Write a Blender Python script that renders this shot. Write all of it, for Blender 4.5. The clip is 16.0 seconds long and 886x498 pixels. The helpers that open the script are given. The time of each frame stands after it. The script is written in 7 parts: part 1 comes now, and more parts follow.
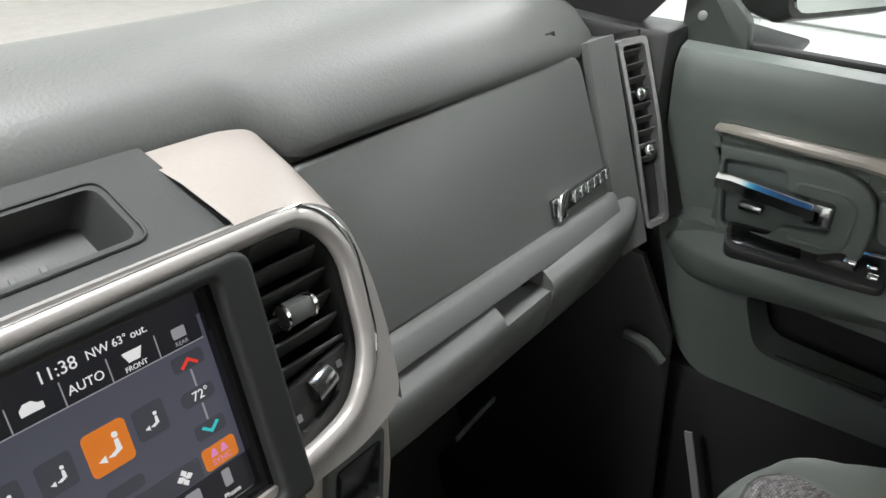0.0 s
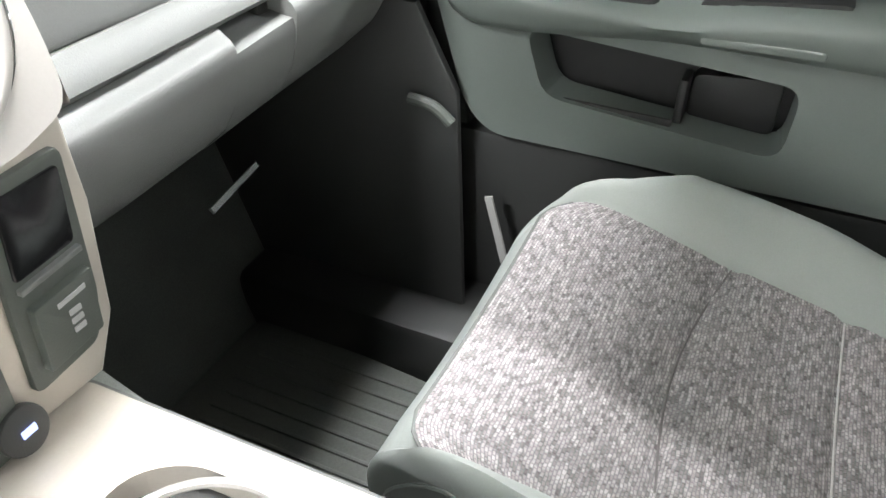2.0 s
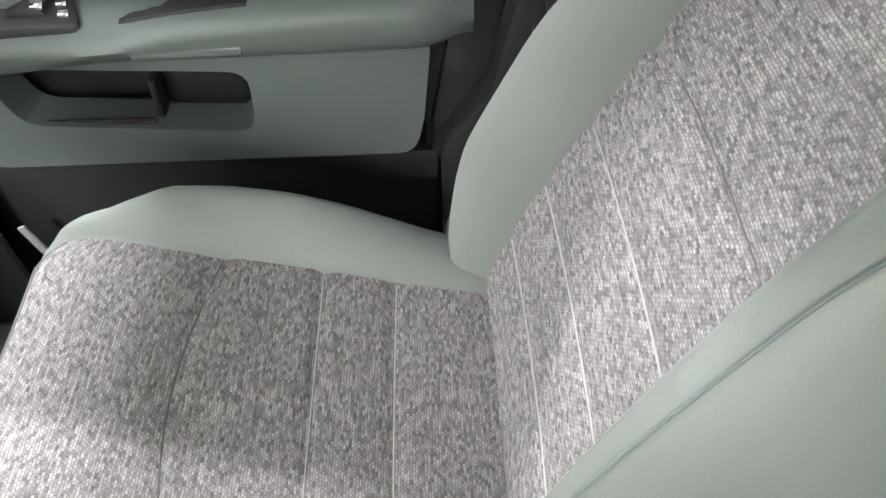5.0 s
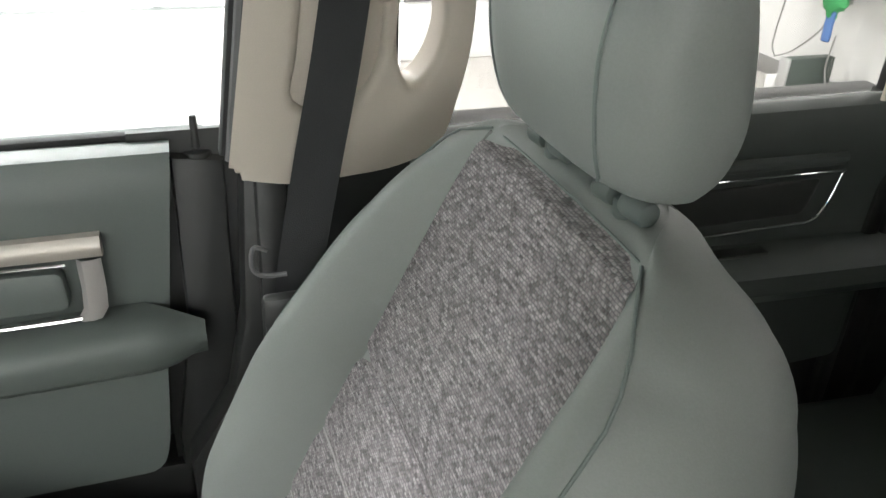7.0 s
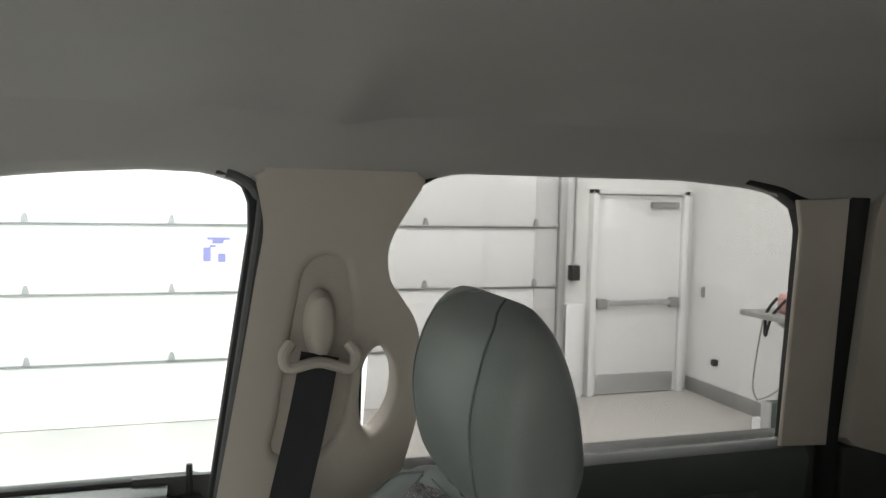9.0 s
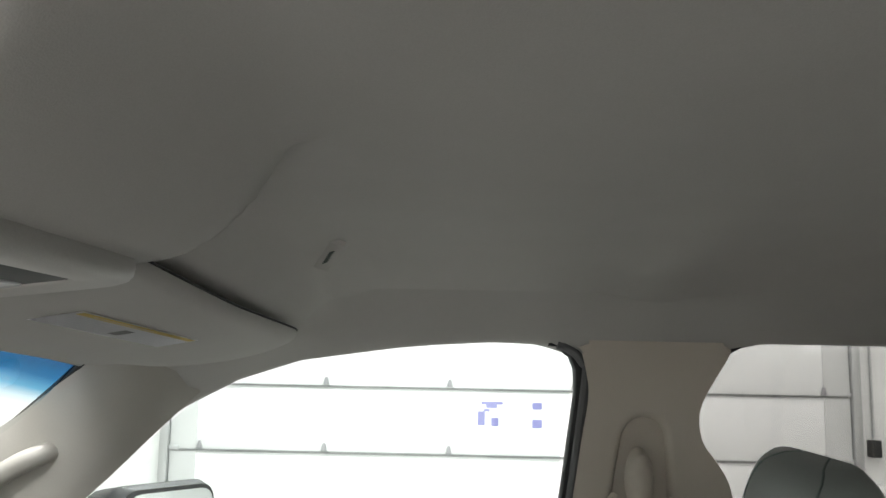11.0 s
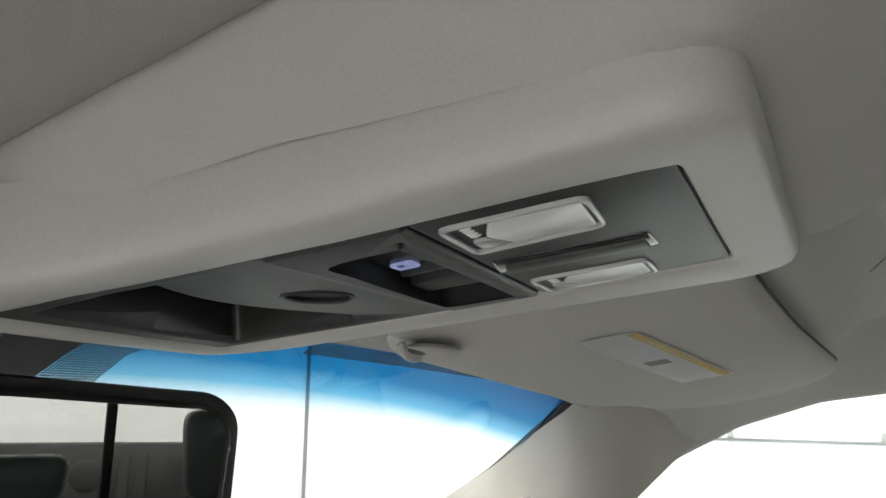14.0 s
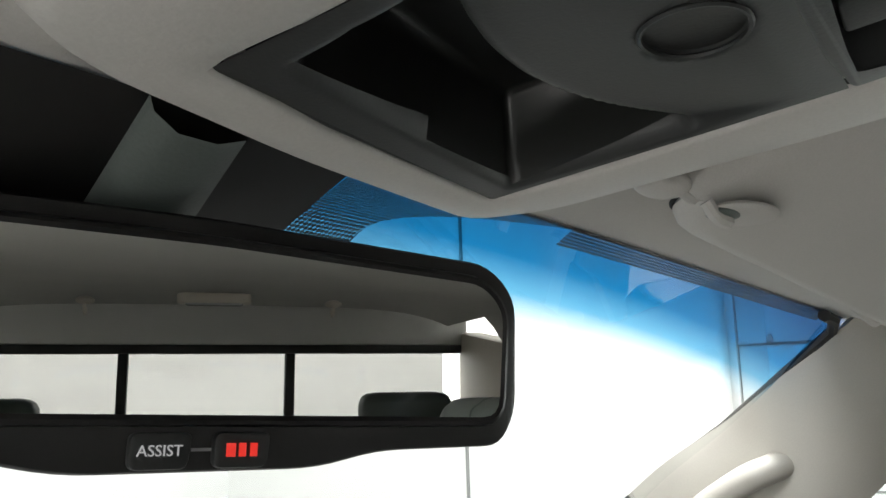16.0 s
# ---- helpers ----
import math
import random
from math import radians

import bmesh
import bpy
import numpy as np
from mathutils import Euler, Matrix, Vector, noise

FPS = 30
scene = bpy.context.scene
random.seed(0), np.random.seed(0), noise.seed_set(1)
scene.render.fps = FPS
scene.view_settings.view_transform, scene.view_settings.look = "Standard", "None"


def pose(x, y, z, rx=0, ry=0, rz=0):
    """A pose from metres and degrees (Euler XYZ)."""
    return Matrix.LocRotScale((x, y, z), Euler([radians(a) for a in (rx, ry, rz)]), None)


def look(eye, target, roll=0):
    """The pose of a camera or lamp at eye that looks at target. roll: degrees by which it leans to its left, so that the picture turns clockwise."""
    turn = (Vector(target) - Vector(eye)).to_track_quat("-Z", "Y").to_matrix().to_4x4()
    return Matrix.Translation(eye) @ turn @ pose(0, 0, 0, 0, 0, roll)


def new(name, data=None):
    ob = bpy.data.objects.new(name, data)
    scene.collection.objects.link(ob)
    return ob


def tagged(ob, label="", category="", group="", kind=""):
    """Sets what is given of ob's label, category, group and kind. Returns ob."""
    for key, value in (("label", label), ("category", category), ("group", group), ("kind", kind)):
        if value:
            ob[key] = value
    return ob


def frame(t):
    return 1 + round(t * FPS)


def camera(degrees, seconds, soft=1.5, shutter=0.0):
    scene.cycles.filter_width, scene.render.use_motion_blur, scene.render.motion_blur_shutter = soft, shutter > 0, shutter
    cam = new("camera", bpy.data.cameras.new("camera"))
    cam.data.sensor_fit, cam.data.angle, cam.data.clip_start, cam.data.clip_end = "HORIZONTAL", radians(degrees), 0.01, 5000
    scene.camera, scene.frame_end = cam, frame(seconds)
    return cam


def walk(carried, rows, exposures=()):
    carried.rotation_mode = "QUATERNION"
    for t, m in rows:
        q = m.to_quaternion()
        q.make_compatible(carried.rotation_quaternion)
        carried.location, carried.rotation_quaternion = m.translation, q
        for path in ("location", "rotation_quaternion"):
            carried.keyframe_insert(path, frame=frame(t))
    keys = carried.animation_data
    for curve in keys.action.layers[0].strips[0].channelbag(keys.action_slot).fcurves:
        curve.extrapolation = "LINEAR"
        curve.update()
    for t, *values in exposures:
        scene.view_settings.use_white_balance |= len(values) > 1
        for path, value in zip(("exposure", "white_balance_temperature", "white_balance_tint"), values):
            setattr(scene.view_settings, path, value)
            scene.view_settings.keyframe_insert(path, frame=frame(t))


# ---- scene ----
cam = camera(58.2, 16.0)
PATH = [
    (0, (-0.164, 0.343, 1.072), (1.258, 1.394, 0.137), 2.3),
    (0.5, (-0.177, 0.319, 1.03), (1.336, 1.258, 0.12), 2.2),
    (1, (-0.162, 0.31, 0.966), (1.421, 1.164, 0.092), 1.8),
    (1.5, (-0.12, 0.312, 0.914), (1.455, 1.052, -0.072), 2.1),
    (2, (-0.095, 0.278, 0.898), (1.388, 0.91, -0.285), 1.8),
    (2.5, (-0.071, 0.236, 0.909), (1.407, 0.742, -0.34), 1.2),
    (3, (-0.065, 0.2, 0.918), (1.437, 0.558, -0.353), 1.6),
    (3.2, (-0.063, 0.189, 0.919), (1.448, 0.479, -0.358), 1.9),
    (5.3, (-0.01, 0.0, 1.108), (1.36, -0.051, -0.347), -2.1),
    (5.5, (-0.012, -0.003, 1.115), (1.438, -0.123, -0.258), -1.1),
    (6, (-0.02, -0.011, 1.134), (1.502, -0.312, -0.129), 1.0),
    (6.5, (-0.034, -0.031, 1.157), (1.574, -0.468, 0.05), 1.5),
    (7, (-0.05, -0.05, 1.174), (1.614, -0.62, 0.223), 2.1),
    (7.5, (-0.091, -0.093, 1.187), (1.615, -0.769, 0.392), 2.4),
    (8, (-0.147, -0.084, 1.216), (1.638, -0.828, 0.708), 1.9),
    (8.2, (-0.165, -0.08, 1.225), (1.645, -0.841, 0.847), 1.6),
    (10.3, (-0.413, 0.028, 1.259), (1.561, -0.242, 1.432), 1.1),
    (10.5, (-0.42, 0.042, 1.253), (1.562, -0.133, 1.458), 1.1),
    (11, (-0.442, 0.063, 1.252), (1.541, 0.089, 1.511), 1.2),
    (11.5, (-0.445, 0.098, 1.254), (1.523, 0.29, 1.556), 1.0),
    (12, (-0.434, 0.126, 1.257), (1.507, 0.477, 1.59), 0.8),
    (12.5, (-0.381, 0.176, 1.258), (1.522, 0.688, 1.6), 1.0),
    (13, (-0.339, 0.216, 1.248), (1.514, 0.89, 1.588), 1.1),
    (13.5, (-0.302, 0.247, 1.24), (1.497, 1.047, 1.591), 0.8),
    (14, (-0.282, 0.266, 1.235), (1.472, 1.154, 1.604), 0.7),
    (14.5, (-0.273, 0.282, 1.226), (1.438, 1.245, 1.608), -0.7),
    (15, (-0.232, 0.346, 1.204), (1.433, 1.394, 1.565), -1.1),
    (15.5, (-0.215, 0.384, 1.19), (1.392, 1.52, 1.546), -1.1),
    (16, (-0.211, 0.395, 1.184), (1.359, 1.582, 1.541), -1.6),
]
EXPOSURES = [(0, -0.3), (0.5, 0.1), (1.0, 0.82), (1.5, 1.38), (2.0, 1.6), (3.0, 1.5), (5.5, 1.6), (6.0, 1.6), (6.5, 1.2), (7.0, 0.97), (7.5, 0.75), (8.0, 0.15), (10.5, -0.42), (12.0, -0.52), (13.0, -0.3), (14.5, -0.12), (16.0, -0.1)]
walk(cam, [(t, look(eye, target, roll)) for t, eye, target, roll in PATH], EXPOSURES)

LAMP = 240
MIRROR_YAW, MIRROR_ROLL, MIRROR_TILT = -17.5, 2.6, 0.9

# ---- light ----
world = bpy.data.worlds.new("world")
scene.world = world
world.use_nodes = True
world.node_tree.nodes["Background"].inputs[0].default_value = (0.9, 0.95, 1.0, 1)
world.node_tree.nodes["Background"].inputs[1].default_value = 0.3


def area(name, x, y, z, sx, sy, watts, tilt=(0, 0, 0)):
    lamp = bpy.data.lights.new(name, "AREA")
    lamp.shape, lamp.size, lamp.size_y, lamp.energy = "RECTANGLE", sx, sy, watts
    lamp.color = (0.98, 0.985, 1.0)
    ob = new(name, lamp)
    ob.matrix_world = pose(x, y, z, *tilt)
    return ob


# ---- materials ----
def mat(name, color, rough=0.5, metal=0.0, scale=400.0, vary=0.06, bump=0.0, coat=0.0):
    m = bpy.data.materials.new(name)
    m.use_nodes = True
    nt = m.node_tree
    b = nt.nodes["Principled BSDF"]
    b.inputs["Roughness"].default_value, b.inputs["Metallic"].default_value = rough, metal
    b.inputs["Coat Weight"].default_value = coat
    tc = nt.nodes.new("ShaderNodeTexCoord")
    big = nt.nodes.new("ShaderNodeTexNoise")
    big.inputs["Scale"].default_value, big.inputs["Detail"].default_value = 6.0, 4
    fine = nt.nodes.new("ShaderNodeTexNoise")
    fine.inputs["Scale"].default_value, fine.inputs["Detail"].default_value = scale, 2
    nt.links.new(tc.outputs["Object"], big.inputs["Vector"])
    nt.links.new(tc.outputs["Object"], fine.inputs["Vector"])
    add = nt.nodes.new("ShaderNodeMath")
    add.operation = "ADD"
    nt.links.new(big.outputs["Fac"], add.inputs[0])
    nt.links.new(fine.outputs["Fac"], add.inputs[1])
    ramp = nt.nodes.new("ShaderNodeMapRange")
    ramp.inputs[1].default_value, ramp.inputs[2].default_value = 0.6, 1.4
    ramp.inputs[3].default_value, ramp.inputs[4].default_value = 1 - vary, 1 + vary
    nt.links.new(add.outputs[0], ramp.inputs[0])
    mul = nt.nodes.new("ShaderNodeVectorMath")
    mul.operation = "SCALE"
    mul.inputs[0].default_value = color
    nt.links.new(ramp.outputs[0], mul.inputs["Scale"])
    nt.links.new(mul.outputs[0], b.inputs["Base Color"])
    if bump:
        bp = nt.nodes.new("ShaderNodeBump")
        bp.inputs["Strength"].default_value, bp.inputs["Distance"].default_value = bump, 0.0006
        nt.links.new(fine.outputs["Fac"], bp.inputs["Height"])
        nt.links.new(bp.outputs[0], b.inputs["Normal"])
    return m


def glow(name, color, strength):
    m = bpy.data.materials.new(name)
    m.use_nodes = True
    b = m.node_tree.nodes["Principled BSDF"]
    b.inputs["Base Color"].default_value = (*[0.02] * 3, 1)
    b.inputs["Emission Color"].default_value = (*color, 1)
    b.inputs["Emission Strength"].default_value = strength
    b.inputs["Roughness"].default_value = 0.2
    return m


def pane_glass(name, tint=(0.93, 0.96, 0.95)):
    m = bpy.data.materials.new(name)
    m.use_nodes = True
    nt = m.node_tree
    nt.nodes.remove(nt.nodes["Principled BSDF"])
    out = nt.nodes["Material Output"]
    tr, gl, mix, lw, pw, ma = (nt.nodes.new("ShaderNode" + k) for k in ("BsdfTransparent", "BsdfGlossy", "MixShader", "LayerWeight", "Math", "Math"))
    lw.inputs["Blend"].default_value = 0.5
    pw.operation, pw.inputs[1].default_value = "POWER", 5.0
    ma.operation, ma.inputs[1].default_value, ma.inputs[2].default_value = "MULTIPLY_ADD", 0.9, 0.035
    nt.links.new(lw.outputs["Facing"], pw.inputs[0])
    nt.links.new(pw.outputs[0], ma.inputs[0])
    tr.inputs[0].default_value = (*tint, 1)
    gl.inputs["Roughness"].default_value = 0.0
    nt.links.new(ma.outputs[0], mix.inputs[0])
    nt.links.new(tr.outputs[0], mix.inputs[1])
    nt.links.new(gl.outputs[0], mix.inputs[2])
    nt.links.new(mix.outputs[0], out.inputs[0])
    return m


DASH = mat("dash_plastic", (0.12, 0.124, 0.12), 0.38, scale=700, bump=0.35)
DASHSOFT = mat("dash_skin", (0.125, 0.13, 0.124), 0.45, scale=320, bump=0.7)
DOOR = mat("door_trim", (0.112, 0.13, 0.118), 0.48, scale=700, bump=0.25)
VINYL = mat("seat_vinyl", (0.225, 0.243, 0.23), 0.45, scale=600, bump=0.2)
BLACK = mat("black_plastic", (0.026, 0.027, 0.026), 0.45, scale=600, bump=0.2)
GLOSSBLACK = mat("gloss_black", (0.008, 0.008, 0.009), 0.12)
POCKETBLACK = mat("pocket_lining", (0.009, 0.009, 0.009), 0.6)
RUBBER = mat("black_rubber", (0.015, 0.015, 0.015), 0.7)
CARPET = mat("carpet", (0.12, 0.128, 0.12), 0.95, scale=500, bump=0.8, vary=0.3)
LINER = mat("headliner_cloth", (0.50, 0.487, 0.46), 0.95, scale=900, bump=0.3)
BEIGE = mat("pillar_plastic", (0.56, 0.505, 0.43), 0.5, scale=700, bump=0.15)
LIGHTGREY = mat("console_plastic", (0.56, 0.545, 0.515), 0.5, scale=700, bump=0.15)
SILVER = mat("satin_silver", (0.42, 0.4, 0.38), 0.34, metal=0.35, vary=0.03)
BRONZE = mat("champagne_trim", (0.45, 0.415, 0.365), 0.35, metal=0.25, vary=0.03)
CHROME = mat("chrome", (0.85, 0.86, 0.87), 0.06, metal=1.0, vary=0.01)
WHITE = mat("white_panel", (0.82, 0.83, 0.82), 0.5, vary=0.02)
WALL = mat("white_wall", (0.8, 0.81, 0.79), 0.8, vary=0.03)
FLOORC = mat("concrete", (0.5, 0.485, 0.46), 0.6, scale=40, vary=0.12)
STEEL = mat("galvanised_steel", (0.55, 0.56, 0.56), 0.4, metal=0.8)
GLASS = pane_glass("window_glass")
PRIVACY = pane_glass("privacy_glass", (0.62, 0.61, 0.6))
MIRROR = mat("mirror_glass", (0.8, 0.82, 0.82), 0.0, metal=1.0, vary=0.0)
BELT = mat("belt_webbing", (0.02, 0.021, 0.022), 0.8, scale=800, bump=0.6)


HINGE = mat("hinge_steel", (0.36, 0.36, 0.37), 0.45, metal=0.5)
GREYTRIM = mat("grey_trim", (0.3, 0.3, 0.29), 0.5)
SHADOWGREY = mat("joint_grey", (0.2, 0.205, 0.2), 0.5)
SHADOWGREY2 = mat("stile_grey", (0.6, 0.61, 0.6), 0.5)
SCREENBLUE = glow("monitor_blue", (0.2, 0.28, 0.6), 0.6)
PINKISH = mat("bag_pink", (0.6, 0.35, 0.33), 0.8)
RAGGREEN = mat("rag_green", (0.05, 0.3, 0.1), 0.9)
RAGBLUE = mat("glove_blue", (0.1, 0.2, 0.45), 0.8)
DARKGREEN = mat("cabinet_dark", (0.07, 0.09, 0.08), 0.5)
NOTICEBLUE = mat("notice_blue", (0.25, 0.25, 0.5), 0.7)
GREYRUBBER = mat("grey_rubber", (0.12, 0.12, 0.12), 0.6)
GREYBLACK = mat("grey_black_trim", (0.05, 0.052, 0.05), 0.6, scale=600, bump=0.2)
LENS = mat("lamp_lens", (0.5, 0.5, 0.5), 0.15, vary=0.05)
LENSWHITE = mat("lamp_reflector", (0.85, 0.85, 0.84), 0.25, vary=0.03)
LENSDARK = mat("lamp_hollow", (0.3, 0.3, 0.3), 0.3)
LENSDULL = mat("courtesy_lens", (0.12, 0.138, 0.126), 0.25)
DOORDARK = mat("door_trim_dark", (0.1, 0.12, 0.11), 0.55, scale=700, bump=0.25)
# door trim darkened to stand in for shade on the rear doors
DOORSHADED = mat("door_trim_shaded", (0.062, 0.073, 0.067), 0.5, scale=700, bump=0.25)
CHROMEDARK = mat("smoked_chrome", (0.35, 0.36, 0.36), 0.18, metal=1.0, vary=0.02)
# seat vinyl darkened for the dim rear of the cab
VINYLSHADED = mat("seat_vinyl_shaded", (0.062, 0.077, 0.07), 0.5, scale=600, bump=0.2)
PIPING = mat("pale_piping", (0.42, 0.4, 0.39), 0.8)
SEAMDARK = mat("dark_seam", (0.12, 0.125, 0.12), 0.8)
# dark cloth tone for the shade inside the folds
CREASESHADE = mat("crease_shade", (0.13, 0.118, 0.12), 0.9)
SEAMGREEN = mat("green_seam", (0.16, 0.19, 0.18), 0.7)
BINBLACK = mat("bin_black", (0.012, 0.013, 0.012), 0.3)
CAPTRIM = mat("cap_trim", (0.3, 0.27, 0.245), 0.42, metal=0.1, vary=0.04, scale=300)
SATIN = mat("bright_satin", (0.45, 0.45, 0.45), 0.25, metal=0.7, vary=0.03)
PILLARGREY = mat("windscreen_pillar", (0.42, 0.4, 0.355), 0.5, scale=700, bump=0.15)
ICONBLUE = glow("icon_blue", (0.42, 0.47, 0.85), 0.5)
FOOTWELL = mat("footwell_trim", (0.24, 0.26, 0.24), 0.6, scale=500, bump=0.3, vary=0.2)
TRAYDARK = mat("stack_dark", (0.016, 0.018, 0.017), 0.62, scale=700, bump=0.25)
PRINT = mat("label_print", (0.84, 0.84, 0.85), 0.6)
CONSOLEDARK = mat("console_dark", (0.026, 0.028, 0.028), 0.48, scale=700, bump=0.15)
PAPER = mat("label_paper", (0.93, 0.93, 0.94), 0.5)
YELLOW = mat("label_yellow", (0.9, 0.72, 0.25), 0.6)
BLACKSHINE = mat("black_soft_gloss", (0.014, 0.014, 0.014), 0.3, scale=500, bump=0.1)
MIRRORDIM = mat("mirror_dim", (0.88, 0.9, 0.88), 0.0, metal=1.0, vary=0.0)
DASHDARK = mat("dash_dark", (0.06, 0.068, 0.06), 0.5, scale=600, bump=0.3)
RUBBERMAT = mat("rubber_mat", (0.085, 0.09, 0.082), 0.6, scale=300, bump=0.3, vary=0.2)
NAVY = mat("navy_cap", (0.02, 0.03, 0.1), 0.3)
FRIT = mat("black_ceramic", (0.006, 0.006, 0.006), 0.5, vary=0.0)
SCREEN = glow("screen_face", (0.075, 0.078, 0.105), 1.0)
SCREENDARK = glow("screen_dark", (0.012, 0.012, 0.016), 1.0)
UIDARK = glow("ui_dark", (0.05, 0.052, 0.065), 1.0)
UIWHITE = glow("ui_white", (0.85, 0.85, 0.85), 1.0)
UIWHITESOFT = glow("ui_white_soft", (0.5, 0.5, 0.5), 0.8)
UIGREY = glow("ui_grey", (0.3, 0.3, 0.32), 1.0)
UIGREYDULL = mat("print_grey", (0.3, 0.3, 0.3), 0.6)
UIORANGE = glow("ui_orange", (0.75, 0.2, 0.015), 1.0)
UIRED = glow("ui_red", (0.85, 0.05, 0.03), 1.0)
UIREDDEEP = glow("ui_red_deep", (0.75, 0.03, 0.02), 1.0)
UITEAL = glow("ui_teal", (0.04, 0.6, 0.62), 1.0)
UIPINK = glow("ui_pink", (0.75, 0.25, 0.55), 1.0)
UIBLUE = glow("ui_blue", (0.30, 0.36, 0.85), 1.0)


def cloth_material():
    """Tweed: staggered knots a few millimetres apart over a mottled grey-brown ground."""
    m = bpy.data.materials.new("seat_tweed")
    m.use_nodes = True
    nt = m.node_tree
    b = nt.nodes["Principled BSDF"]
    b.inputs["Roughness"].default_value = 0.95
    uv = nt.nodes.new("ShaderNodeUVMap")
    uv.uv_map = "UVMap"
    brick = nt.nodes.new("ShaderNodeTexBrick")
    brick.inputs["Scale"].default_value = 1.0
    brick.inputs["Brick Width"].default_value, brick.inputs["Row Height"].default_value = 0.0048, 0.003
    brick.inputs["Mortar Size"].default_value, brick.inputs["Mortar Smooth"].default_value = 0.0008, 1.0
    brick.inputs["Color1"].default_value = (0.43, 0.393, 0.392, 1)
    brick.inputs["Color2"].default_value = (0.3, 0.273, 0.276, 1)
    brick.inputs["Mortar"].default_value = (0.2, 0.18, 0.183, 1)
    warp = nt.nodes.new("ShaderNodeTexNoise")
    warp.inputs["Scale"].default_value, warp.inputs["Detail"].default_value = 130, 3
    add = nt.nodes.new("ShaderNodeMixRGB")
    add.blend_type, add.inputs[0].default_value = "ADD", 0.0032
    nt.links.new(uv.outputs[0], warp.inputs["Vector"])
    nt.links.new(uv.outputs[0], add.inputs[1])
    nt.links.new(warp.outputs["Color"], add.inputs[2])
    nt.links.new(add.outputs[0], brick.inputs["Vector"])
    stretch = nt.nodes.new("ShaderNodeMapping")
    stretch.inputs["Scale"].default_value = (70, 190, 1)
    streak = nt.nodes.new("ShaderNodeTexNoise")
    streak.inputs["Scale"].default_value, streak.inputs["Detail"].default_value = 1.0, 5
    nt.links.new(uv.outputs[0], stretch.inputs["Vector"])
    nt.links.new(stretch.outputs[0], streak.inputs["Vector"])
    ramp = nt.nodes.new("ShaderNodeMapRange")
    ramp.inputs[1].default_value, ramp.inputs[2].default_value = 0.35, 0.65
    ramp.inputs[3].default_value, ramp.inputs[4].default_value = 0.8, 1.18
    nt.links.new(streak.outputs["Fac"], ramp.inputs[0])
    mul = nt.nodes.new("ShaderNodeVectorMath")
    mul.operation = "SCALE"
    nt.links.new(brick.outputs["Color"], mul.inputs[0])
    nt.links.new(ramp.outputs[0], mul.inputs["Scale"])
    dash = nt.nodes.new("ShaderNodeTexBrick")
    dash.inputs["Scale"].default_value, dash.inputs["Bias"].default_value = 1.0, -0.15
    dash.inputs["Brick Width"].default_value, dash.inputs["Row Height"].default_value = 0.0065, 0.003
    dash.inputs["Mortar Size"].default_value, dash.inputs["Mortar Smooth"].default_value = 0.0006, 1.0
    dash.inputs["Color1"].default_value, dash.inputs["Color2"].default_value, dash.inputs["Mortar"].default_value = (1, 1, 1, 1), (0.25, 0.235, 0.245, 1), (0.75, 0.85, 0.85, 1)
    nt.links.new(add.outputs[0], dash.inputs["Vector"])
    weave = nt.nodes.new("ShaderNodeMixRGB")
    weave.blend_type, weave.inputs[0].default_value = "MULTIPLY", 0.92
    nt.links.new(mul.outputs[0], weave.inputs[1])
    nt.links.new(dash.outputs["Color"], weave.inputs[2])
    nt.links.new(weave.outputs[0], b.inputs["Base Color"])
    bp = nt.nodes.new("ShaderNodeBump")
    bp.inputs["Strength"].default_value, bp.inputs["Distance"].default_value = 0.4, 0.0008
    bp.invert = True
    nt.links.new(brick.outputs["Fac"], bp.inputs["Height"])
    nt.links.new(bp.outputs[0], b.inputs["Normal"])
    return m


CLOTH = cloth_material()


def windscreen_material():
    """Clear glass with a blue shade band along the top, fading downwards."""
    m = pane_glass("windscreen_glass")
    nt = m.node_tree
    tr = next(n for n in nt.nodes if n.type == "BSDF_TRANSPARENT")
    geo = nt.nodes.new("ShaderNodeTexCoord")
    sep = nt.nodes.new("ShaderNodeSeparateXYZ")
    nt.links.new(geo.outputs["Object"], sep.inputs[0])
    ramp = nt.nodes.new("ShaderNodeValToRGB")
    mr = nt.nodes.new("ShaderNodeMapRange")
    mr.inputs[1].default_value, mr.inputs[2].default_value = 1.228, 1.29
    sq = nt.nodes.new("ShaderNodeMath")
    sq.operation = "MULTIPLY"
    nt.links.new(sep.outputs[0], sq.inputs[0])
    nt.links.new(sep.outputs[0], sq.inputs[1])
    lift = nt.nodes.new("ShaderNodeMath")
    lift.operation, lift.inputs[1].default_value = "MULTIPLY_ADD", 0.118
    nt.links.new(sq.outputs[0], lift.inputs[0])
    nt.links.new(sep.outputs[2], lift.inputs[2])
    nt.links.new(lift.outputs[0], mr.inputs[0])
    nt.links.new(mr.outputs[0], ramp.inputs[0])
    e = ramp.color_ramp.elements
    e[0].position, e[0].color = 0.0, (0.95, 0.97, 0.97, 1)
    e[1].position, e[1].color = 1.0, (0.012, 0.06, 0.17, 1)
    for p, c in ((0.14, (0.7, 0.86, 0.94, 1)), (0.32, (0.12, 0.4, 0.63, 1)), (0.55, (0.006, 0.14, 0.34, 1))):
        n = e.new(p)
        n.color = c
    nt.links.new(ramp.outputs[0], tr.inputs[0])
    return m


WINDSCREEN = windscreen_material()


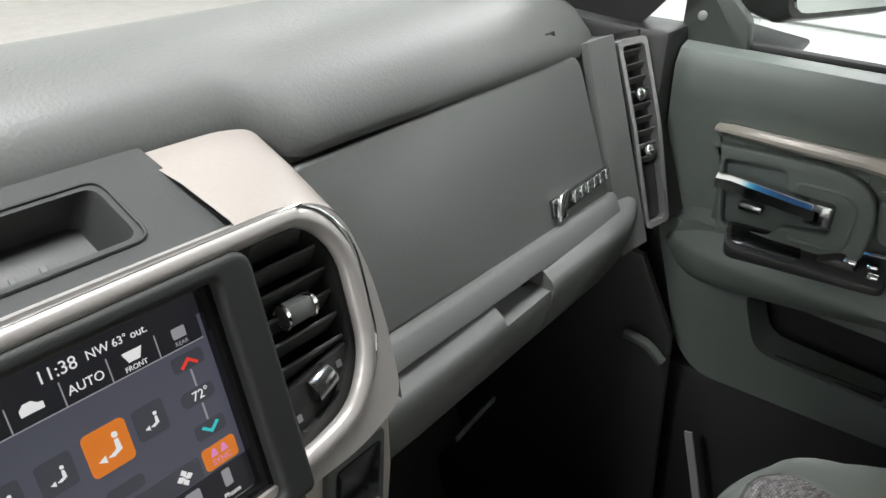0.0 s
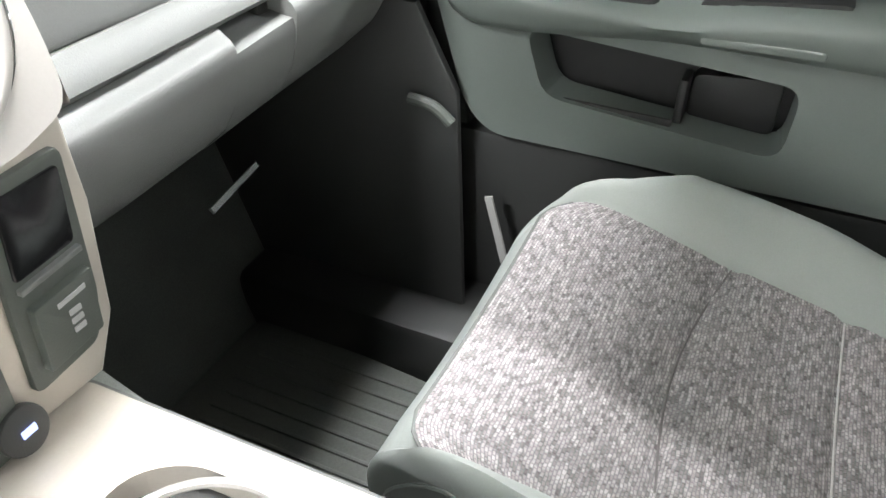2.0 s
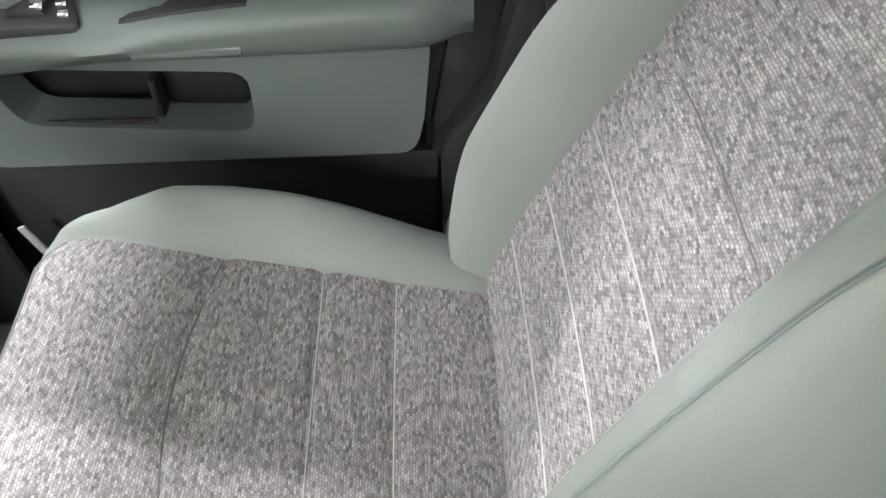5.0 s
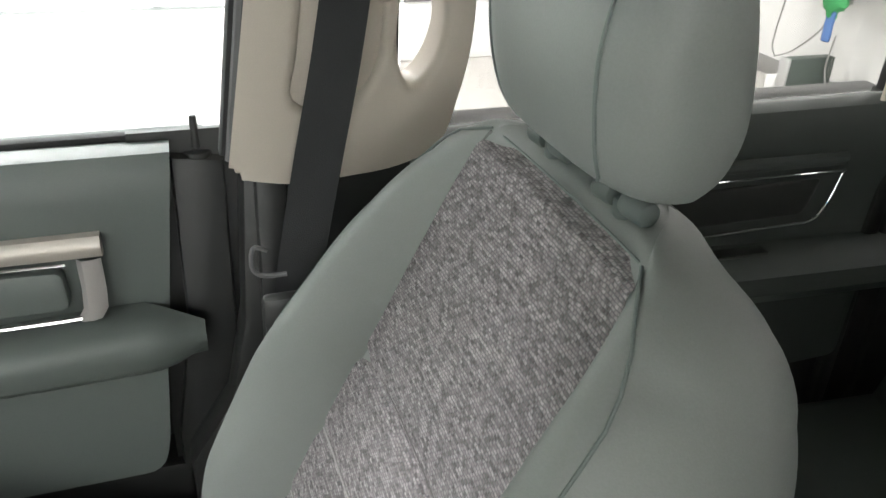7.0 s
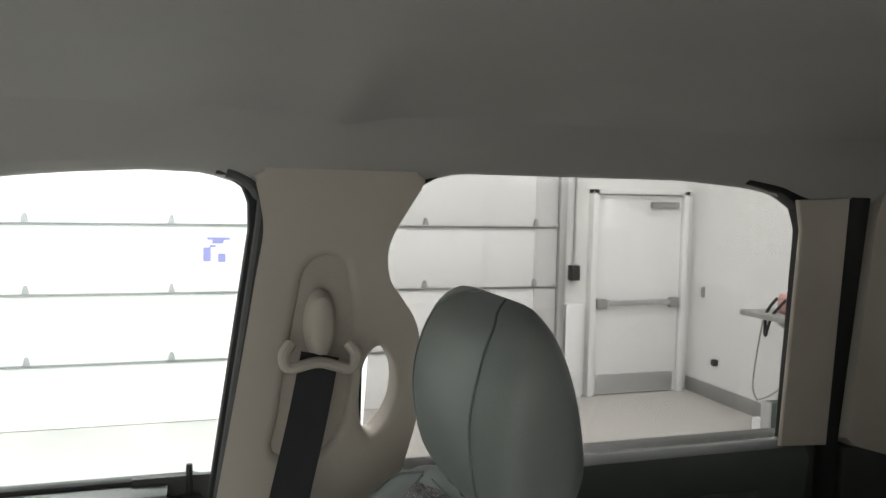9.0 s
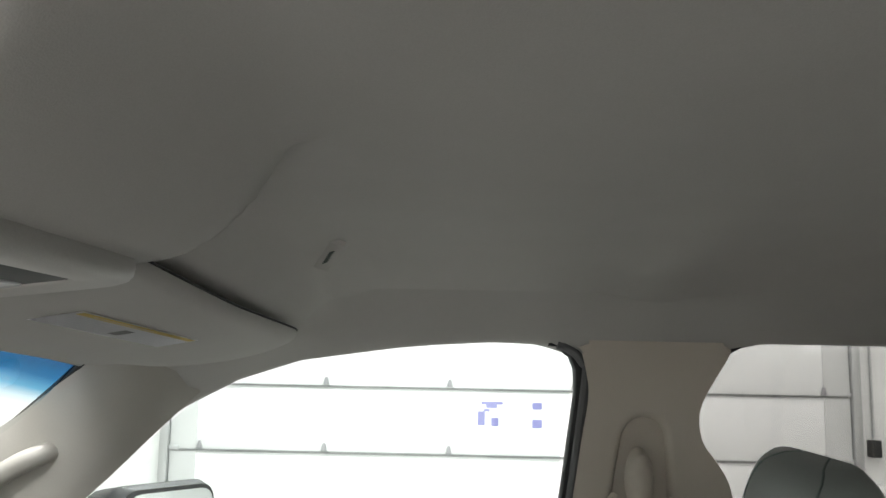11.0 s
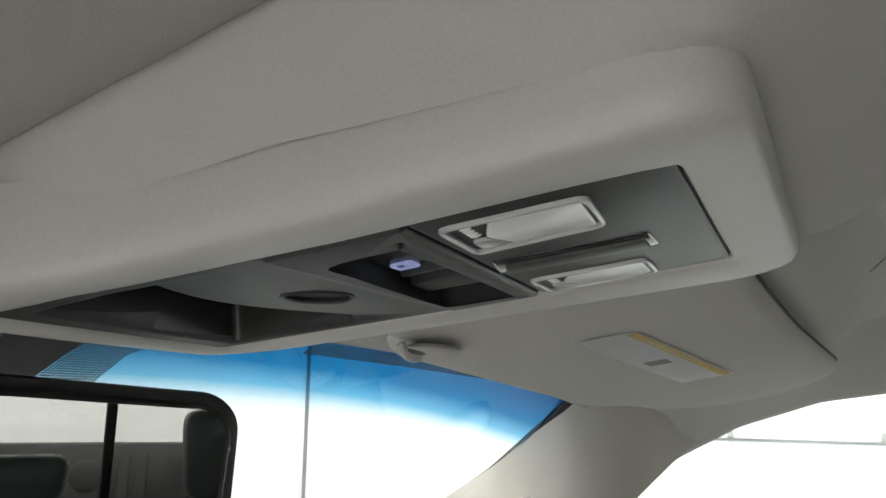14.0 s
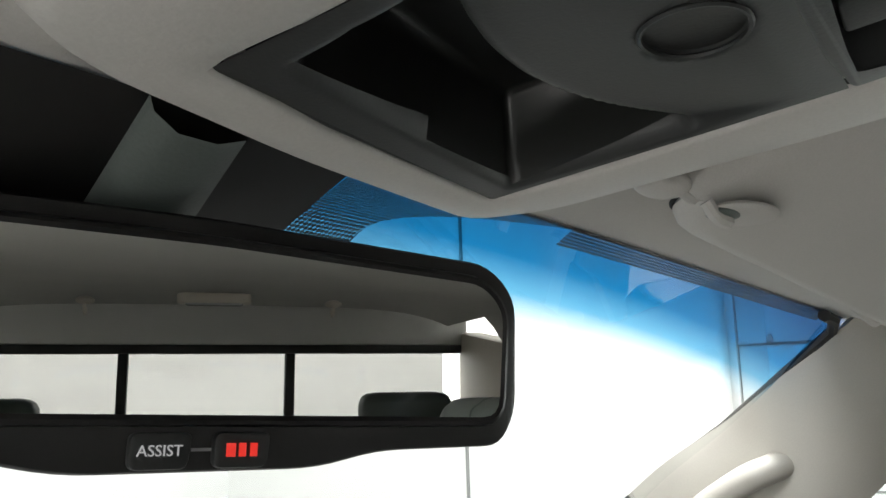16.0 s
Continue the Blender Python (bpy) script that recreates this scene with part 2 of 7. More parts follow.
def dots_material():
    """Rows of small black printed dots on clear glass."""
    m = bpy.data.materials.new("dot_print")
    m.use_nodes = True
    nt = m.node_tree
    b = nt.nodes["Principled BSDF"]
    b.inputs["Base Color"].default_value = (0.006, 0.006, 0.006, 1)
    uv = nt.nodes.new("ShaderNodeUVMap")
    uv.uv_map = "UVMap"
    vor = nt.nodes.new("ShaderNodeTexVoronoi")
    vor.voronoi_dimensions = "2D"
    vor.inputs["Scale"].default_value = 420
    vor.inputs["Randomness"].default_value = 0.0
    less = nt.nodes.new("ShaderNodeMath")
    less.operation, less.inputs[1].default_value = "LESS_THAN", 0.46
    nt.links.new(uv.outputs[0], vor.inputs["Vector"])
    nt.links.new(vor.outputs["Distance"], less.inputs[0])
    nt.links.new(less.outputs[0], b.inputs["Alpha"])
    return m


DOTS = dots_material()


# ---- shapes ----
def finish(bm, name, material, parent=None, smooth=True, label="", angle=35):
    bmesh.ops.recalc_face_normals(bm, faces=bm.faces)
    me = bpy.data.meshes.new(name)
    if smooth:
        for f in bm.faces:
            f.smooth = True
        for e in bm.edges:
            if len(e.link_faces) == 2 and e.calc_face_angle(0) > radians(angle):
                e.smooth = False
    bm.to_mesh(me)
    bm.free()
    me.materials.append(material)
    ob = new(name, me)
    if parent:
        ob.parent = parent
        ob.matrix_parent_inverse = parent.matrix_world.inverted()
    if label:
        tagged(ob, label)
    return ob


def part(name, bm, material, parent, label="", smooth=True, angle=35):
    return finish(bm, name, material, parent, smooth, label, angle)


def empty(name, x=0, y=0, z=0):
    ob = new(name)
    ob.empty_display_size = 0.05
    ob.matrix_world = pose(x, y, z)
    bpy.context.view_layer.update()
    return ob


def rbox(x0, x1, y0, y1, z0, z1, r=0.004, seg=2, m=None):
    bm = bmesh.new()
    bmesh.ops.create_cube(bm, size=1.0)
    for v in bm.verts:
        v.co = Vector((x0 + (v.co.x + 0.5) * (x1 - x0), y0 + (v.co.y + 0.5) * (y1 - y0), z0 + (v.co.z + 0.5) * (z1 - z0)))
    if r:
        bmesh.ops.bevel(bm, geom=list(bm.edges), offset=r, segments=seg, affect="EDGES", profile=0.5)
    if m:
        bmesh.ops.transform(bm, matrix=m, verts=bm.verts)
    return bm


def prism(poly, axis, a, b, r=0.003, seg=2):
    """Extrudes a polygon, given in the two other axes in order, from a to b along axis."""
    bm = bmesh.new()

    def at(p, w):
        return {"x": (w, p[0], p[1]), "y": (p[0], w, p[1]), "z": (p[0], p[1], w)}[axis]

    lo = [bm.verts.new(at(p, a)) for p in poly]
    hi = [bm.verts.new(at(p, b)) for p in poly]
    bm.faces.new(lo)
    bm.faces.new(hi[::-1])
    n = len(poly)
    for i in range(n):
        bm.faces.new((lo[i], lo[(i + 1) % n], hi[(i + 1) % n], hi[i]))
    bmesh.ops.recalc_face_normals(bm, faces=bm.faces)
    if r:
        caps = [e for e in bm.edges if any(len(f.verts) == n and n > 4 for f in e.link_faces)] if n > 4 else list(bm.edges)
        bmesh.ops.bevel(bm, geom=caps, offset=r, segments=seg, affect="EDGES", profile=0.5)
    return bm


def loft(rings, closed=False, caps=False):
    """Quads between rings of equally many points. closed: each ring is a loop."""
    bm = bmesh.new()
    rows = [[bm.verts.new(p) for p in ring] for ring in rings]
    n = len(rows[0])
    for a, b in zip(rows, rows[1:]):
        for i in range(n if closed else n - 1):
            j = (i + 1) % n
            bm.faces.new((a[i], a[j], b[j], b[i]))
    if caps and closed:
        bm.faces.new(rows[0][::-1])
        bm.faces.new(rows[-1])
    return bm


def tube(points, radius, sides=10, closed=False):
    """A round bar along points; the rings are carried along without twisting."""
    pts = [Vector(p) for p in points]
    n = len(pts)
    rings, side, last = [], None, None
    for i, p in enumerate(pts):
        a = pts[i - 1] if i or closed else pts[0]
        b = pts[(i + 1) % n] if i < n - 1 or closed else pts[-1]
        d = (b - a).normalized()
        if side is None:
            side = d.orthogonal().normalized()
        else:
            side = last.rotation_difference(d) @ side
            side = (side - d * side.dot(d)).normalized()
        last = d
        up = d.cross(side)
        rings.append([p + (side * math.cos(k * math.tau / sides) + up * math.sin(k * math.tau / sides)) * radius for k in range(sides)])
    if closed:
        first, best = rings[0], 0
        best = min(range(sides), key=lambda m: (first[m] - rings[-1][0]).length)
        rings.append(first[best:] + first[:best])
    return loft(rings, True, not closed)


def smooth_line(points, steps=8, closed=False):
    """A Catmull-Rom curve through points."""
    pts = [Vector(p) for p in points]
    n, out = len(pts), []
    for i in range(n if closed else n - 1):
        p0, p1, p2, p3 = (pts[(i + k) % n] if closed else pts[min(max(i + k, 0), n - 1)] for k in (-1, 0, 1, 2))
        for s in range(steps):
            t = s / steps
            out.append(0.5 * (2 * p1 + (p2 - p0) * t + (2 * p0 - 5 * p1 + 4 * p2 - p3) * t * t + (3 * p1 - p0 - 3 * p2 + p3) * t**3))
    if not closed:
        out.append(pts[-1])
    return out


def thick(bm, d):
    """Gives a sheet thickness d against its normals."""
    bmesh.ops.recalc_face_normals(bm, faces=bm.faces)
    bmesh.ops.solidify(bm, geom=list(bm.faces), thickness=d)
    return bm


def join(*bms):
    out = bmesh.new()
    for b in bms:
        me = bpy.data.meshes.new("tmp")
        b.to_mesh(me)
        b.free()
        out.from_mesh(me)
        bpy.data.meshes.remove(me)
    return out


def rounded(poly, r, steps=4):
    """Rounds the corners of a closed polygon of 2D points."""
    out, n = [], len(poly)
    for i in range(n):
        p, a, b = (Vector(poly[k % n]) for k in (i, i - 1, i + 1))
        rr = r[i] if isinstance(r, (list, tuple)) else r
        u, w = (a - p), (b - p)
        d = min(rr, u.length * 0.48, w.length * 0.48)
        if d < 1e-5:
            out.append(tuple(p))
            continue
        s, e = p + u.normalized() * d, p + w.normalized() * d
        for k in range(steps + 1):
            t = k / steps
            out.append(tuple((1 - t) ** 2 * s + 2 * t * (1 - t) * p + t * t * e))
    return out


def at_axis(axis, p, w):
    return {"x": (w, p[0], p[1]), "y": (p[0], w, p[1]), "z": (p[0], p[1], w)}[axis]


def ray_hit(poly, c, a):
    """How far a loop of 2D points lies from c in the direction a."""
    dx, dy, best = math.cos(a), math.sin(a), 0.0
    for (x0, y0), (x1, y1) in zip(poly, poly[1:] + poly[:1]):
        ex, ey = x1 - x0, y1 - y0
        den = dx * ey - dy * ex
        if abs(den) < 1e-12:
            continue
        t = ((x0 - c[0]) * ey - (y0 - c[1]) * ex) / den
        u = ((x0 - c[0]) * dy - (y0 - c[1]) * dx) / den
        if t > 0 and -1e-6 <= u <= 1 + 1e-6:
            best = max(best, t)
    return best


def ring_plate(outer, inner, axis, a, b, lip=0.0, n=96):
    """A plate between two loops, from a (the shown face) to b along axis; lip: how far the inner wall leans inwards behind the face."""
    c = (sum(p[0] for p in inner) / len(inner), sum(p[1] for p in inner) / len(inner))
    angles = sorted({round(k * math.tau / n - math.pi, 5) for k in range(n)} | {round(math.atan2(p[1] - c[1], p[0] - c[0]), 5) for p in outer + inner})
    cut = [angles[0]]
    for t in angles[1:]:
        if t - cut[-1] > 0.004:
            cut.append(t)
    loops = []
    for poly in (outer, inner):
        loops.append([(c[0] + math.cos(t) * ray_hit(poly, c, t), c[1] + math.sin(t) * ray_hit(poly, c, t)) for t in cut])
    back = [(c[0] + (p[0] - c[0]) * (1 - lip), c[1] + (p[1] - c[1]) * (1 - lip)) for p in loops[1]]
    rings = [[at_axis(axis, p, w) for p in loop] for loop, w in ((loops[0], b), (loops[0], a), (loops[1], a), (back, b))]
    return loft(rings, True)


def sheet_uv(bm, name="UVMap"):
    return bm.loops.layers.uv.new(name)


def patch(fn, nu, nv, flip=False):
    """A sheet from fn(u, v) -> place, u and v from 0 to 1, with UVs in metres along the rows."""
    bm = bmesh.new()
    uv = bm.loops.layers.uv.new("UVMap")
    rows = [[bm.verts.new(fn(i / nu, j / nv)) for i in range(nu + 1)] for j in range(nv + 1)]
    cu = [[0.0] for _ in rows]
    for j, row in enumerate(rows):
        mid = nu // 2
        for i in range(nu):
            cu[j].append(cu[j][-1] + (row[i + 1].co - row[i].co).length)
        shift = cu[j][mid]
        cu[j] = [c - shift for c in cu[j]]
    cv = [0.0]
    for j in range(nv):
        cv.append(cv[-1] + (rows[j + 1][nu // 2].co - rows[j][nu // 2].co).length)
    for j in range(nv):
        for i in range(nu):
            corner = ((i, j), (i + 1, j), (i + 1, j + 1), (i, j + 1))
            f = bm.faces.new([rows[b][a] for a, b in corner])
            for loop, (a, b) in zip(f.loops, corner):
                loop[uv].uv = (cu[b][a], cv[b])
    return bm


def blend(table, t):
    """Smooth value at t of a table of (t, value)."""
    if t <= table[0][0]:
        return table[0][1]
    for (a, va), (b, vb) in zip(table, table[1:]):
        if t <= b:
            k = (t - a) / (b - a)
            k = k * k * (3 - 2 * k)
            return va + (vb - va) * k
    return table[-1][1]


def flow(table, t):
    """Value at t of a table of (t, value) along one smooth curve without overshoot."""
    n = len(table)
    if t <= table[0][0]:
        return table[0][1]
    if t >= table[-1][0]:
        return table[-1][1]
    h = [table[i + 1][0] - table[i][0] for i in range(n - 1)]
    d = [(table[i + 1][1] - table[i][1]) / h[i] for i in range(n - 1)]
    m = [d[0]] + [0.0 if d[i - 1] * d[i] <= 0 else 2 * d[i - 1] * d[i] / (d[i - 1] + d[i]) for i in range(1, n - 1)] + [d[-1]]
    i = max(k for k in range(n - 1) if table[k][0] <= t)
    s = (t - table[i][0]) / h[i]
    return (1 + 2 * s) * (1 - s) ** 2 * table[i][1] + s * (1 - s) ** 2 * h[i] * m[i] + s * s * (3 - 2 * s) * table[i + 1][1] + s * s * (s - 1) * h[i] * m[i + 1]


def lettering(name, text, size, m, material, parent, label=""):
    cu = bpy.data.curves.new(name, "FONT")
    cu.body, cu.size, cu.extrude, cu.align_x, cu.align_y = text, size, 0.0002, "CENTER", "CENTER"
    cu.resolution_u = 3
    tmp = bpy.data.objects.new("tmp", cu)
    me = bpy.data.meshes.new_from_object(tmp)
    bpy.data.objects.remove(tmp)
    bpy.data.curves.remove(cu)
    me.name = name
    me.transform(m)
    me.materials.clear()
    me.materials.append(material)
    ob = new(name, me)
    ob.parent = parent
    ob.matrix_parent_inverse = parent.matrix_world.inverted()
    if label:
        tagged(ob, label)
    return ob


def cyl(center, axis, radius, length, sides=24, r=0.0, radius2=None):
    """A closed cylinder or cone along axis (a vector), its base at center."""
    bm = bmesh.new()
    bmesh.ops.create_cone(bm, cap_ends=True, segments=sides, radius1=radius, radius2=radius if radius2 is None else radius2, depth=length)
    if r:
        bmesh.ops.bevel(bm, geom=[e for e in bm.edges if any(len(f.verts) > 4 for f in e.link_faces)], offset=r, segments=2, affect="EDGES", profile=0.5)
    q = Vector(axis).to_track_quat("Z", "Y").to_matrix().to_4x4()
    bmesh.ops.transform(bm, matrix=Matrix.Translation(center) @ q @ Matrix.Translation((0, 0, length / 2)), verts=bm.verts)
    return bm


def ellipsoid(center, rx, ry, rz, m=None, u=20, v=12):
    bm = bmesh.new()
    bmesh.ops.create_uvsphere(bm, u_segments=u, v_segments=v, radius=1.0)
    for w in bm.verts:
        w.co = Vector((w.co.x * rx, w.co.y * ry, w.co.z * rz))
    if m:
        bmesh.ops.transform(bm, matrix=m, verts=bm.verts)
    bmesh.ops.translate(bm, vec=center, verts=bm.verts)
    return bm


def strip(points, width, normal, thick_=0.001):
    """A flat band along points, width across, lying square to normal."""
    pts, n = [Vector(p) for p in points], Vector(normal).normalized()
    rings = []
    for i, p in enumerate(pts):
        d = (pts[min(i + 1, len(pts) - 1)] - pts[max(i - 1, 0)]).normalized()
        s = d.cross(n).normalized() * width / 2
        rings.append([p - s - n * thick_ / 2, p + s - n * thick_ / 2, p + s + n * thick_ / 2, p - s + n * thick_ / 2])
    return loft(rings, True, True)


def pull(root, eye, f):
    """Scales all the parts of a thing about a place."""
    m = Matrix.Translation(eye) @ Matrix.Scale(f, 4) @ Matrix.Translation(-Vector(eye))
    for ob in root.children_recursive:
        ob.data.transform(m)


def holed_plate(outer, holes, axis, a, b, r=0.004, steps=3):
    """A plate with holes and rolled edges, its outline in the two other axes in order, from a to b along axis."""
    cu = bpy.data.curves.new("tmp", "CURVE")
    cu.dimensions, cu.fill_mode = "2D", "BOTH"
    for loop in [outer] + holes:
        sp = cu.splines.new("POLY")
        sp.points.add(len(loop) - 1)
        for p, q in zip(sp.points, loop):
            p.co = (q[0], q[1], 0, 1)
        sp.use_cyclic_u = True
    cu.extrude, cu.bevel_depth, cu.bevel_resolution, cu.offset = abs(b - a) / 2 - r, r, steps, -r
    tmp = bpy.data.objects.new("tmp", cu)
    me = bpy.data.meshes.new_from_object(tmp)
    bpy.data.objects.remove(tmp)
    bpy.data.curves.remove(cu)
    bm = bmesh.new()
    bm.from_mesh(me)
    bpy.data.meshes.remove(me)
    bmesh.ops.remove_doubles(bm, verts=bm.verts, dist=1e-5)
    for v in bm.verts:
        v.co = Vector(at_axis(axis, (v.co.x, v.co.y), (a + b) / 2 + v.co.z))
    return bm


def flat_line(points, steps=6):
    """A smooth closed loop of 2D points; a point given twice makes a corner."""
    return [(p.x, p.y) for p in smooth_line([(x, y, 0) for x, y in points], steps, True)]

# ---- garage ----
GX, GY0, GY1, GXL, GZ, GTOP = 6.41, -4.80, 9.0, -6.5, -0.65, 4.2


def structure(ob, label, category):
    return tagged(ob, label, category, kind="structure")


def garage_shell():
    structure(finish(rbox(GXL - 3, GX + 3, GY0 - 3, GY1 + 3, GZ - 0.2, GZ, 0), "ground", FLOORC), "smooth grey concrete garage floor", "floor")
    structure(finish(rbox(GXL - 0.2, GX + 0.2, GY0 - 0.2, GY1 + 0.2, GTOP, GTOP + 0.2, 0), "ceiling", WALL), "plain white garage ceiling", "ceiling")
    structure(finish(rbox(GX + 0.06, GX + 0.26, GY0, GY1, GZ, GTOP, 0), "wall_east", WALL), "white painted garage wall with doors", "wall")
    structure(finish(rbox(GXL - 0.2, GXL, GY0, GY1, GZ, GTOP, 0), "wall_west", WALL), "white painted garage wall", "wall")
    structure(finish(rbox(GXL, GX + 0.06, GY0 - 0.2, GY0, GZ, GTOP, 0), "wall_south", WALL), "white painted garage end wall", "wall")
    structure(finish(rbox(GXL, GX + 0.06, GY1, GY1 + 0.2, GZ, GTOP, 0), "wall_north", WALL), "white painted garage end wall", "wall")
    structure(finish(rbox(GXL, GX + 0.04, GY0, GY0 + 0.02, GZ, GZ + 0.14, 0.004), "baseboard", GREYTRIM), "grey vinyl skirting along the wall", "baseboard")
    # unseen fixtures with invented number and places, stronger on the driver's side
    for x in (-4.2, 0.6, 4.4):
        for y in (-3.0, 1.0, 5.0):
            f = empty("ceiling_light", x, y, GTOP - 0.04)
            part("frame", rbox(x - 0.16, x + 0.16, y - 0.62, y + 0.62, GTOP - 0.045, GTOP, 0.006), WHITE, f)
            tagged(f, "unseen long white ceiling light, added to light the garage", "ceiling light", group="garage ceiling lights")
            area("ceiling_lamp", x, y, GTOP - 0.06, 0.28, 1.2, LAMP * (0.45 if y > 3 else 0.8 if y < 0 else 1.0) * (1.5 if x < 0 else 0.85 if x > 2 else 1.0))


def overhead_door(y0, y1, name):
    d = empty(name, GX, (y0 + y1) / 2, GZ)
    lines = [GZ, -0.145, 0.405, 0.955, 1.505, 2.055, 2.605]
    for k, (a, b) in enumerate(zip(lines, lines[1:])):
        bm = rbox(GX - 0.004, GX + 0.045, y0, y1, a + 0.004, b - 0.012, 0.006)
        p = part("panel", bm, WHITE, d)
        if k:
            part("joint_strip", rbox(GX - 0.02, GX - 0.003, y0, y1, a - 0.012, a + 0.006, 0.003), SHADOWGREY, p)
        for y in [y0 + 1.27 + 1.05 * i for i in range(-1, int((y1 - y0) / 1.05))]:
            if y0 + 0.2 < y < y1 - 0.2 and k:
                tri = [(y - 0.026, a + 0.012), (y + 0.026, a + 0.012), (y + 0.02, a + 0.04), (y + 0.009, a + 0.075), (y - 0.009, a + 0.075), (y - 0.02, a + 0.04)]
                part("hinge", prism(tri, "x", GX - 0.03, GX - 0.004, 0.003, 1), HINGE, p)
    for y, s in ((y0, -1), (y1, 1)):
        part("track", rbox(GX - 0.06, GX + 0.03, y + (0.005 if s > 0 else -0.075), y + (0.075 if s > 0 else -0.005), GZ, 2.6, 0.006), STEEL, d)
        part("stile", rbox(GX - 0.012, GX - 0.005, y - (0.22 if s > 0 else 0), y + (0.0 if s > 0 else 0.22), GZ, 2.6, 0.002), SHADOWGREY2, d)
        for z in lines[1:-1]:
            part("roller", join(rbox(GX - 0.03, GX - 0.005, y - 0.08, y + 0.02, z - 0.005, z + 0.035, 0.003), cyl((GX - 0.02, y - 0.03, z + 0.02), (0, 1, 0), 0.006, 0.09, 8)), STEEL, d)
    tagged(d, "white sectional overhead garage door with steel tracks", "garage door")
    d["kind"] = "structure"
    return d


def personnel_door():
    y0, y1, top = -4.64, -3.715, 1.268
    d = empty("door_1", GX, (y0 + y1) / 2, GZ)
    part("leaf", rbox(GX + 0.005, GX + 0.05, y0 + 0.006, y1 - 0.006, GZ + 0.01, top, 0.003), WHITE, d)
    for n, a in (("jamb", (y1, y1 + 0.06)), ("jamb", (y0 - 0.06, y0))):
        part(n, rbox(GX - 0.035, GX + 0.06, *a, GZ, top + 0.05, 0.004), WHITE, d)
    part("head", rbox(GX - 0.035, GX + 0.06, y0 - 0.06, y1 + 0.06, top + 0.008, top + 0.055, 0.004), WHITE, d)
    part("kick_plate", rbox(GX - 0.001, GX + 0.004, y0 + 0.04, y1 - 0.04, GZ + 0.02, GZ + 0.2, 0.001), STEEL, d)
    bar = part("panic_bar", rbox(GX - 0.055, GX - 0.03, y0 + 0.05, y1 - 0.02, 0.215, 0.27, 0.008), STEEL, d, "brushed steel push bar")
    for y in (y0 + 0.08, y1 - 0.06):
        part("bracket", rbox(GX - 0.06, GX + 0.004, y - 0.05, y + 0.05, 0.19, 0.285, 0.01), GREYTRIM, bar)
    closer = part("closer", rbox(GX - 0.05, GX + 0.004, y0 + 0.06, y0 + 0.36, 1.15, 1.21, 0.012), GREYTRIM, d)
    part("arm", strip([(GX - 0.045, y0 + 0.2, 1.215), (GX - 0.09, y0 + 0.42, 1.235), (GX - 0.03, y0 + 0.62, 1.26)], 0.02, (0, 0, 1), 0.008), STEEL, closer)
    tagged(d, "white steel fire door with push bar, closed", "door")
    d["kind"] = "structure"


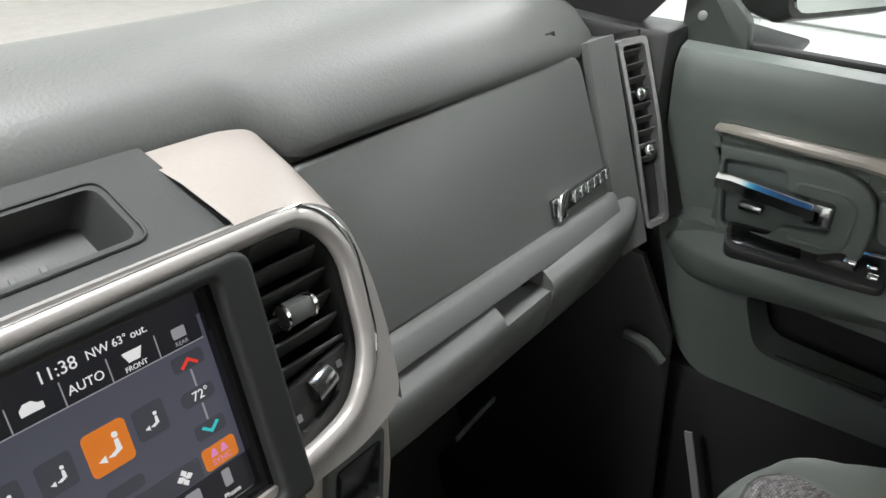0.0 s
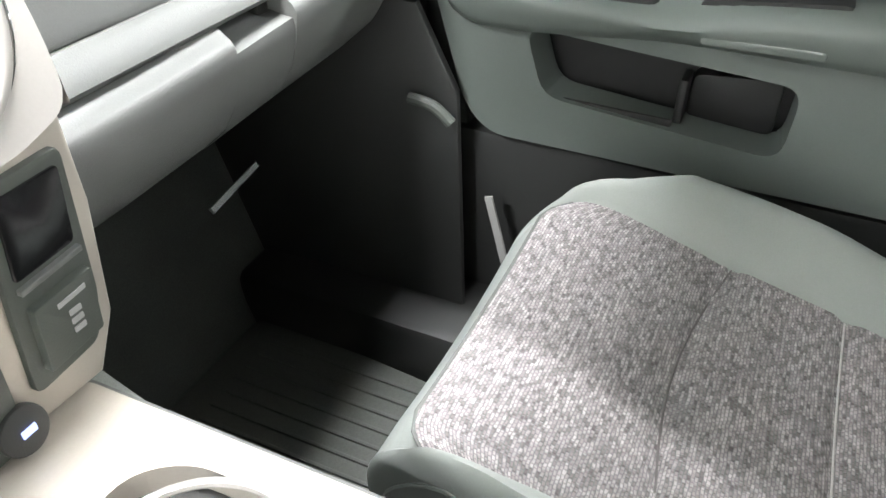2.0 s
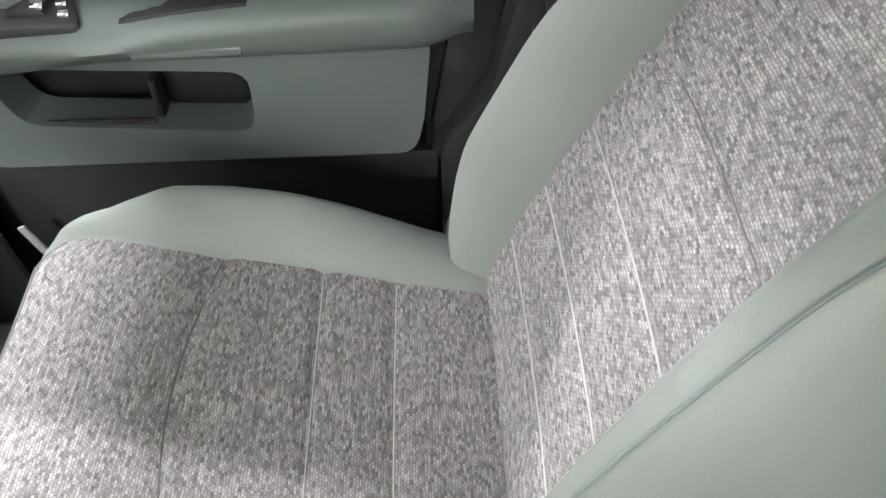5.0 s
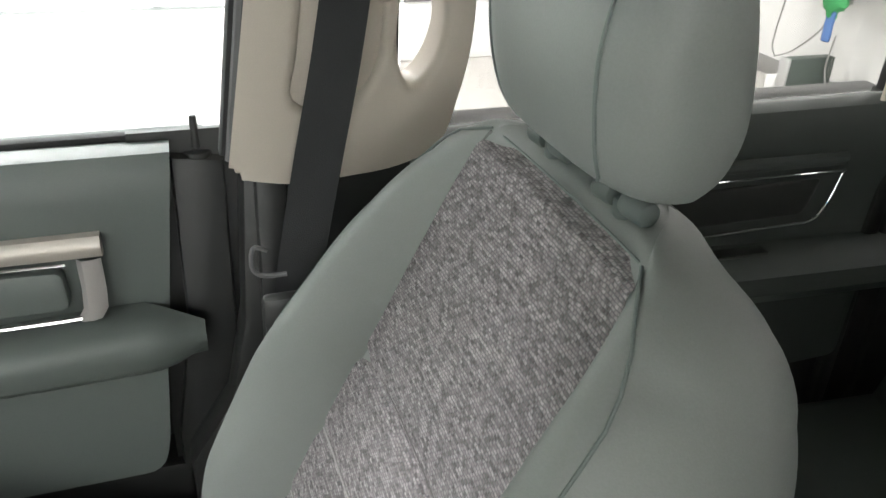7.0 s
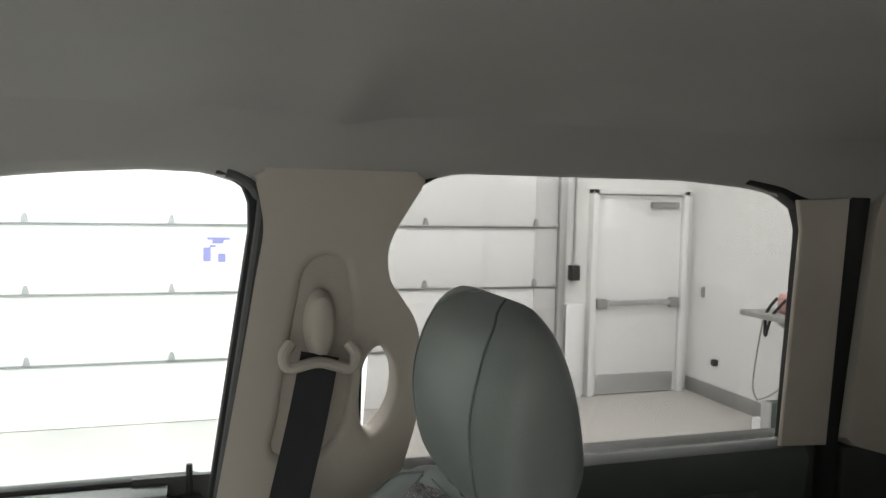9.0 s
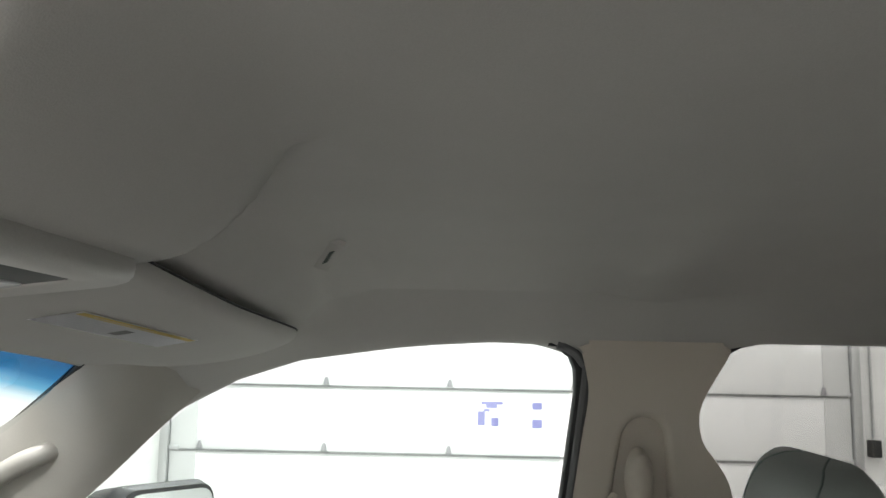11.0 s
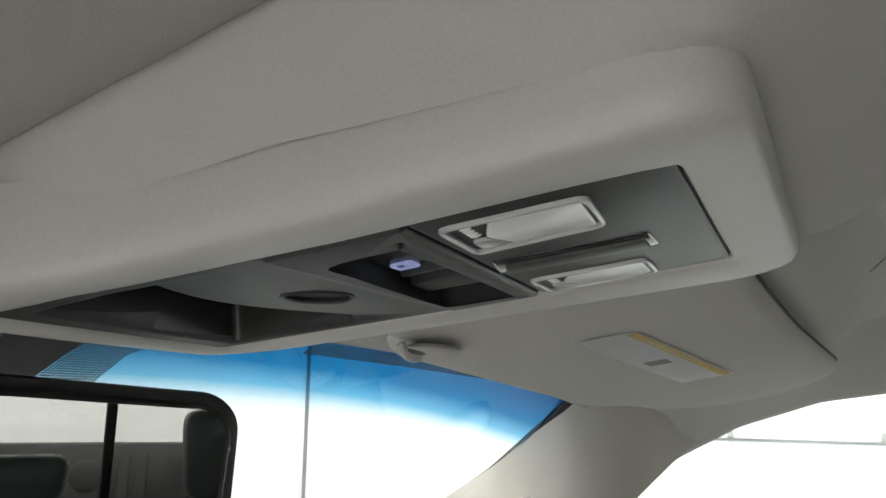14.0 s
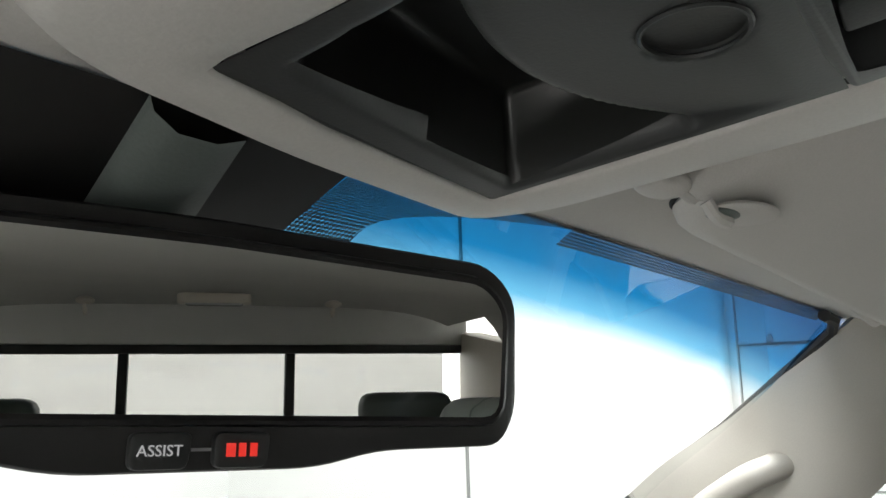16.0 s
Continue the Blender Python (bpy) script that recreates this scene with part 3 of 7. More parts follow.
def garage_things():
    def shove(things, v):
        """Moves whole things along the wall."""
        for th in things:
            for ob in (th, *th.children_recursive):
                if ob.data:
                    ob.data.transform(Matrix.Translation(v))
    c = empty("conduit", GX, -3.5, 0)
    part("pipe", cyl((GX + 0.03, -3.5, 0.62), (0, 0, 1), 0.012, 2.6, 10), STEEL, c)
    part("switch_box", rbox(GX - 0.02, GX + 0.06, -3.545, -3.455, 0.46, 0.60, 0.006), BLACK, c)
    part("post", rbox(GX - 0.05, GX + 0.06, -3.58, -3.4, GZ, 0.24, 0.006), WHITE, c, "white boxed post foot")
    tagged(c, "black control box on grey wall conduit", "control box")
    s = finish(rbox(6.22, 6.27, GY0, GY0 + 0.012, 0.3, 0.4, 0.004), "wall_switch", GREYTRIM)
    tagged(s, "small grey wall switch", "switch")
    o = empty("wall_outlet", 5.99, GY0, -0.28)
    part("plate", rbox(5.955, 6.025, GY0, GY0 + 0.008, -0.34, -0.22, 0.004), WHITE, o)
    part("plug", rbox(5.955, 6.015, GY0 + 0.008, GY0 + 0.06, -0.315, -0.255, 0.01), BLACK, o)
    tagged(o, "wall outlet with a black plug", "outlet")
    t = empty("wall_desk", 4.9, GY0 + 0.25, 0.3)
    part("worktop", rbox(4.0, 5.66, GY0 + 0.004, GY0 + 0.5, 0.26, 0.30, 0.006), GREYTRIM, t)
    for x in (4.3, 5.3):
        part("bracket", prism([(GY0 + 0.004, 0.26), (GY0 + 0.42, 0.26), (GY0 + 0.42, 0.235), (GY0 + 0.03, 0.0), (GY0 + 0.004, 0.0)], "x", x, x + 0.03, 0.003), STEEL, t)
    tagged(t, "grey wall-mounted work shelf", "shelf")
    m = empty("computer_monitor", 4.85, GY0 + 0.2, 0.3)
    pm = Matrix.Translation((4.78, GY0 + 0.22, 0.58)) @ Matrix.Rotation(radians(-12), 4, "X") @ Matrix.Rotation(radians(25), 4, "Z")
    part("case", rbox(-0.22, 0.22, -0.02, 0.015, -0.17, 0.17, 0.008, 2, pm), BLACK, m)
    part("screen", rbox(-0.2, 0.2, 0.0152, 0.018, -0.15, 0.15, 0.001, 1, pm), SCREENBLUE, m, "pale blue lit screen")
    part("stand", join(rbox(4.75, 4.81, GY0 + 0.18, GY0 + 0.22, 0.3, 0.5, 0.006), rbox(4.66, 4.9, GY0 + 0.1, GY0 + 0.32, 0.3, 0.315, 0.005)), BLACK, m)
    tagged(m, "black monitor with a blue screen on the shelf", "monitor")
    b = empty("tool_bag", 5.3, GY0 + 0.2, 0.3)
    part("body", rbox(5.2, 5.44, GY0 + 0.12, GY0 + 0.34, 0.3, 0.46, 0.04, 3), PINKISH, b)
    part("strap", tube(smooth_line([(5.42, GY0 + 0.34, 0.42), (5.46, GY0 + 0.4, 0.3), (5.44, GY0 + 0.42, 0.12), (5.4, GY0 + 0.4, 0.28), (5.3, GY0 + 0.36, 0.42)]), 0.012, 8), BLACK, b)
    tagged(b, "small pale bag with red top on the shelf", "bag")
    e = empty("charger_unit", 5.05, GY0 + 0.2, 0.3)
    part("body", rbox(4.98, 5.14, GY0 + 0.12, GY0 + 0.3, 0.3, 0.52, 0.012), GREYTRIM, e)
    part("front", rbox(5.0, 5.12, GY0 + 0.3, GY0 + 0.306, 0.33, 0.42, 0.003), BLACK, e)
    tagged(e, "grey boxed instrument on the shelf", "instrument")
    r = empty("hanging_rag", 5.0, GY0 + 0.42, 0.1)
    rag = ellipsoid((5.03, GY0 + 0.44, 0.09), 0.11, 0.05, 0.1, None, 18, 12)
    for v in rag.verts:
        v.co += Vector((noise.noise(v.co * 18), 0.4 * noise.noise(v.co * 22 + Vector((3, 0, 0))), noise.noise(v.co * 15 + Vector((0, 7, 0))))) * 0.05
    part("cloth", rag, RAGGREEN, r, "crumpled green cloth")
    part("glove", rbox(4.98, 5.06, GY0 + 0.43, GY0 + 0.46, -0.18, 0.06, 0.02, 3), RAGBLUE, r, "blue work glove")
    part("cord", cyl((5.04, GY0 + 0.45, 0.14), (0, 0, 1), 0.01, 0.14, 8), BLACK, r)
    tagged(r, "green and blue rags hung under the shelf", "rags")
    wires = []
    for pts, nm in (([(5.6, 0.27), (5.66, 0.0), (5.7, -0.35), (5.64, -0.45)], "cable"), ([(5.64, -0.45), (5.45, -0.35), (5.2, -0.1), (5.1, 0.25)], "cable"), ([(5.08, -0.16), (5.1, -0.4), (5.04, -0.55), (5.09, -0.64)], "cable")):
        w = finish(tube(smooth_line([(x, GY0 + 0.3, z) for x, z in pts]), 0.006, 6), nm, GREYTRIM)
        tagged(w, "thin cable hanging below the wall shelf", "cable")
        wires.append(w)
    shove((t, m, b, e, r, *wires), (-0.58, 0, 0.065))
    k = empty("metal_cabinet", 4.6, GY0 + 0.3, GZ)
    part("body", rbox(4.55, 4.64, GY0 + 0.2, GY0 + 0.59, GZ, -0.265, 0.006), DARKGREEN, k)
    part("edge", rbox(4.548, 4.645, GY0 + 0.59, GY0 + 0.61, GZ, -0.262, 0.004), STEEL, k)
    tagged(k, "narrow dark metal cabinet standing below the shelf", "cabinet")
    u = finish(rbox(4.97, 5.08, GY0 + 0.2, GY0 + 0.33, GZ, GZ + 0.12, 0.01), "small_box", WHITE)
    tagged(u, "small white box on the floor", "box")


def door_notice():
    """A printed notice on the overhead door; its print is drawn as plain shapes."""
    n = empty("notice", GX - 0.01, -0.42, 0.75)
    x = GX - 0.0062
    part("sheet", rbox(x, x + 0.002, -0.72, -0.17, 0.6, 0.875, 0.0), WHITE, n)
    for y0, y1, z0, z1 in ((-0.38, -0.2, 0.83, 0.852), (-0.33, -0.24, 0.80, 0.83), (-0.23, -0.17, 0.655, 0.77), (-0.345, -0.285, 0.65, 0.72), (-0.71, -0.63, 0.795, 0.85), (-0.71, -0.63, 0.64, 0.71), (-0.27, -0.22, 0.77, 0.79)):
        part("print", rbox(x - 0.002, x - 0.0003, y0, y1, z0, z1, 0.0), NOTICEBLUE, n)
    tagged(n, "white printed notice with blue shapes on the garage door", "notice")


garage_shell()
overhead_door(-3.3, 2.42, "garage_door_1")
structure(finish(rbox(GX + 0.03, GX + 0.07, 5.19, 5.215, GZ, GTOP, 0.004), "trim.030", SHADOWGREY), "grey joint strip on the garage wall", "trim")
personnel_door()
garage_things()
door_notice()

# ---- cab shell ----
TOP_EDGE = [(-1.2, 1.235), (-1.02, 1.238), (-0.965, 1.258), (-0.9, 1.268), (-0.785, 1.276), (-0.42, 1.276), (-0.36, 1.262), (-0.3, 1.25), (-0.13, 1.25), (-0.073, 1.268), (0.0, 1.27), (0.09, 1.264), (0.15, 1.258), (0.298, 1.236), (0.394, 1.204), (0.48, 1.158), (0.53, 1.12)]


def edge_height(y):
    for (a, za), (b, zb) in zip(TOP_EDGE, TOP_EDGE[1:]):
        if y <= b:
            return za + (zb - za) * max(0.0, (y - a) / (b - a))
    return TOP_EDGE[-1][1]


def visor_plane(x, y):
    """The underside of the folded visors, falling forwards and outboard; the driver's is pressed higher."""
    lift = 0.03 if x < 0 else 0.0
    return 1.276 + lift - 0.135 * (abs(x) - 0.26) - 0.235 * (y - 0.439)


def header_line(x):
    """Where the headliner meets the windscreen glass."""
    return 0.606 - 0.046 * (x / 0.7) ** 2, 1.276 - 0.028 * (x / 0.7) ** 2


def roof_height(x, y):
    """The headliner's underside: a shallow dome with a hump round the overhead console and recesses for the visors."""
    ax = abs(x)
    flat = 1.394 - 0.05 * (ax / 0.72) ** 6 - 0.02 * max(0.0, -y - 0.9) ** 2
    side = flat + (visor_plane(x, y) + 0.03 - flat) * blend([(0.16, 0.0), (0.235, 0.3), (0.30, 1.0)], y)
    hump = 1.309 - 0.127 * (y - 0.305)
    hump = flat + (hump - flat) * blend([(0.13, 0.0), (0.285, 1.0)], y)
    if x > -0.018:
        brim, soft = flow([(0.175, 0.07), (0.21, 0.13), (0.245, 0.145), (0.292, 0.128), (0.36, 0.118)], y), 0.013
    else:
        brim, soft = flow([(0.15, 0.22), (0.2, 0.2), (0.26, 0.16), (0.30, 0.122), (0.4, 0.116)], y), flow([(0.2, 0.06), (0.3, 0.024)], y)
    k = blend([(brim - 0.006, 1.0), (brim + soft, 0.0)], ax)
    z = hump * k + side * (1 - k)
    inside = blend([(0.085, 1.0), (0.105, 0.0)], abs(x + 0.012)) * blend([(0.298, 0.0), (0.318, 1.0)], y)
    z += 0.06 * inside
    cross = 0.013 * math.exp(-(((y + 0.235) / 0.05) ** 2)) * blend([(0.3, 0.0), (0.6, 1.0)], ax)
    rear = 0.006 * math.exp(-(((y + 0.62) / 0.16) ** 2)) * blend([(0.2, 1.0), (0.5, 0.0)], ax)
    z -= cross + rear
    hy, hz = header_line(x)
    z = z + (max(hz, 1.268) * k + hz * (1 - k) - z) * blend([(hy - 0.07, 0.0), (hy, 1.0)], y) * (1 - inside * blend([(0.57, 1.0), (0.59, 0.0)], y))
    return z


def headliner():
    def place(u, v):
        x = -0.72 + 1.44 * u
        y = header_line(x)[0] - 2.08 * v ** 1.35
        return Vector((x, y, roof_height(x, y)))
    structure(finish(thick(patch(place, 200, 170), -0.012), "ceiling.001", LINER, angle=60), "grey-beige cloth headliner, softly moulded", "headliner")
    structure(finish(rbox(-0.95, 0.95, -1.62, 0.53, 1.44, 1.47, 0.0), "roof", BLACK), "steel roof skin of the cab", "roof")
    structure(finish(loft([[(x, 0.53, 1.47), (x, 0.53, 1.44), (x, header_line(x)[0] + 0.03, header_line(x)[1] + 0.012), (x, header_line(x)[0] + 0.03, header_line(x)[1] + 0.03)] for x in [-0.8 + 0.1 * k for k in range(17)]], True, True), "roof.001", BLACK), "steel windscreen header of the cab", "roof")
    m = empty("microphone_grille", 0.49, 0.21, 1.37)
    a, b = Vector((0.572, 0.232)), Vector((0.478, 0.198))
    line = [a.lerp(b, k / 6) for k in range(7)]
    part("tab", strip([(p.x, p.y, roof_height(p.x, p.y) - 0.003) for p in line], 0.018, (0.05, 0.3, -1), 0.006), LINER, m)
    for k in range(7):
        p = a.lerp(b, 0.36 + 0.065 * k)
        part("slit", rbox(-0.0009, 0.0009, -0.006, 0.006, -0.0008, 0.0008, 0, 1, Matrix.Translation((p.x, p.y, roof_height(p.x, p.y) - 0.0065)) @ Matrix.Rotation(radians(18), 4, "Z") @ Matrix.Rotation(radians(-25), 4, "X")), DOORDARK, m)
    tagged(m, "small beige slotted microphone grille in the headliner", "grille")


def side_trim(s):
    who = "passenger" if s > 0 else "driver"
    ys = [0.53 - k * (0.53 + 1.2) / 90 for k in range(91)]
    rings = []
    for y in ys:
        z = edge_height(y)
        top = roof_height(0.70, y) + 0.004
        prof = [(0.86, z + 0.01), (0.815, z), (0.802, z + 0.004), (0.79, z + 0.016), (0.774, z + 0.35 * (top - z)), (0.75, z + 0.68 * (top - z)), (0.725, z + 0.9 * (top - z)), (0.70, top)]
        rings.append([(s * x, y, w) for x, w in prof])
    structure(finish(loft(rings), "trim", LINER, angle=50), "grey-beige cloth roof rail over the side windows", "trim")
    # windscreen pillar
    pairs = [((0.68, 0.53, 1.275), (0.805, 0.445, 1.2)), ((0.69, 0.56, 1.247), (0.80, 0.485, 1.163)), ((0.755, 0.655, 1.185), (0.803, 0.53, 1.118)), ((0.80, 0.73, 1.135), (0.808, 0.585, 1.06)), ((0.835, 0.83, 1.076), (0.815, 0.66, 0.985)), ((0.9, 0.93, 1.01), (0.83, 0.77, 0.86)), ((0.95, 1.05, 0.94), (0.85, 0.86, 0.78))]
    rings = []
    for n, (w, d) in enumerate(pairs):
        w, d = Vector(w), Vector(d)
        inward = Vector((-0.72, -0.42, -0.1))
        ring = []
        for k in range(9):
            t = k / 8
            ring.append(w.lerp(d, t) + inward * (0.0, 0.018, 0.03, 0.032, 0.032, 0.032, 0.032)[n] * math.sin(math.pi * min(1, t * 1.02)) ** 0.7)
        rings.append([(s * p.x, p.y, p.z) for p in ring])
    fine = [list(map(tuple, smooth_line(col, 5))) for col in zip(*rings)]
    rows = [list(r) for r in zip(*fine)]
    pil = structure(finish(thick(loft(rows[:24]), 0.012), "trim.001", PILLARGREY, angle=50), "grey-beige plastic windscreen pillar trim", "pillar trim")
    # the lower rows of the same pillar sheet, coloured black
    structure(finish(thick(loft(rows[23:]), 0.012), "trim.031", BLACK, angle=50), "black lower end of the windscreen pillar beside the dashboard", "pillar trim")
    seam = [tuple(Vector(p) + Vector((-0.0006 * s, -0.0004, 0))) for p in rows[6]]
    part("seam", tube(seam, 0.0014, 6), SHADOWGREY, pil)
    h = empty("pillar_handle", 0.76 * s, 0.68, 1.08)
    pts = [(0.79, 0.652, 1.098), (0.768, 0.668, 1.09), (0.757, 0.70, 1.075), (0.772, 0.76, 1.036), (0.80, 0.80, 1.0)]
    part("grip", tube(smooth_line([(s * x, y, z) for x, y, z in pts]), 0.016, 12), PILLARGREY, h)
    tagged(h, "beige grab handle on the windscreen pillar", "grab handle")
    # black windscreen seal along the pillar
    structure(finish(tube([(s * a, b, c) for a, b, c in ((0.60, 0.562, 1.246), (0.66, 0.566, 1.245), (0.69, 0.575, 1.236), (0.757, 0.665, 1.178), (0.803, 0.735, 1.132), (0.838, 0.835, 1.072), (0.905, 0.935, 1.006))], 0.006, 8), "trim.002", RUBBER), "black rubber windscreen seal", "seal")
    # centre pillar
    poly = flat_line([(-0.097, 0.83), (-0.097, 0.83), (-0.118, 0.95), (-0.133, 1.04), (-0.147, 1.129), (-0.157, 1.19), (-0.154, 1.228), (-0.146, 1.264), (-0.146, 1.264), (-0.35, 1.264), (-0.35, 1.264), (-0.328, 1.23), (-0.307, 1.193), (-0.299, 1.16), (-0.305, 1.122), (-0.326, 1.091), (-0.343, 1.06), (-0.35, 1.005), (-0.346, 0.95), (-0.334, 0.90), (-0.315, 0.85), (-0.272, 0.83), (-0.217, 0.823), (-0.157, 0.819)], 4)
    grip = flat_line([(-0.303, 1.037), (-0.322, 1.018), (-0.329, 0.985), (-0.322, 0.95), (-0.305, 0.922), (-0.289, 0.913), (-0.278, 0.935), (-0.276, 0.975), (-0.284, 1.018)], 5)
    arch = flat_line([(-0.16, 0.90), (-0.167, 0.952), (-0.178, 1.03), (-0.19, 1.10), (-0.2, 1.143), (-0.222, 1.161), (-0.246, 1.158), (-0.259, 1.14), (-0.263, 1.08), (-0.262, 1.0), (-0.25, 0.93), (-0.21, 0.89)], 4)
    p = structure(finish(holed_plate(poly, [grip, arch], "x", *((0.78, 0.845) if s > 0 else (-0.845, -0.78)), 0.012, 4), "trim.003", BEIGE, angle=50), "beige plastic centre pillar trim with a grab loop", "pillar trim")
    part("belt_recess", holed_plate(flat_line([(-0.14, 0.87), (-0.17, 1.13), (-0.222, 1.175), (-0.272, 1.15), (-0.275, 1.0), (-0.262, 0.9), (-0.2, 0.865)], 3), [], "x", *sorted((0.792 * s, 0.802 * s)), 0.002, 1), BEIGE, p, "recess of the belt adjuster")
    structure(finish(prism([(-0.078, 0.84), (-0.128, 1.195), (-0.1275, 1.23), (-0.12, 1.25), (-0.1, 1.264), (-0.086, 1.2665), (-0.086, 1.276), (-0.105, 1.278), (-0.132, 1.268), (-0.148, 1.24), (-0.15, 1.2), (-0.112, 0.83)], "x", *((0.797, 0.83) if s > 0 else (-0.83, -0.797)), 0.006), "trim.004", RUBBER), "black rubber door opening seal", "seal")
    structure(finish(tube(smooth_line([(0.796 * s, -0.09, 0.835), (0.796 * s, -0.142, 1.2), (0.796 * s, -0.138, 1.242), (0.796 * s, -0.118, 1.262), (0.796 * s, -0.1, 1.268)]), 0.007, 8), "trim.005", GREYRUBBER), "grey door weather strip", "seal")
    structure(finish(prism([(0.0, 0.0), (0.0, 0.41), (-0.06, 0.5), (-0.085, 0.62), (-0.10, 0.832), (-0.3, 0.845), (-0.3, 0.0)], "x", *((0.80, 0.86) if s > 0 else (-0.86, -0.80)), 0.012), "trim.006", BLACK), "black lower centre pillar trim", "pillar trim")
    structure(finish(prism([(-0.1, 0.2), (-0.112, 0.83), (-0.148, 0.82), (-0.14, 0.2)], "x", *((0.785, 0.81) if s > 0 else (-0.81, -0.785)), 0.008), "trim.007", BLACK), "black ribbed pillar edge", "pillar trim")
    structure(finish(rbox(*sorted((0.865 * s, 0.875 * s)), -0.34, 0.02, 0.05, 0.85, 0.0), "trim.022", BLACK), "black body side behind the pillar", "trim")
    structure(finish(prism([(-0.282, 0.85), (-0.284, 1.0), (-0.305, 1.13), (-0.322, 1.205), (-0.352, 1.25), (-0.40, 1.276), (-0.40, 1.285), (-0.33, 1.285), (-0.28, 1.15), (-0.262, 1.0), (-0.262, 0.85)], "x", *((0.806, 0.84) if s > 0 else (-0.84, -0.806)), 0.004), "trim.008", RUBBER), "black rear door opening seal", "seal")
    # rear pillars
    structure(finish(prism([(-0.98, 0.845), (-1.0, 1.2), (-0.99, 1.25), (-1.095, 1.255), (-1.074, 0.84)], "x", *((0.782, 0.793) if s > 0 else (-0.793, -0.782)), 0.004), "trim.009", BEIGE), "beige rear door frame trim", "pillar trim")
    structure(finish(prism([(-1.006, 0.85), (-1.021, 1.2), (-1.008, 1.235), (-0.968, 1.259), (-0.9, 1.273), (-0.9, 1.287), (-1.06, 1.287), (-1.06, 0.85)], "x", *((0.7935, 0.83) if s > 0 else (-0.83, -0.7935)), 0.004), "trim.010", RUBBER), "black rear window seal", "seal")
    structure(finish(prism([(-1.05, 0.2), (-1.075, 1.0), (-1.1, 1.26), (-1.145, 1.26), (-1.105, 0.85), (-1.1, 0.2)], "x", *((0.787, 0.86) if s > 0 else (-0.86, -0.787)), 0.006), "trim.011", RUBBER), "black rear door seal", "seal")
    structure(finish(prism([(-1.108, 0.85), (-1.145, 1.225), (-1.16, 1.27), (-1.58, 1.32), (-1.58, 0.83), (-1.2, 0.812), (-1.125, 0.835)], "x", *((0.775, 0.86) if s > 0 else (-0.86, -0.775)), 0.012), "trim.012", BEIGE), "beige rear quarter trim", "pillar trim")
    structure(finish(prism([(-1.1, 0.0), (-1.11, 0.835), (-1.58, 0.825), (-1.58, 0.0)], "x", *((0.78, 0.86) if s > 0 else (-0.86, -0.78)), 0.01), "trim.013", BLACK), "black lower rear quarter trim", "pillar trim")
    structure(finish(rbox(*sorted((0.70 * s, 0.93 * s)), -1.58, 0.98, -0.06, 0.1, 0.015), "sill", BLACK), "black door sill", "sill")
    structure(finish(rbox(*sorted((0.80 * s, 0.88 * s)), 0.72, 1.15, 0.0, 0.86, 0.01), "trim.014", BLACK), "black kick panel beside the footwell", "trim")


def seat_belt(s):
    b = empty("seat_belt", 0.76 * s, -0.2, 0.8)
    web = smooth_line([(0.752, -0.216, 1.036), (0.737, -0.197, 0.95), (0.722, -0.17, 0.84), (0.705, -0.145, 0.73), (0.69, -0.125, 0.6), (0.69, -0.12, 0.3), (0.72, -0.12, 0.05)])
    part("webbing", strip([(s * p.x, p.y, p.z) for p in web], 0.05, (-1.0 * s, 0.35, 0.1), 0.0018), BELT, b)
    anchor = loft([[((0.772 - 0.026 * q) * s, -0.217 + w * math.cos(a * math.tau / 24) * (1 - 0.3 * q * q), 1.073 + h * math.sin(a * math.tau / 24) * (1 - 0.15 * q)) for a in range(24)] for q, w, h in ((0.0, 0.021, 0.047), (0.5, 0.021, 0.047), (0.85, 0.018, 0.043), (1.0, 0.010, 0.03))], True, True)
    part("anchor_cover", anchor, BEIGE, b, "beige belt anchor cover")
    part("guide_ring", tube(smooth_line([(0.75 * s, -0.178, 1.052), (0.742 * s, -0.168, 1.038), (0.742 * s, -0.176, 1.022), (0.742 * s, -0.214, 1.028), (0.742 * s, -0.252, 1.018), (0.742 * s, -0.262, 1.034), (0.75 * s, -0.252, 1.05)], 6), 0.0075, 10), BEIGE, b, "beige belt guide ring")
    part("buckle_stop", tube(smooth_line([(0.70 * s, -0.112, 0.77), (0.698 * s, -0.098, 0.775), (0.694 * s, -0.095, 0.755), (0.692 * s, -0.105, 0.745), (0.69 * s, -0.13, 0.745)], 5), 0.0026, 8), GREYRUBBER, b)
    part("latch", rbox(*sorted((0.665 * s, 0.685 * s)), -0.16, -0.1, 0.68, 0.73, 0.008), BLACK, b)
    tagged(b, "black seat belt with beige guide on the centre pillar", "seat belt")


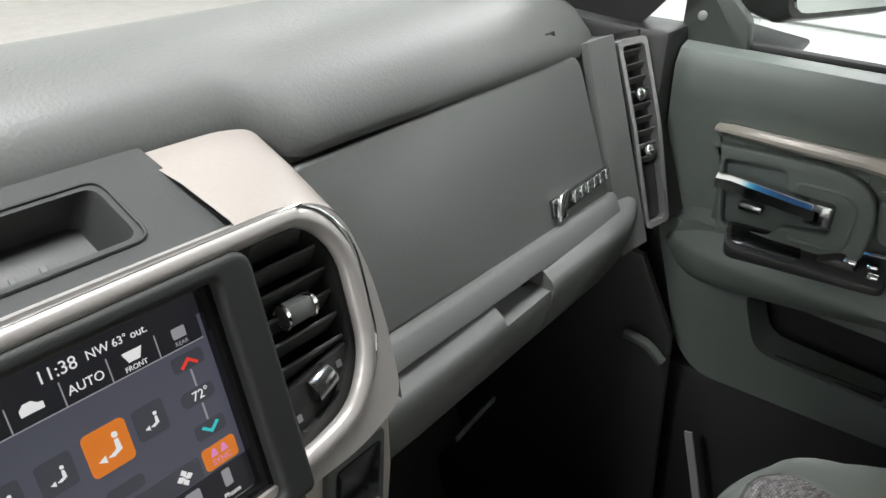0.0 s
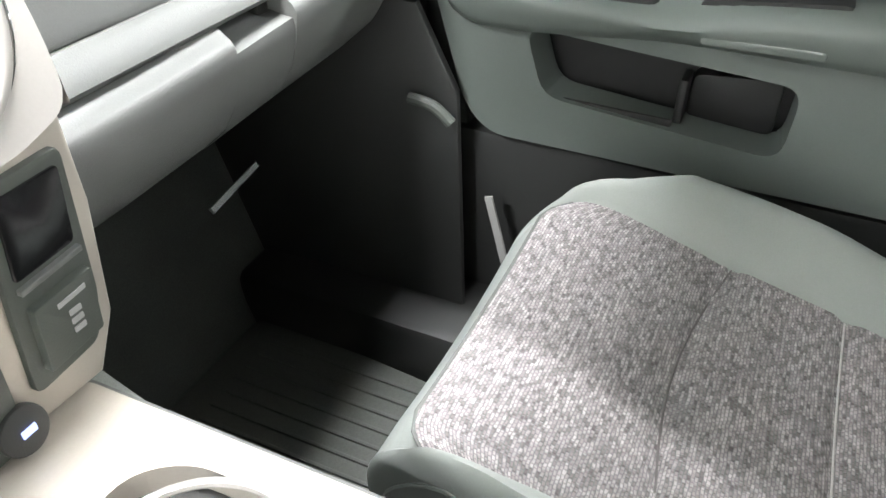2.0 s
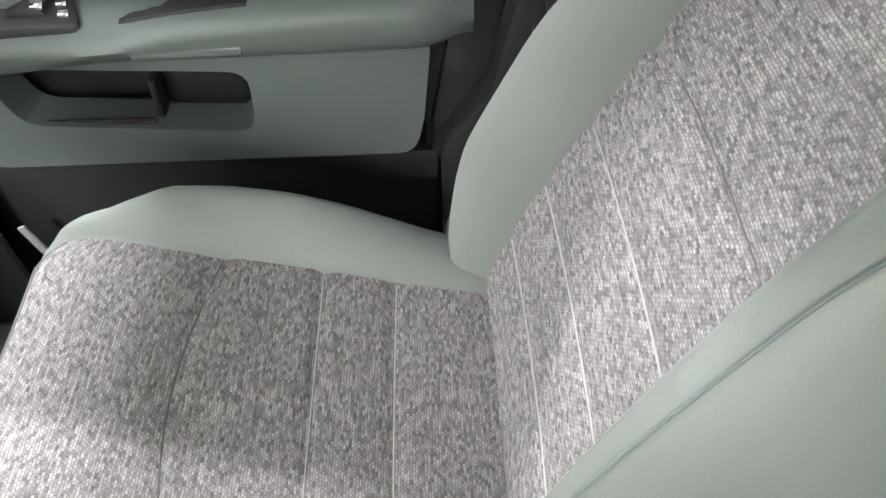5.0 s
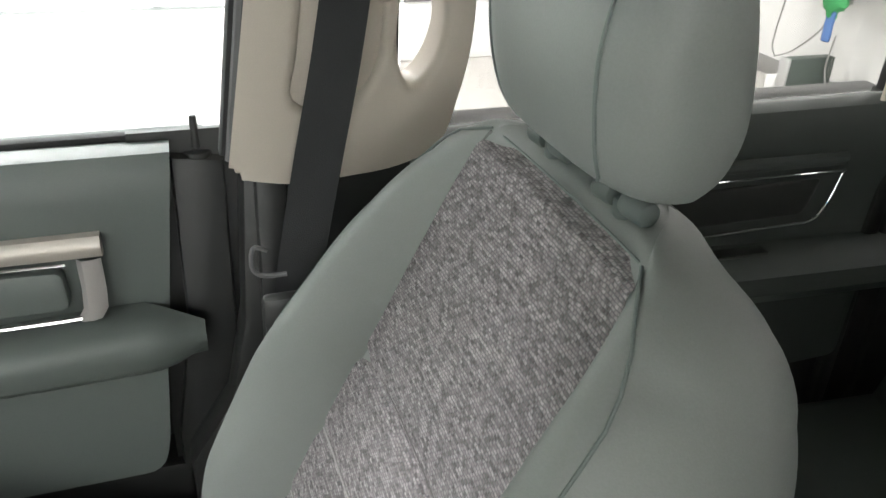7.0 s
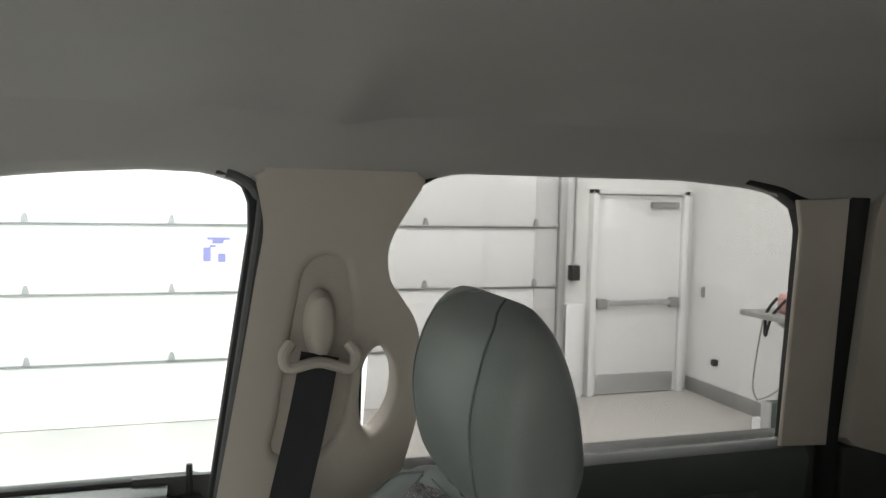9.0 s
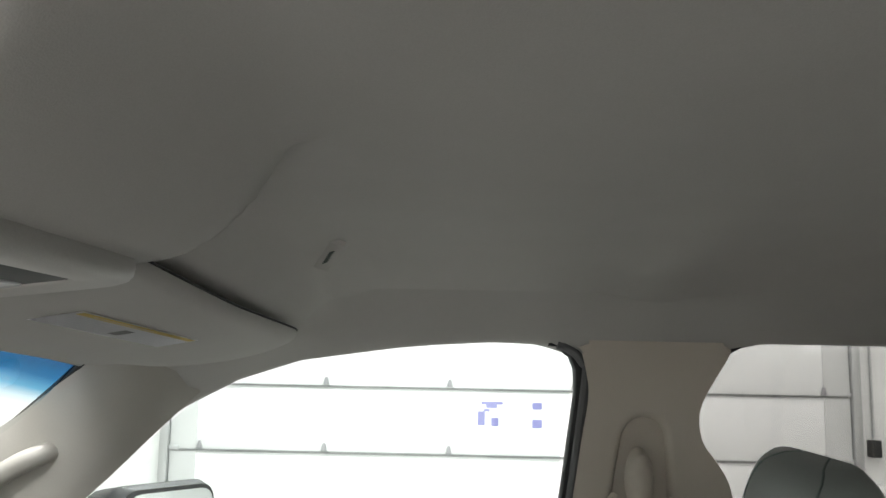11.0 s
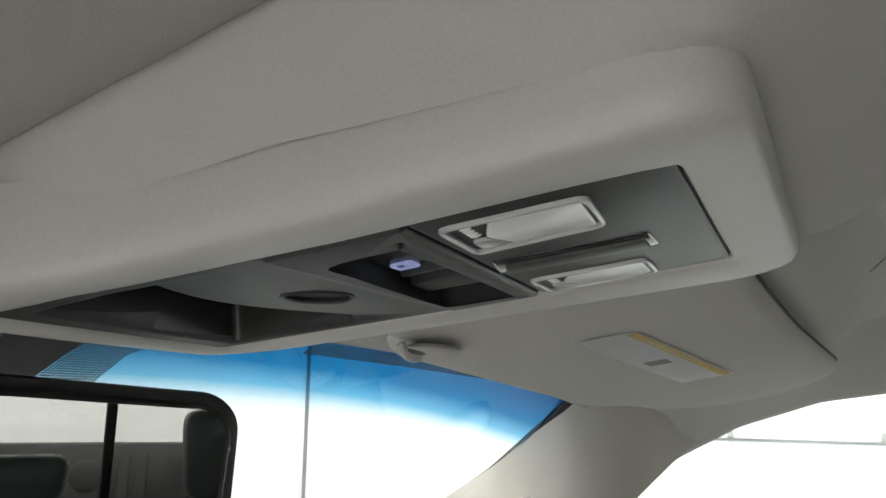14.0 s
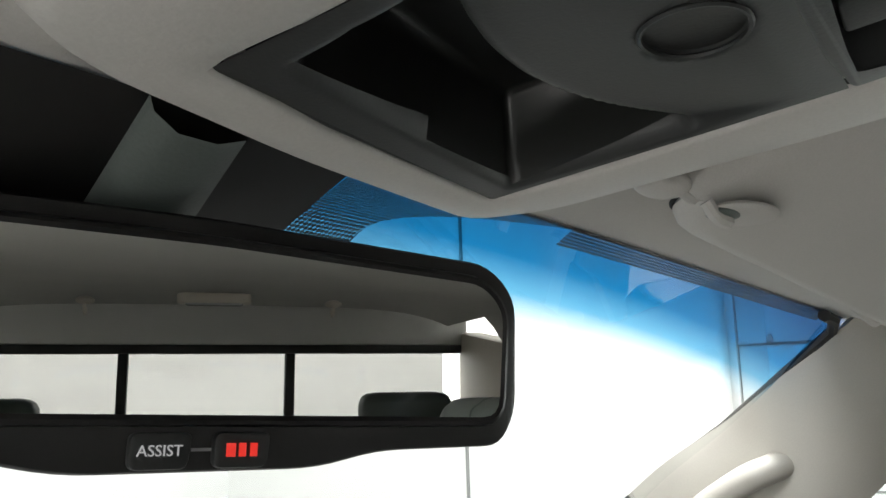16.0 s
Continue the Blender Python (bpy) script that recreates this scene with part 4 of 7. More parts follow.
def glazing():
    def wind(u, v):
        x = -0.95 + 1.9 * u
        top_y, top_z = 0.606 - 0.046 * (x / 0.7) ** 2, 1.276 - 0.028 * (x / 0.7) ** 2
        y = top_y - 0.004 + (0.56 + 0.04 * (x / 0.9) ** 2) * v
        return Vector((x, y, top_z - 0.62 * (y - top_y)))
    structure(finish(patch(wind, 40, 30), "windscreen", WINDSCREEN), "curved windscreen with a blue shade band", "window").visible_shadow = False
    for s in (1, -1):
        if s > 0:
            gl = [(0.84, 0.84), (0.62, 1.04), (0.478, 1.17), (0.29, 1.245), (0.09, 1.275), (-0.1, 1.28), (-0.14, 1.25), (-0.08, 0.84)]
            w = structure(finish(prism(gl, "x", 0.883, 0.887, 0), "window_1", GLASS, smooth=False), "clear front door window", "window")
            w.visible_shadow = False
        gl = [(-0.29, 0.84), (-0.31, 1.2), (-0.38, 1.285), (-0.96, 1.285), (-1.04, 1.25), (-1.03, 0.84)]
        w = structure(finish(prism(gl, "x", *sorted((0.842 * s, 0.846 * s)), 0), "window_3" if s > 0 else "window_4", PRIVACY, smooth=False), "tinted rear door window", "window")
    # black band and dotted shade print round the mirror foot
    def on_glass(x, down):
        p = wind((x + 0.95) / 1.9, 0)
        return p + Vector((0, down - 0.002, -0.62 * down - 0.003))
    structure(finish(patch(lambda u, v: on_glass(-0.30 + (0.312 - 0.022 * v) * u, 0.10 * v), 10, 10), "trim.015", FRIT), "black printed band behind the mirror foot", "trim")

    def dot_edge(v):
        return 0.042 + 0.16 * max(0.0, 1 - v / 0.4) ** 2.4
    structure(finish(patch(lambda u, v: on_glass((0.013 - 0.022 * v) * (1 - u) + dot_edge(v) * u, 0.001 + 0.08 * v), 14, 20), "trim.016", DOTS), "black dotted shade print on the windscreen", "trim").visible_shadow = False
    structure(finish(patch(lambda u, v: on_glass(0.18 + 0.45 * u, 0.001 + 0.013 * v), 14, 3), "trim.017", DOTS), "black dotted shade print on the windscreen", "trim").visible_shadow = False
    rear = structure(finish(rbox(-0.72, 0.72, -1.585, -1.58, 0.84, 1.27, 0), "window_5", PRIVACY, smooth=False), "sliding rear window, lightly tinted", "window")
    for x in (-0.235, 0.235):
        structure(finish(rbox(x - 0.014, x + 0.014, -1.6, -1.56, 0.84, 1.27, 0.004), "trim.019", RUBBER), "black rear window divider", "trim")


def truck_bed():
    t = empty("truck_bed", 0, -2.5, 0.2)
    gate = part("tailgate", rbox(-0.82, 0.82, -3.38, -3.31, 0.2, 0.885, 0.012), GREYBLACK, t, "dark ribbed inside of the tailgate")
    for k in range(16):
        x = -0.62 + k * 0.0827
        if abs(abs(x) - 0.33) > 0.09:
            part("rib", rbox(x - 0.014, x + 0.014, -3.315, -3.298, 0.62, 0.83, 0.005), GREYBLACK, gate)
    for x in (-0.33, 0.33):
        part("round_pressing", cyl((x, -3.315, 0.73), (0, 1, 0), 0.075, 0.016, 32, 0.004), GREYBLACK, gate)
    for x in (-0.84, 0.84):
        part("side_wall", rbox(x - 0.03, x + 0.03, -3.38, -1.7, 0.2, 0.86, 0.012), GREYBLACK, t)
    part("bed_floor", rbox(-0.82, 0.82, -3.35, -1.7, 0.16, 0.2, 0.004), GREYBLACK, t)
    structure(t, "dark grey ribbed pickup bed with closed tailgate", "truck bed")


def back_wall():
    w = structure(finish(rbox(-0.86, 0.86, -1.64, -1.56, 0.0, 0.85, 0.01), "wall_back", GREYBLACK), "dark ribbed cab back panel", "wall")
    for k in range(30):
        x = -0.7 + k * 0.05
        if 0.1 < abs(x) < 0.7:
            part("rib", rbox(x - 0.008, x + 0.008, -1.562, -1.553, 0.68, 0.83, 0.003), GREYBLACK, w)
    for x in (-0.52, 0.52):
        part("speaker_cover", cyl((x, -1.56, 0.74), (0, 1, 0), 0.06, 0.012, 28, 0.003), GREYBLACK, w)
    structure(finish(rbox(-0.8, 0.8, -1.6, -1.55, 1.275, 1.4, 0.02), "trim.020", LINER), "cloth headliner above the rear window", "trim")
    structure(finish(rbox(-0.8, 0.8, -1.585, -1.55, 1.252, 1.278, 0.004), "trim.021", RUBBER), "black rear window seal", "seal")
    structure(finish(rbox(-0.95, 0.95, 1.12, 1.18, -0.05, 0.86, 0.01), "firewall", BLACK), "black firewall behind the dashboard", "wall")
    structure(finish(rbox(-0.86, 0.86, -1.62, 1.15, -0.06, 0.0, 0.0), "floor", CARPET), "dark carpeted cab floor", "floor")
    f = empty("rear_dome_lamp", 0, -1.2, 1.37)
    part("bezel", prism(rounded([(-0.09, -1.235), (0.09, -1.235), (0.09, -1.165), (-0.09, -1.165)], 0.03), "z", 1.368, 1.393, 0.004), BEIGE, f)
    part("lens", prism(rounded([(-0.07, -1.225), (0.07, -1.225), (0.07, -1.175), (-0.07, -1.175)], 0.02), "z", 1.364, 1.37, 0.003), LENS, f)
    tagged(f, "oval rear dome lamp in the headliner, off", "lamp")
    for x in (-0.3, 0.3):
        h = empty("coat_hook", x, -1.2, 1.37)
        part("base", ellipsoid((x, -1.2, 1.372), 0.022, 0.03, 0.01), BEIGE, h)
        part("hook", tube(smooth_line([(x, -1.19, 1.365), (x, -1.195, 1.345), (x, -1.215, 1.342), (x, -1.222, 1.356)], 5), 0.004, 8), BEIGE, h)
        tagged(h, "small beige headliner hook", "hook")


headliner()
for side_sign in (1, -1):
    side_trim(side_sign)
    seat_belt(side_sign)
glazing()
back_wall()
truck_bed()

# ---- doors ----
def front_door(s):
    d = empty("front_door", 0.82 * s, 0.3, 0.3)
    X = lambda a, b: sorted((a * s, b * s))  # noqa: E731
    # upper panel with a rolled sill
    rings = []
    for k in range(25):
        y = 0.688 - k * 0.705 / 24
        prof = [(0.845, 0.838), (0.825, 0.849), (0.808, 0.852), (0.79, 0.846), (0.78, 0.828), (0.783, 0.79), (0.795, 0.70), (0.80, 0.62), (0.86, 0.62)]
        rings.append([(s * x, y + 0.12 * max(0.0, k - 12) / 12 * (0.852 - z), z) for x, z in prof])
    part("upper_panel", loft(rings, True, True), DOOR, d)
    sail = part("sail_panel", prism(rounded([(0.70, 0.835), (0.615, 0.845), (0.62, 0.885), (0.70, 0.955)], 0.008), "x", *X(0.812, 0.832), 0.003), DASHDARK, d, "dark mirror sail panel")
    part("screw_cover", cyl((0.813 * s, 0.676, 0.882), (-s, 0, 0), 0.006, 0.003, 16, 0.001), GREYTRIM, sail)
    outer = rounded([(0.676, 0.635), (0.016, 0.635), (0.02, 0.56), (0.029, 0.47), (0.042, 0.425), (0.582, 0.42), (0.618, 0.455), (0.648, 0.55)], 0.03)
    inner = rounded([(0.545, 0.568), (0.232, 0.554), (0.236, 0.467), (0.516, 0.486)], 0.025)
    part("lower_panel", ring_plate(outer, inner, "x", 0.772 * s, 0.83 * s, 0.03), DOOR, d)
    pocket = part("map_pocket", join(rbox(*X(0.852, 0.858), 0.2, 0.6, 0.42, 0.6, 0.0), rbox(*X(0.775, 0.855), 0.22, 0.55, 0.455, 0.468, 0.003), rbox(*X(0.78, 0.855), 0.22, 0.55, 0.571, 0.58, 0.003)), POCKETBLACK, d, "black open map pocket")
    part("divider", rbox(*X(0.795, 0.835), 0.352, 0.362, 0.465, 0.53, 0.004), RUBBER, pocket)
    part("pocket_lip", rbox(*X(0.78, 0.786), 0.36, 0.52, 0.475, 0.485, 0.003), RUBBER, pocket)
    part("bottle_holder", prism(rounded([(0.352, 0.472), (0.25, 0.468), (0.25, 0.538), (0.352, 0.528)], 0.012), "x", *X(0.825, 0.86), 0.004), POCKETBLACK, pocket)
    # armrest: lofted shelf, fuller towards the front
    rings = []
    for k in range(41):
        t = k / 40
        y = 0.672 - t * 0.702
        inx = flow([(0, 0.79), (0.03, 0.765), (0.09, 0.745), (0.2, 0.736), (0.5, 0.732), (0.9, 0.738), (0.97, 0.75), (1, 0.775)], t)
        top = flow([(0, 0.625), (0.08, 0.632), (0.36, 0.631), (0.5, 0.638), (0.68, 0.65), (0.92, 0.657), (1, 0.645)], t)
        back = flow([(0.9, 0.80), (0.94, 0.785), (1, 0.768)], t)
        inx = min(inx, back - 0.014)
        bot = flow([(0, 0.60), (0.03, 0.575), (0.1, 0.562), (0.25, 0.570), (0.45, 0.585), (0.93, 0.588), (1, 0.603)], t)
        lean = 0.5 * blend([(0.0, 0.4), (0.06, 1.0), (0.45, 1.0), (0.56, 0.0)], t)
        prof = [(back, top + max(lean, 0.15) * (back - 0.765)), (min(inx + 0.03, back - 0.003), top), (inx + 0.012, top - 0.003 - 0.02 * lean), (inx + 0.004, top - 0.01 - 0.016 * lean), (inx, top - 0.022 - 0.008 * lean), (inx + 0.006, bot + 0.016), (inx + 0.014, bot + 0.005), (min(inx + 0.03, back - 0.003), bot), (back, bot - 0.15 * (back - 0.76))]
        rings.append([(s * x, y, z) for x, z in prof])
    arm = part("armrest", loft(rings, True, True), DOOR, d, angle=60)
    part("pull_cup", prism([(0.36, 0.62), (0.352, 0.634), (0.34, 0.638), (0.222, 0.6515), (0.212, 0.651), (0.22, 0.62)], "x", *X(0.755, 0.793), 0.002), RUBBER, arm, "dark recessed pull cup")
    lens = part("courtesy_lens", prism(rounded([(0.345, 0.596), (0.223, 0.599), (0.223, 0.610), (0.345, 0.607)], 0.005), "x", *X(0.7362, 0.745), 0.002), LENSDULL, arm, "clear grey courtesy lamp lens")
    # switch plate
    plate = part("switch_plate", prism(rounded([(s * 0.746, 0.592), (s * 0.784, 0.606), (s * 0.79, 0.425), (s * 0.752, 0.41)], 0.013), "z", 0.612, 0.6275, 0.002), BLACK, d, "black window switch plate")
    part("tray", prism(rounded([(s * 0.753, 0.587), (s * 0.779, 0.597), (s * 0.783, 0.515), (s * 0.757, 0.506)], 0.006), "z", 0.6272, 0.6284, 0.0005), GLOSSBLACK, plate)
    part("window_switch", prism([(0.492, 0.6275), (0.468, 0.638), (0.452, 0.635), (0.447, 0.6275)], "x", *X(0.762, 0.778), 0.002), BLACK, plate)
    part("switch_cap", rbox(*X(0.763, 0.777), 0.449, 0.463, 0.634, 0.6385, 0.001), CHROME, plate)
    for x, y in ((0.763, 0.429), (0.775, 0.433)):
        part("lock_switch", rbox(*X(x - 0.003, x + 0.003), y - 0.006, y + 0.006, 0.6272, 0.6315, 0.001), CHROME, plate)
    for ob in (plate, *plate.children):
        ob.data.transform(Matrix(((1, 0, 0, 0), (0, 1, 0, -0.018), (0.5 * s, 0, 1, 0.013 - 0.5 * 0.768), (0, 0, 0, 1))))
    # handle bezel
    hz = part("handle_bezel", holed_plate(flat_line([(0.614, 0.742), (0.614, 0.745), (0.52, 0.748), (0.467, 0.745), (0.437, 0.728), (0.427, 0.70), (0.427, 0.665), (0.433, 0.645), (0.452, 0.637), (0.52, 0.633), (0.588, 0.63), (0.596, 0.63)], 4), [rounded([(0.604, 0.728), (0.53, 0.733), (0.527, 0.708), (0.475, 0.706), (0.468, 0.668), (0.525, 0.662), (0.532, 0.646), (0.592, 0.644)], 0.008)], "x", *X(0.7725, 0.79), 0.004, 3), DOOR, d, angle=50)
    part("handle_well", rbox(*X(0.788, 0.797), 0.445, 0.61, 0.638, 0.745, 0.002), DOORDARK, hz)
    part("lever_frame", tube([(s * 0.7735, y, z) for y, z in rounded([(0.517, 0.722), (0.46, 0.722), (0.447, 0.708), (0.449, 0.66), (0.462, 0.652), (0.515, 0.65)], 0.01)], 0.0028, 8), DOOR, hz)
    lever = part("door_handle", loft([[(s * (0.768 + dx), y, z + dz) for dx, dz in ((0, 0.011), (-0.008, 0.006), (-0.008, -0.006), (0, -0.011), (0.008, -0.006), (0.008, 0.006))] for y, z in ((0.606, 0.701), (0.59, 0.702), (0.55, 0.698), (0.51, 0.694), (0.482, 0.692))], True, True), CHROME, hz, "chrome pull lever")
    part("handle_root", rbox(*X(0.76, 0.782), 0.468, 0.492, 0.68, 0.708, 0.005), CHROMEDARK, lever)
    part("lever_pocket", rbox(*X(0.7735, 0.778), 0.46, 0.5, 0.675, 0.715, 0.003), BLACK, hz)
    part("lock_lever", rbox(*X(0.765, 0.78), 0.545, 0.575, 0.672, 0.683, 0.004), CHROMEDARK, hz)
    # trim band: champagne strip, chrome lines, padded insert
    rings = []
    for k in range(31):
        t = k / 30
        y = 0.622 - t * 0.556
        hh = blend([(0, 0.004), (0.04, 0.006), (0.3, 0.008), (0.42, 0.013), (1, 0.0135)], t)
        zc = blend([(0, 0.763), (0.3, 0.761), (0.45, 0.752), (1, 0.751)], t)
        rings.append([(s * (0.7755 + dx), y, zc + dz * hh) for dx, dz in ((0.018, 1), (0.0, 0.92), (-0.005, 0.3), (-0.005, -0.3), (0.0, -0.92), (0.018, -1))])
    band = part("trim_band", loft(rings, True, True), BRONZE, d, "champagne satin trim strip")
    part("chrome_line", tube([(s * 0.776, y, z) for y, z in ((0.43, 0.7355), (0.25, 0.7335), (0.105, 0.732))], 0.0022, 8), CHROME, band)
    pad = part("insert_pad", prism(rounded([(0.43, 0.726), (0.11, 0.724), (0.108, 0.674), (0.42, 0.672)], 0.012), "x", *X(0.776, 0.80), 0.006), DOOR, d)
    part("chrome_ring", tube(smooth_line([(s * 0.776, y, z) for y, z in ((0.428, 0.660), (0.3, 0.661), (0.13, 0.6625), (0.09, 0.664))], 8), 0.0032, 8), CHROME, pad)
    part("silver_end", loft([[(s * x, y0, z) for x, y0 in ((0.774, y - 0.012), (0.77, y - 0.004), (0.77, y + 0.008), (0.778, y + 0.014))] for y, z in ((0.09, 0.662), (0.082, 0.675), (0.08, 0.70), (0.08, 0.738))]), SILVER, pad)
    # black latch edge with the lock pin
    edge = part("latch_edge", prism([(-0.015, 0.836), (-0.072, 0.828), (-0.06, 0.30), (0.02, 0.30), (0.02, 0.45), (-0.01, 0.62)], "x", *X(0.80, 0.87), 0.008), BLACK, d)
    pin = part("lock_pin", cyl((0.818 * s, -0.044, 0.838), (0, 0, 1), 0.0055, 0.038, 12, 0.002, 0.004), BLACK, edge)
    part("collar", cyl((0.818 * s, -0.044, 0.828), (0, 0, 1), 0.016, 0.008, 16, 0.003), BLACK, pin)
    part("hinge_edge", prism([(0.69, 0.835), (0.725, 0.835), (0.70, 0.40), (0.625, 0.40), (0.65, 0.54), (0.682, 0.63)], "x", *X(0.81, 0.87), 0.006), BLACK, d)
    part("skin", rbox(*X(0.87, 0.94), -0.07, 0.95, 0.1, 0.83, 0.02), BLACK, d)
    part("belt_seal", rbox(*X(0.822, 0.838), -0.07, 0.86, 0.846, 0.857, 0.004), RUBBER, d)
    part("under_edge", rbox(*X(0.80, 0.87), -0.05, 0.66, 0.1, 0.405, 0.01), BLACK, d)
    pull(d, (-0.09 * s, 0.15, 1.05), 1.055)
    tagged(d, "grey-green front door trim with armrest, chrome handle and map pocket", "car door")


def rear_door(s):
    d = empty("rear_door", 0.82 * s, -0.7, 0.3)
    X = lambda a, b: sorted((a * s, b * s))  # noqa: E731
    rings = []
    for k in range(13):
        y = -0.31 - k * 0.725 / 12
        prof = [(0.845, 0.834), (0.825, 0.845), (0.805, 0.848), (0.788, 0.841), (0.778, 0.822), (0.785, 0.76), (0.795, 0.70), (0.80, 0.60), (0.86, 0.60)]
        rings.append([(s * x, y, z) for x, z in prof])
    # panels darker than the front door's: the shade is in the colour
    part("upper_panel", loft(rings, True, True), DOORSHADED, d)
    part("lower_panel", prism(rounded([(-0.31, 0.62), (-1.045, 0.62), (-1.04, 0.40), (-0.31, 0.38)], 0.02), "x", *X(0.78, 0.85), 0.01), DOORSHADED, d)
    rings = []
    for k in range(21):
        t = k / 20
        y = -0.33 - t * 0.74
        prof = [(0.80, 0.655), (0.755, 0.648), (0.735, 0.63), (0.735, 0.60), (0.755, 0.575), (0.80, 0.565)]
        rings.append([(s * x, y, z - 0.03 * t) for x, z in prof])
    arm = part("armrest", loft(rings, True, True), DOORSHADED, d)
    part("pull_cup", rbox(*X(0.765, 0.79), -0.83, -0.72, 0.628, 0.636, 0.002), BLACK, arm)
    part("trim_band", tube([(s * 0.785, -0.33, 0.775), (s * 0.785, -0.94, 0.765)], 0.011, 10), DOORSHADED, d)
    part("chrome_line", tube([(s * 0.784, -0.33, 0.752), (s * 0.784, -0.948, 0.745)], 0.0022, 8), CHROME, d)
    part("chrome_ring", tube(smooth_line([(s * 0.784, -0.945, 0.74), (s * 0.784, -0.93, 0.69), (s * 0.784, -0.907, 0.668), (s * 0.784, -0.85, 0.666), (s * 0.784, -0.6, 0.662), (s * 0.784, -0.33, 0.66)], 6), 0.0022, 8), CHROME, d)
    part("insert_pad", prism(rounded([(-0.33, 0.735), (-0.915, 0.735), (-0.895, 0.678), (-0.33, 0.675)], 0.012), "x", *X(0.786, 0.80), 0.005), BLACK, d)
    part("latch_edge", rbox(*X(0.79, 0.86), -1.06, -1.03, 0.2, 0.845, 0.006), BLACK, d)
    part("skin", rbox(*X(0.87, 0.94), -1.1, -0.08, 0.1, 0.83, 0.02), BLACK, d)
    part("under_edge", rbox(*X(0.80, 0.87), -1.03, -0.31, 0.1, 0.40, 0.01), BLACK, d)
    tagged(d, "grey-green rear door trim, shade put into its colour, with thin chrome outline", "car door")


def side_mirror(s):
    m = empty("side_mirror", 1.05 * s, 0.6, 0.85)
    part("arm", prism(rounded([(0.74, 0.80), (0.62, 0.805), (0.60, 0.835), (0.73, 0.85)], 0.01), "x", *sorted((0.88 * s, 1.02 * s)), 0.01), BLACK, m)

    def lean(x, y, z):
        return (s * x, y - 0.45 * (x - 0.98), z)
    case = loft([[lean(x, y, z) for x, z in rounded([(0.975 - g, 0.86 - g), (1.21 + g, 0.86 - g), (1.2 + g, 0.985 + g), (0.985 - g, 1.0 + g)], 0.035)] for y, g in ((0.634, 0.0), (0.655, 0.008), (0.70, 0.0), (0.75, -0.03))], True, True)
    part("housing", case, BLACK, m)
    face = rounded([(0.983, 0.868), (1.202, 0.868), (1.192, 0.978), (0.992, 0.992)], 0.03)
    part("glass", loft([[lean(x, y, z) for x, z in face] for y in (0.630, 0.635)], True, True), MIRROR, m, "silver mirror glass", smooth=False)
    tagged(m, "black door mirror outside the front window", "side mirror")


for side_sign in (1, -1):
    if side_sign > 0:  # the driver's door stands wide open, out of the way
        front_door(side_sign)
        side_mirror(side_sign)
    rear_door(side_sign)

# ---- dashboard ----
STACK = Matrix(((1, 0, 0, 0), (0, 0.322, -0.947, 0.705), (0, 0.947, 0.322, 0.655), (0, 0, 0, 1)))
GLOVE = Matrix(((1, 0, 0, 0), (0, 0.322, -0.947, 0.705), (0, 0.947, 0.322, 0.656), (0, 0, 0, 1)))


def placed(bm, m):
    bmesh.ops.transform(bm, matrix=m, verts=bm.verts)
    return bm


def plate(poly, d0, d1, m=STACK, r=0.002, seg=2):
    """A plate drawn in the panel's own plane, from depth d0 to d1 towards the cabin."""
    return placed(prism(poly, "z", d0, d1, r, seg), m)


def rect(x0, x1, v0, v1, r=0.004):
    return rounded([(x0, v0), (x1, v0), (x1, v1), (x0, v1)], r)


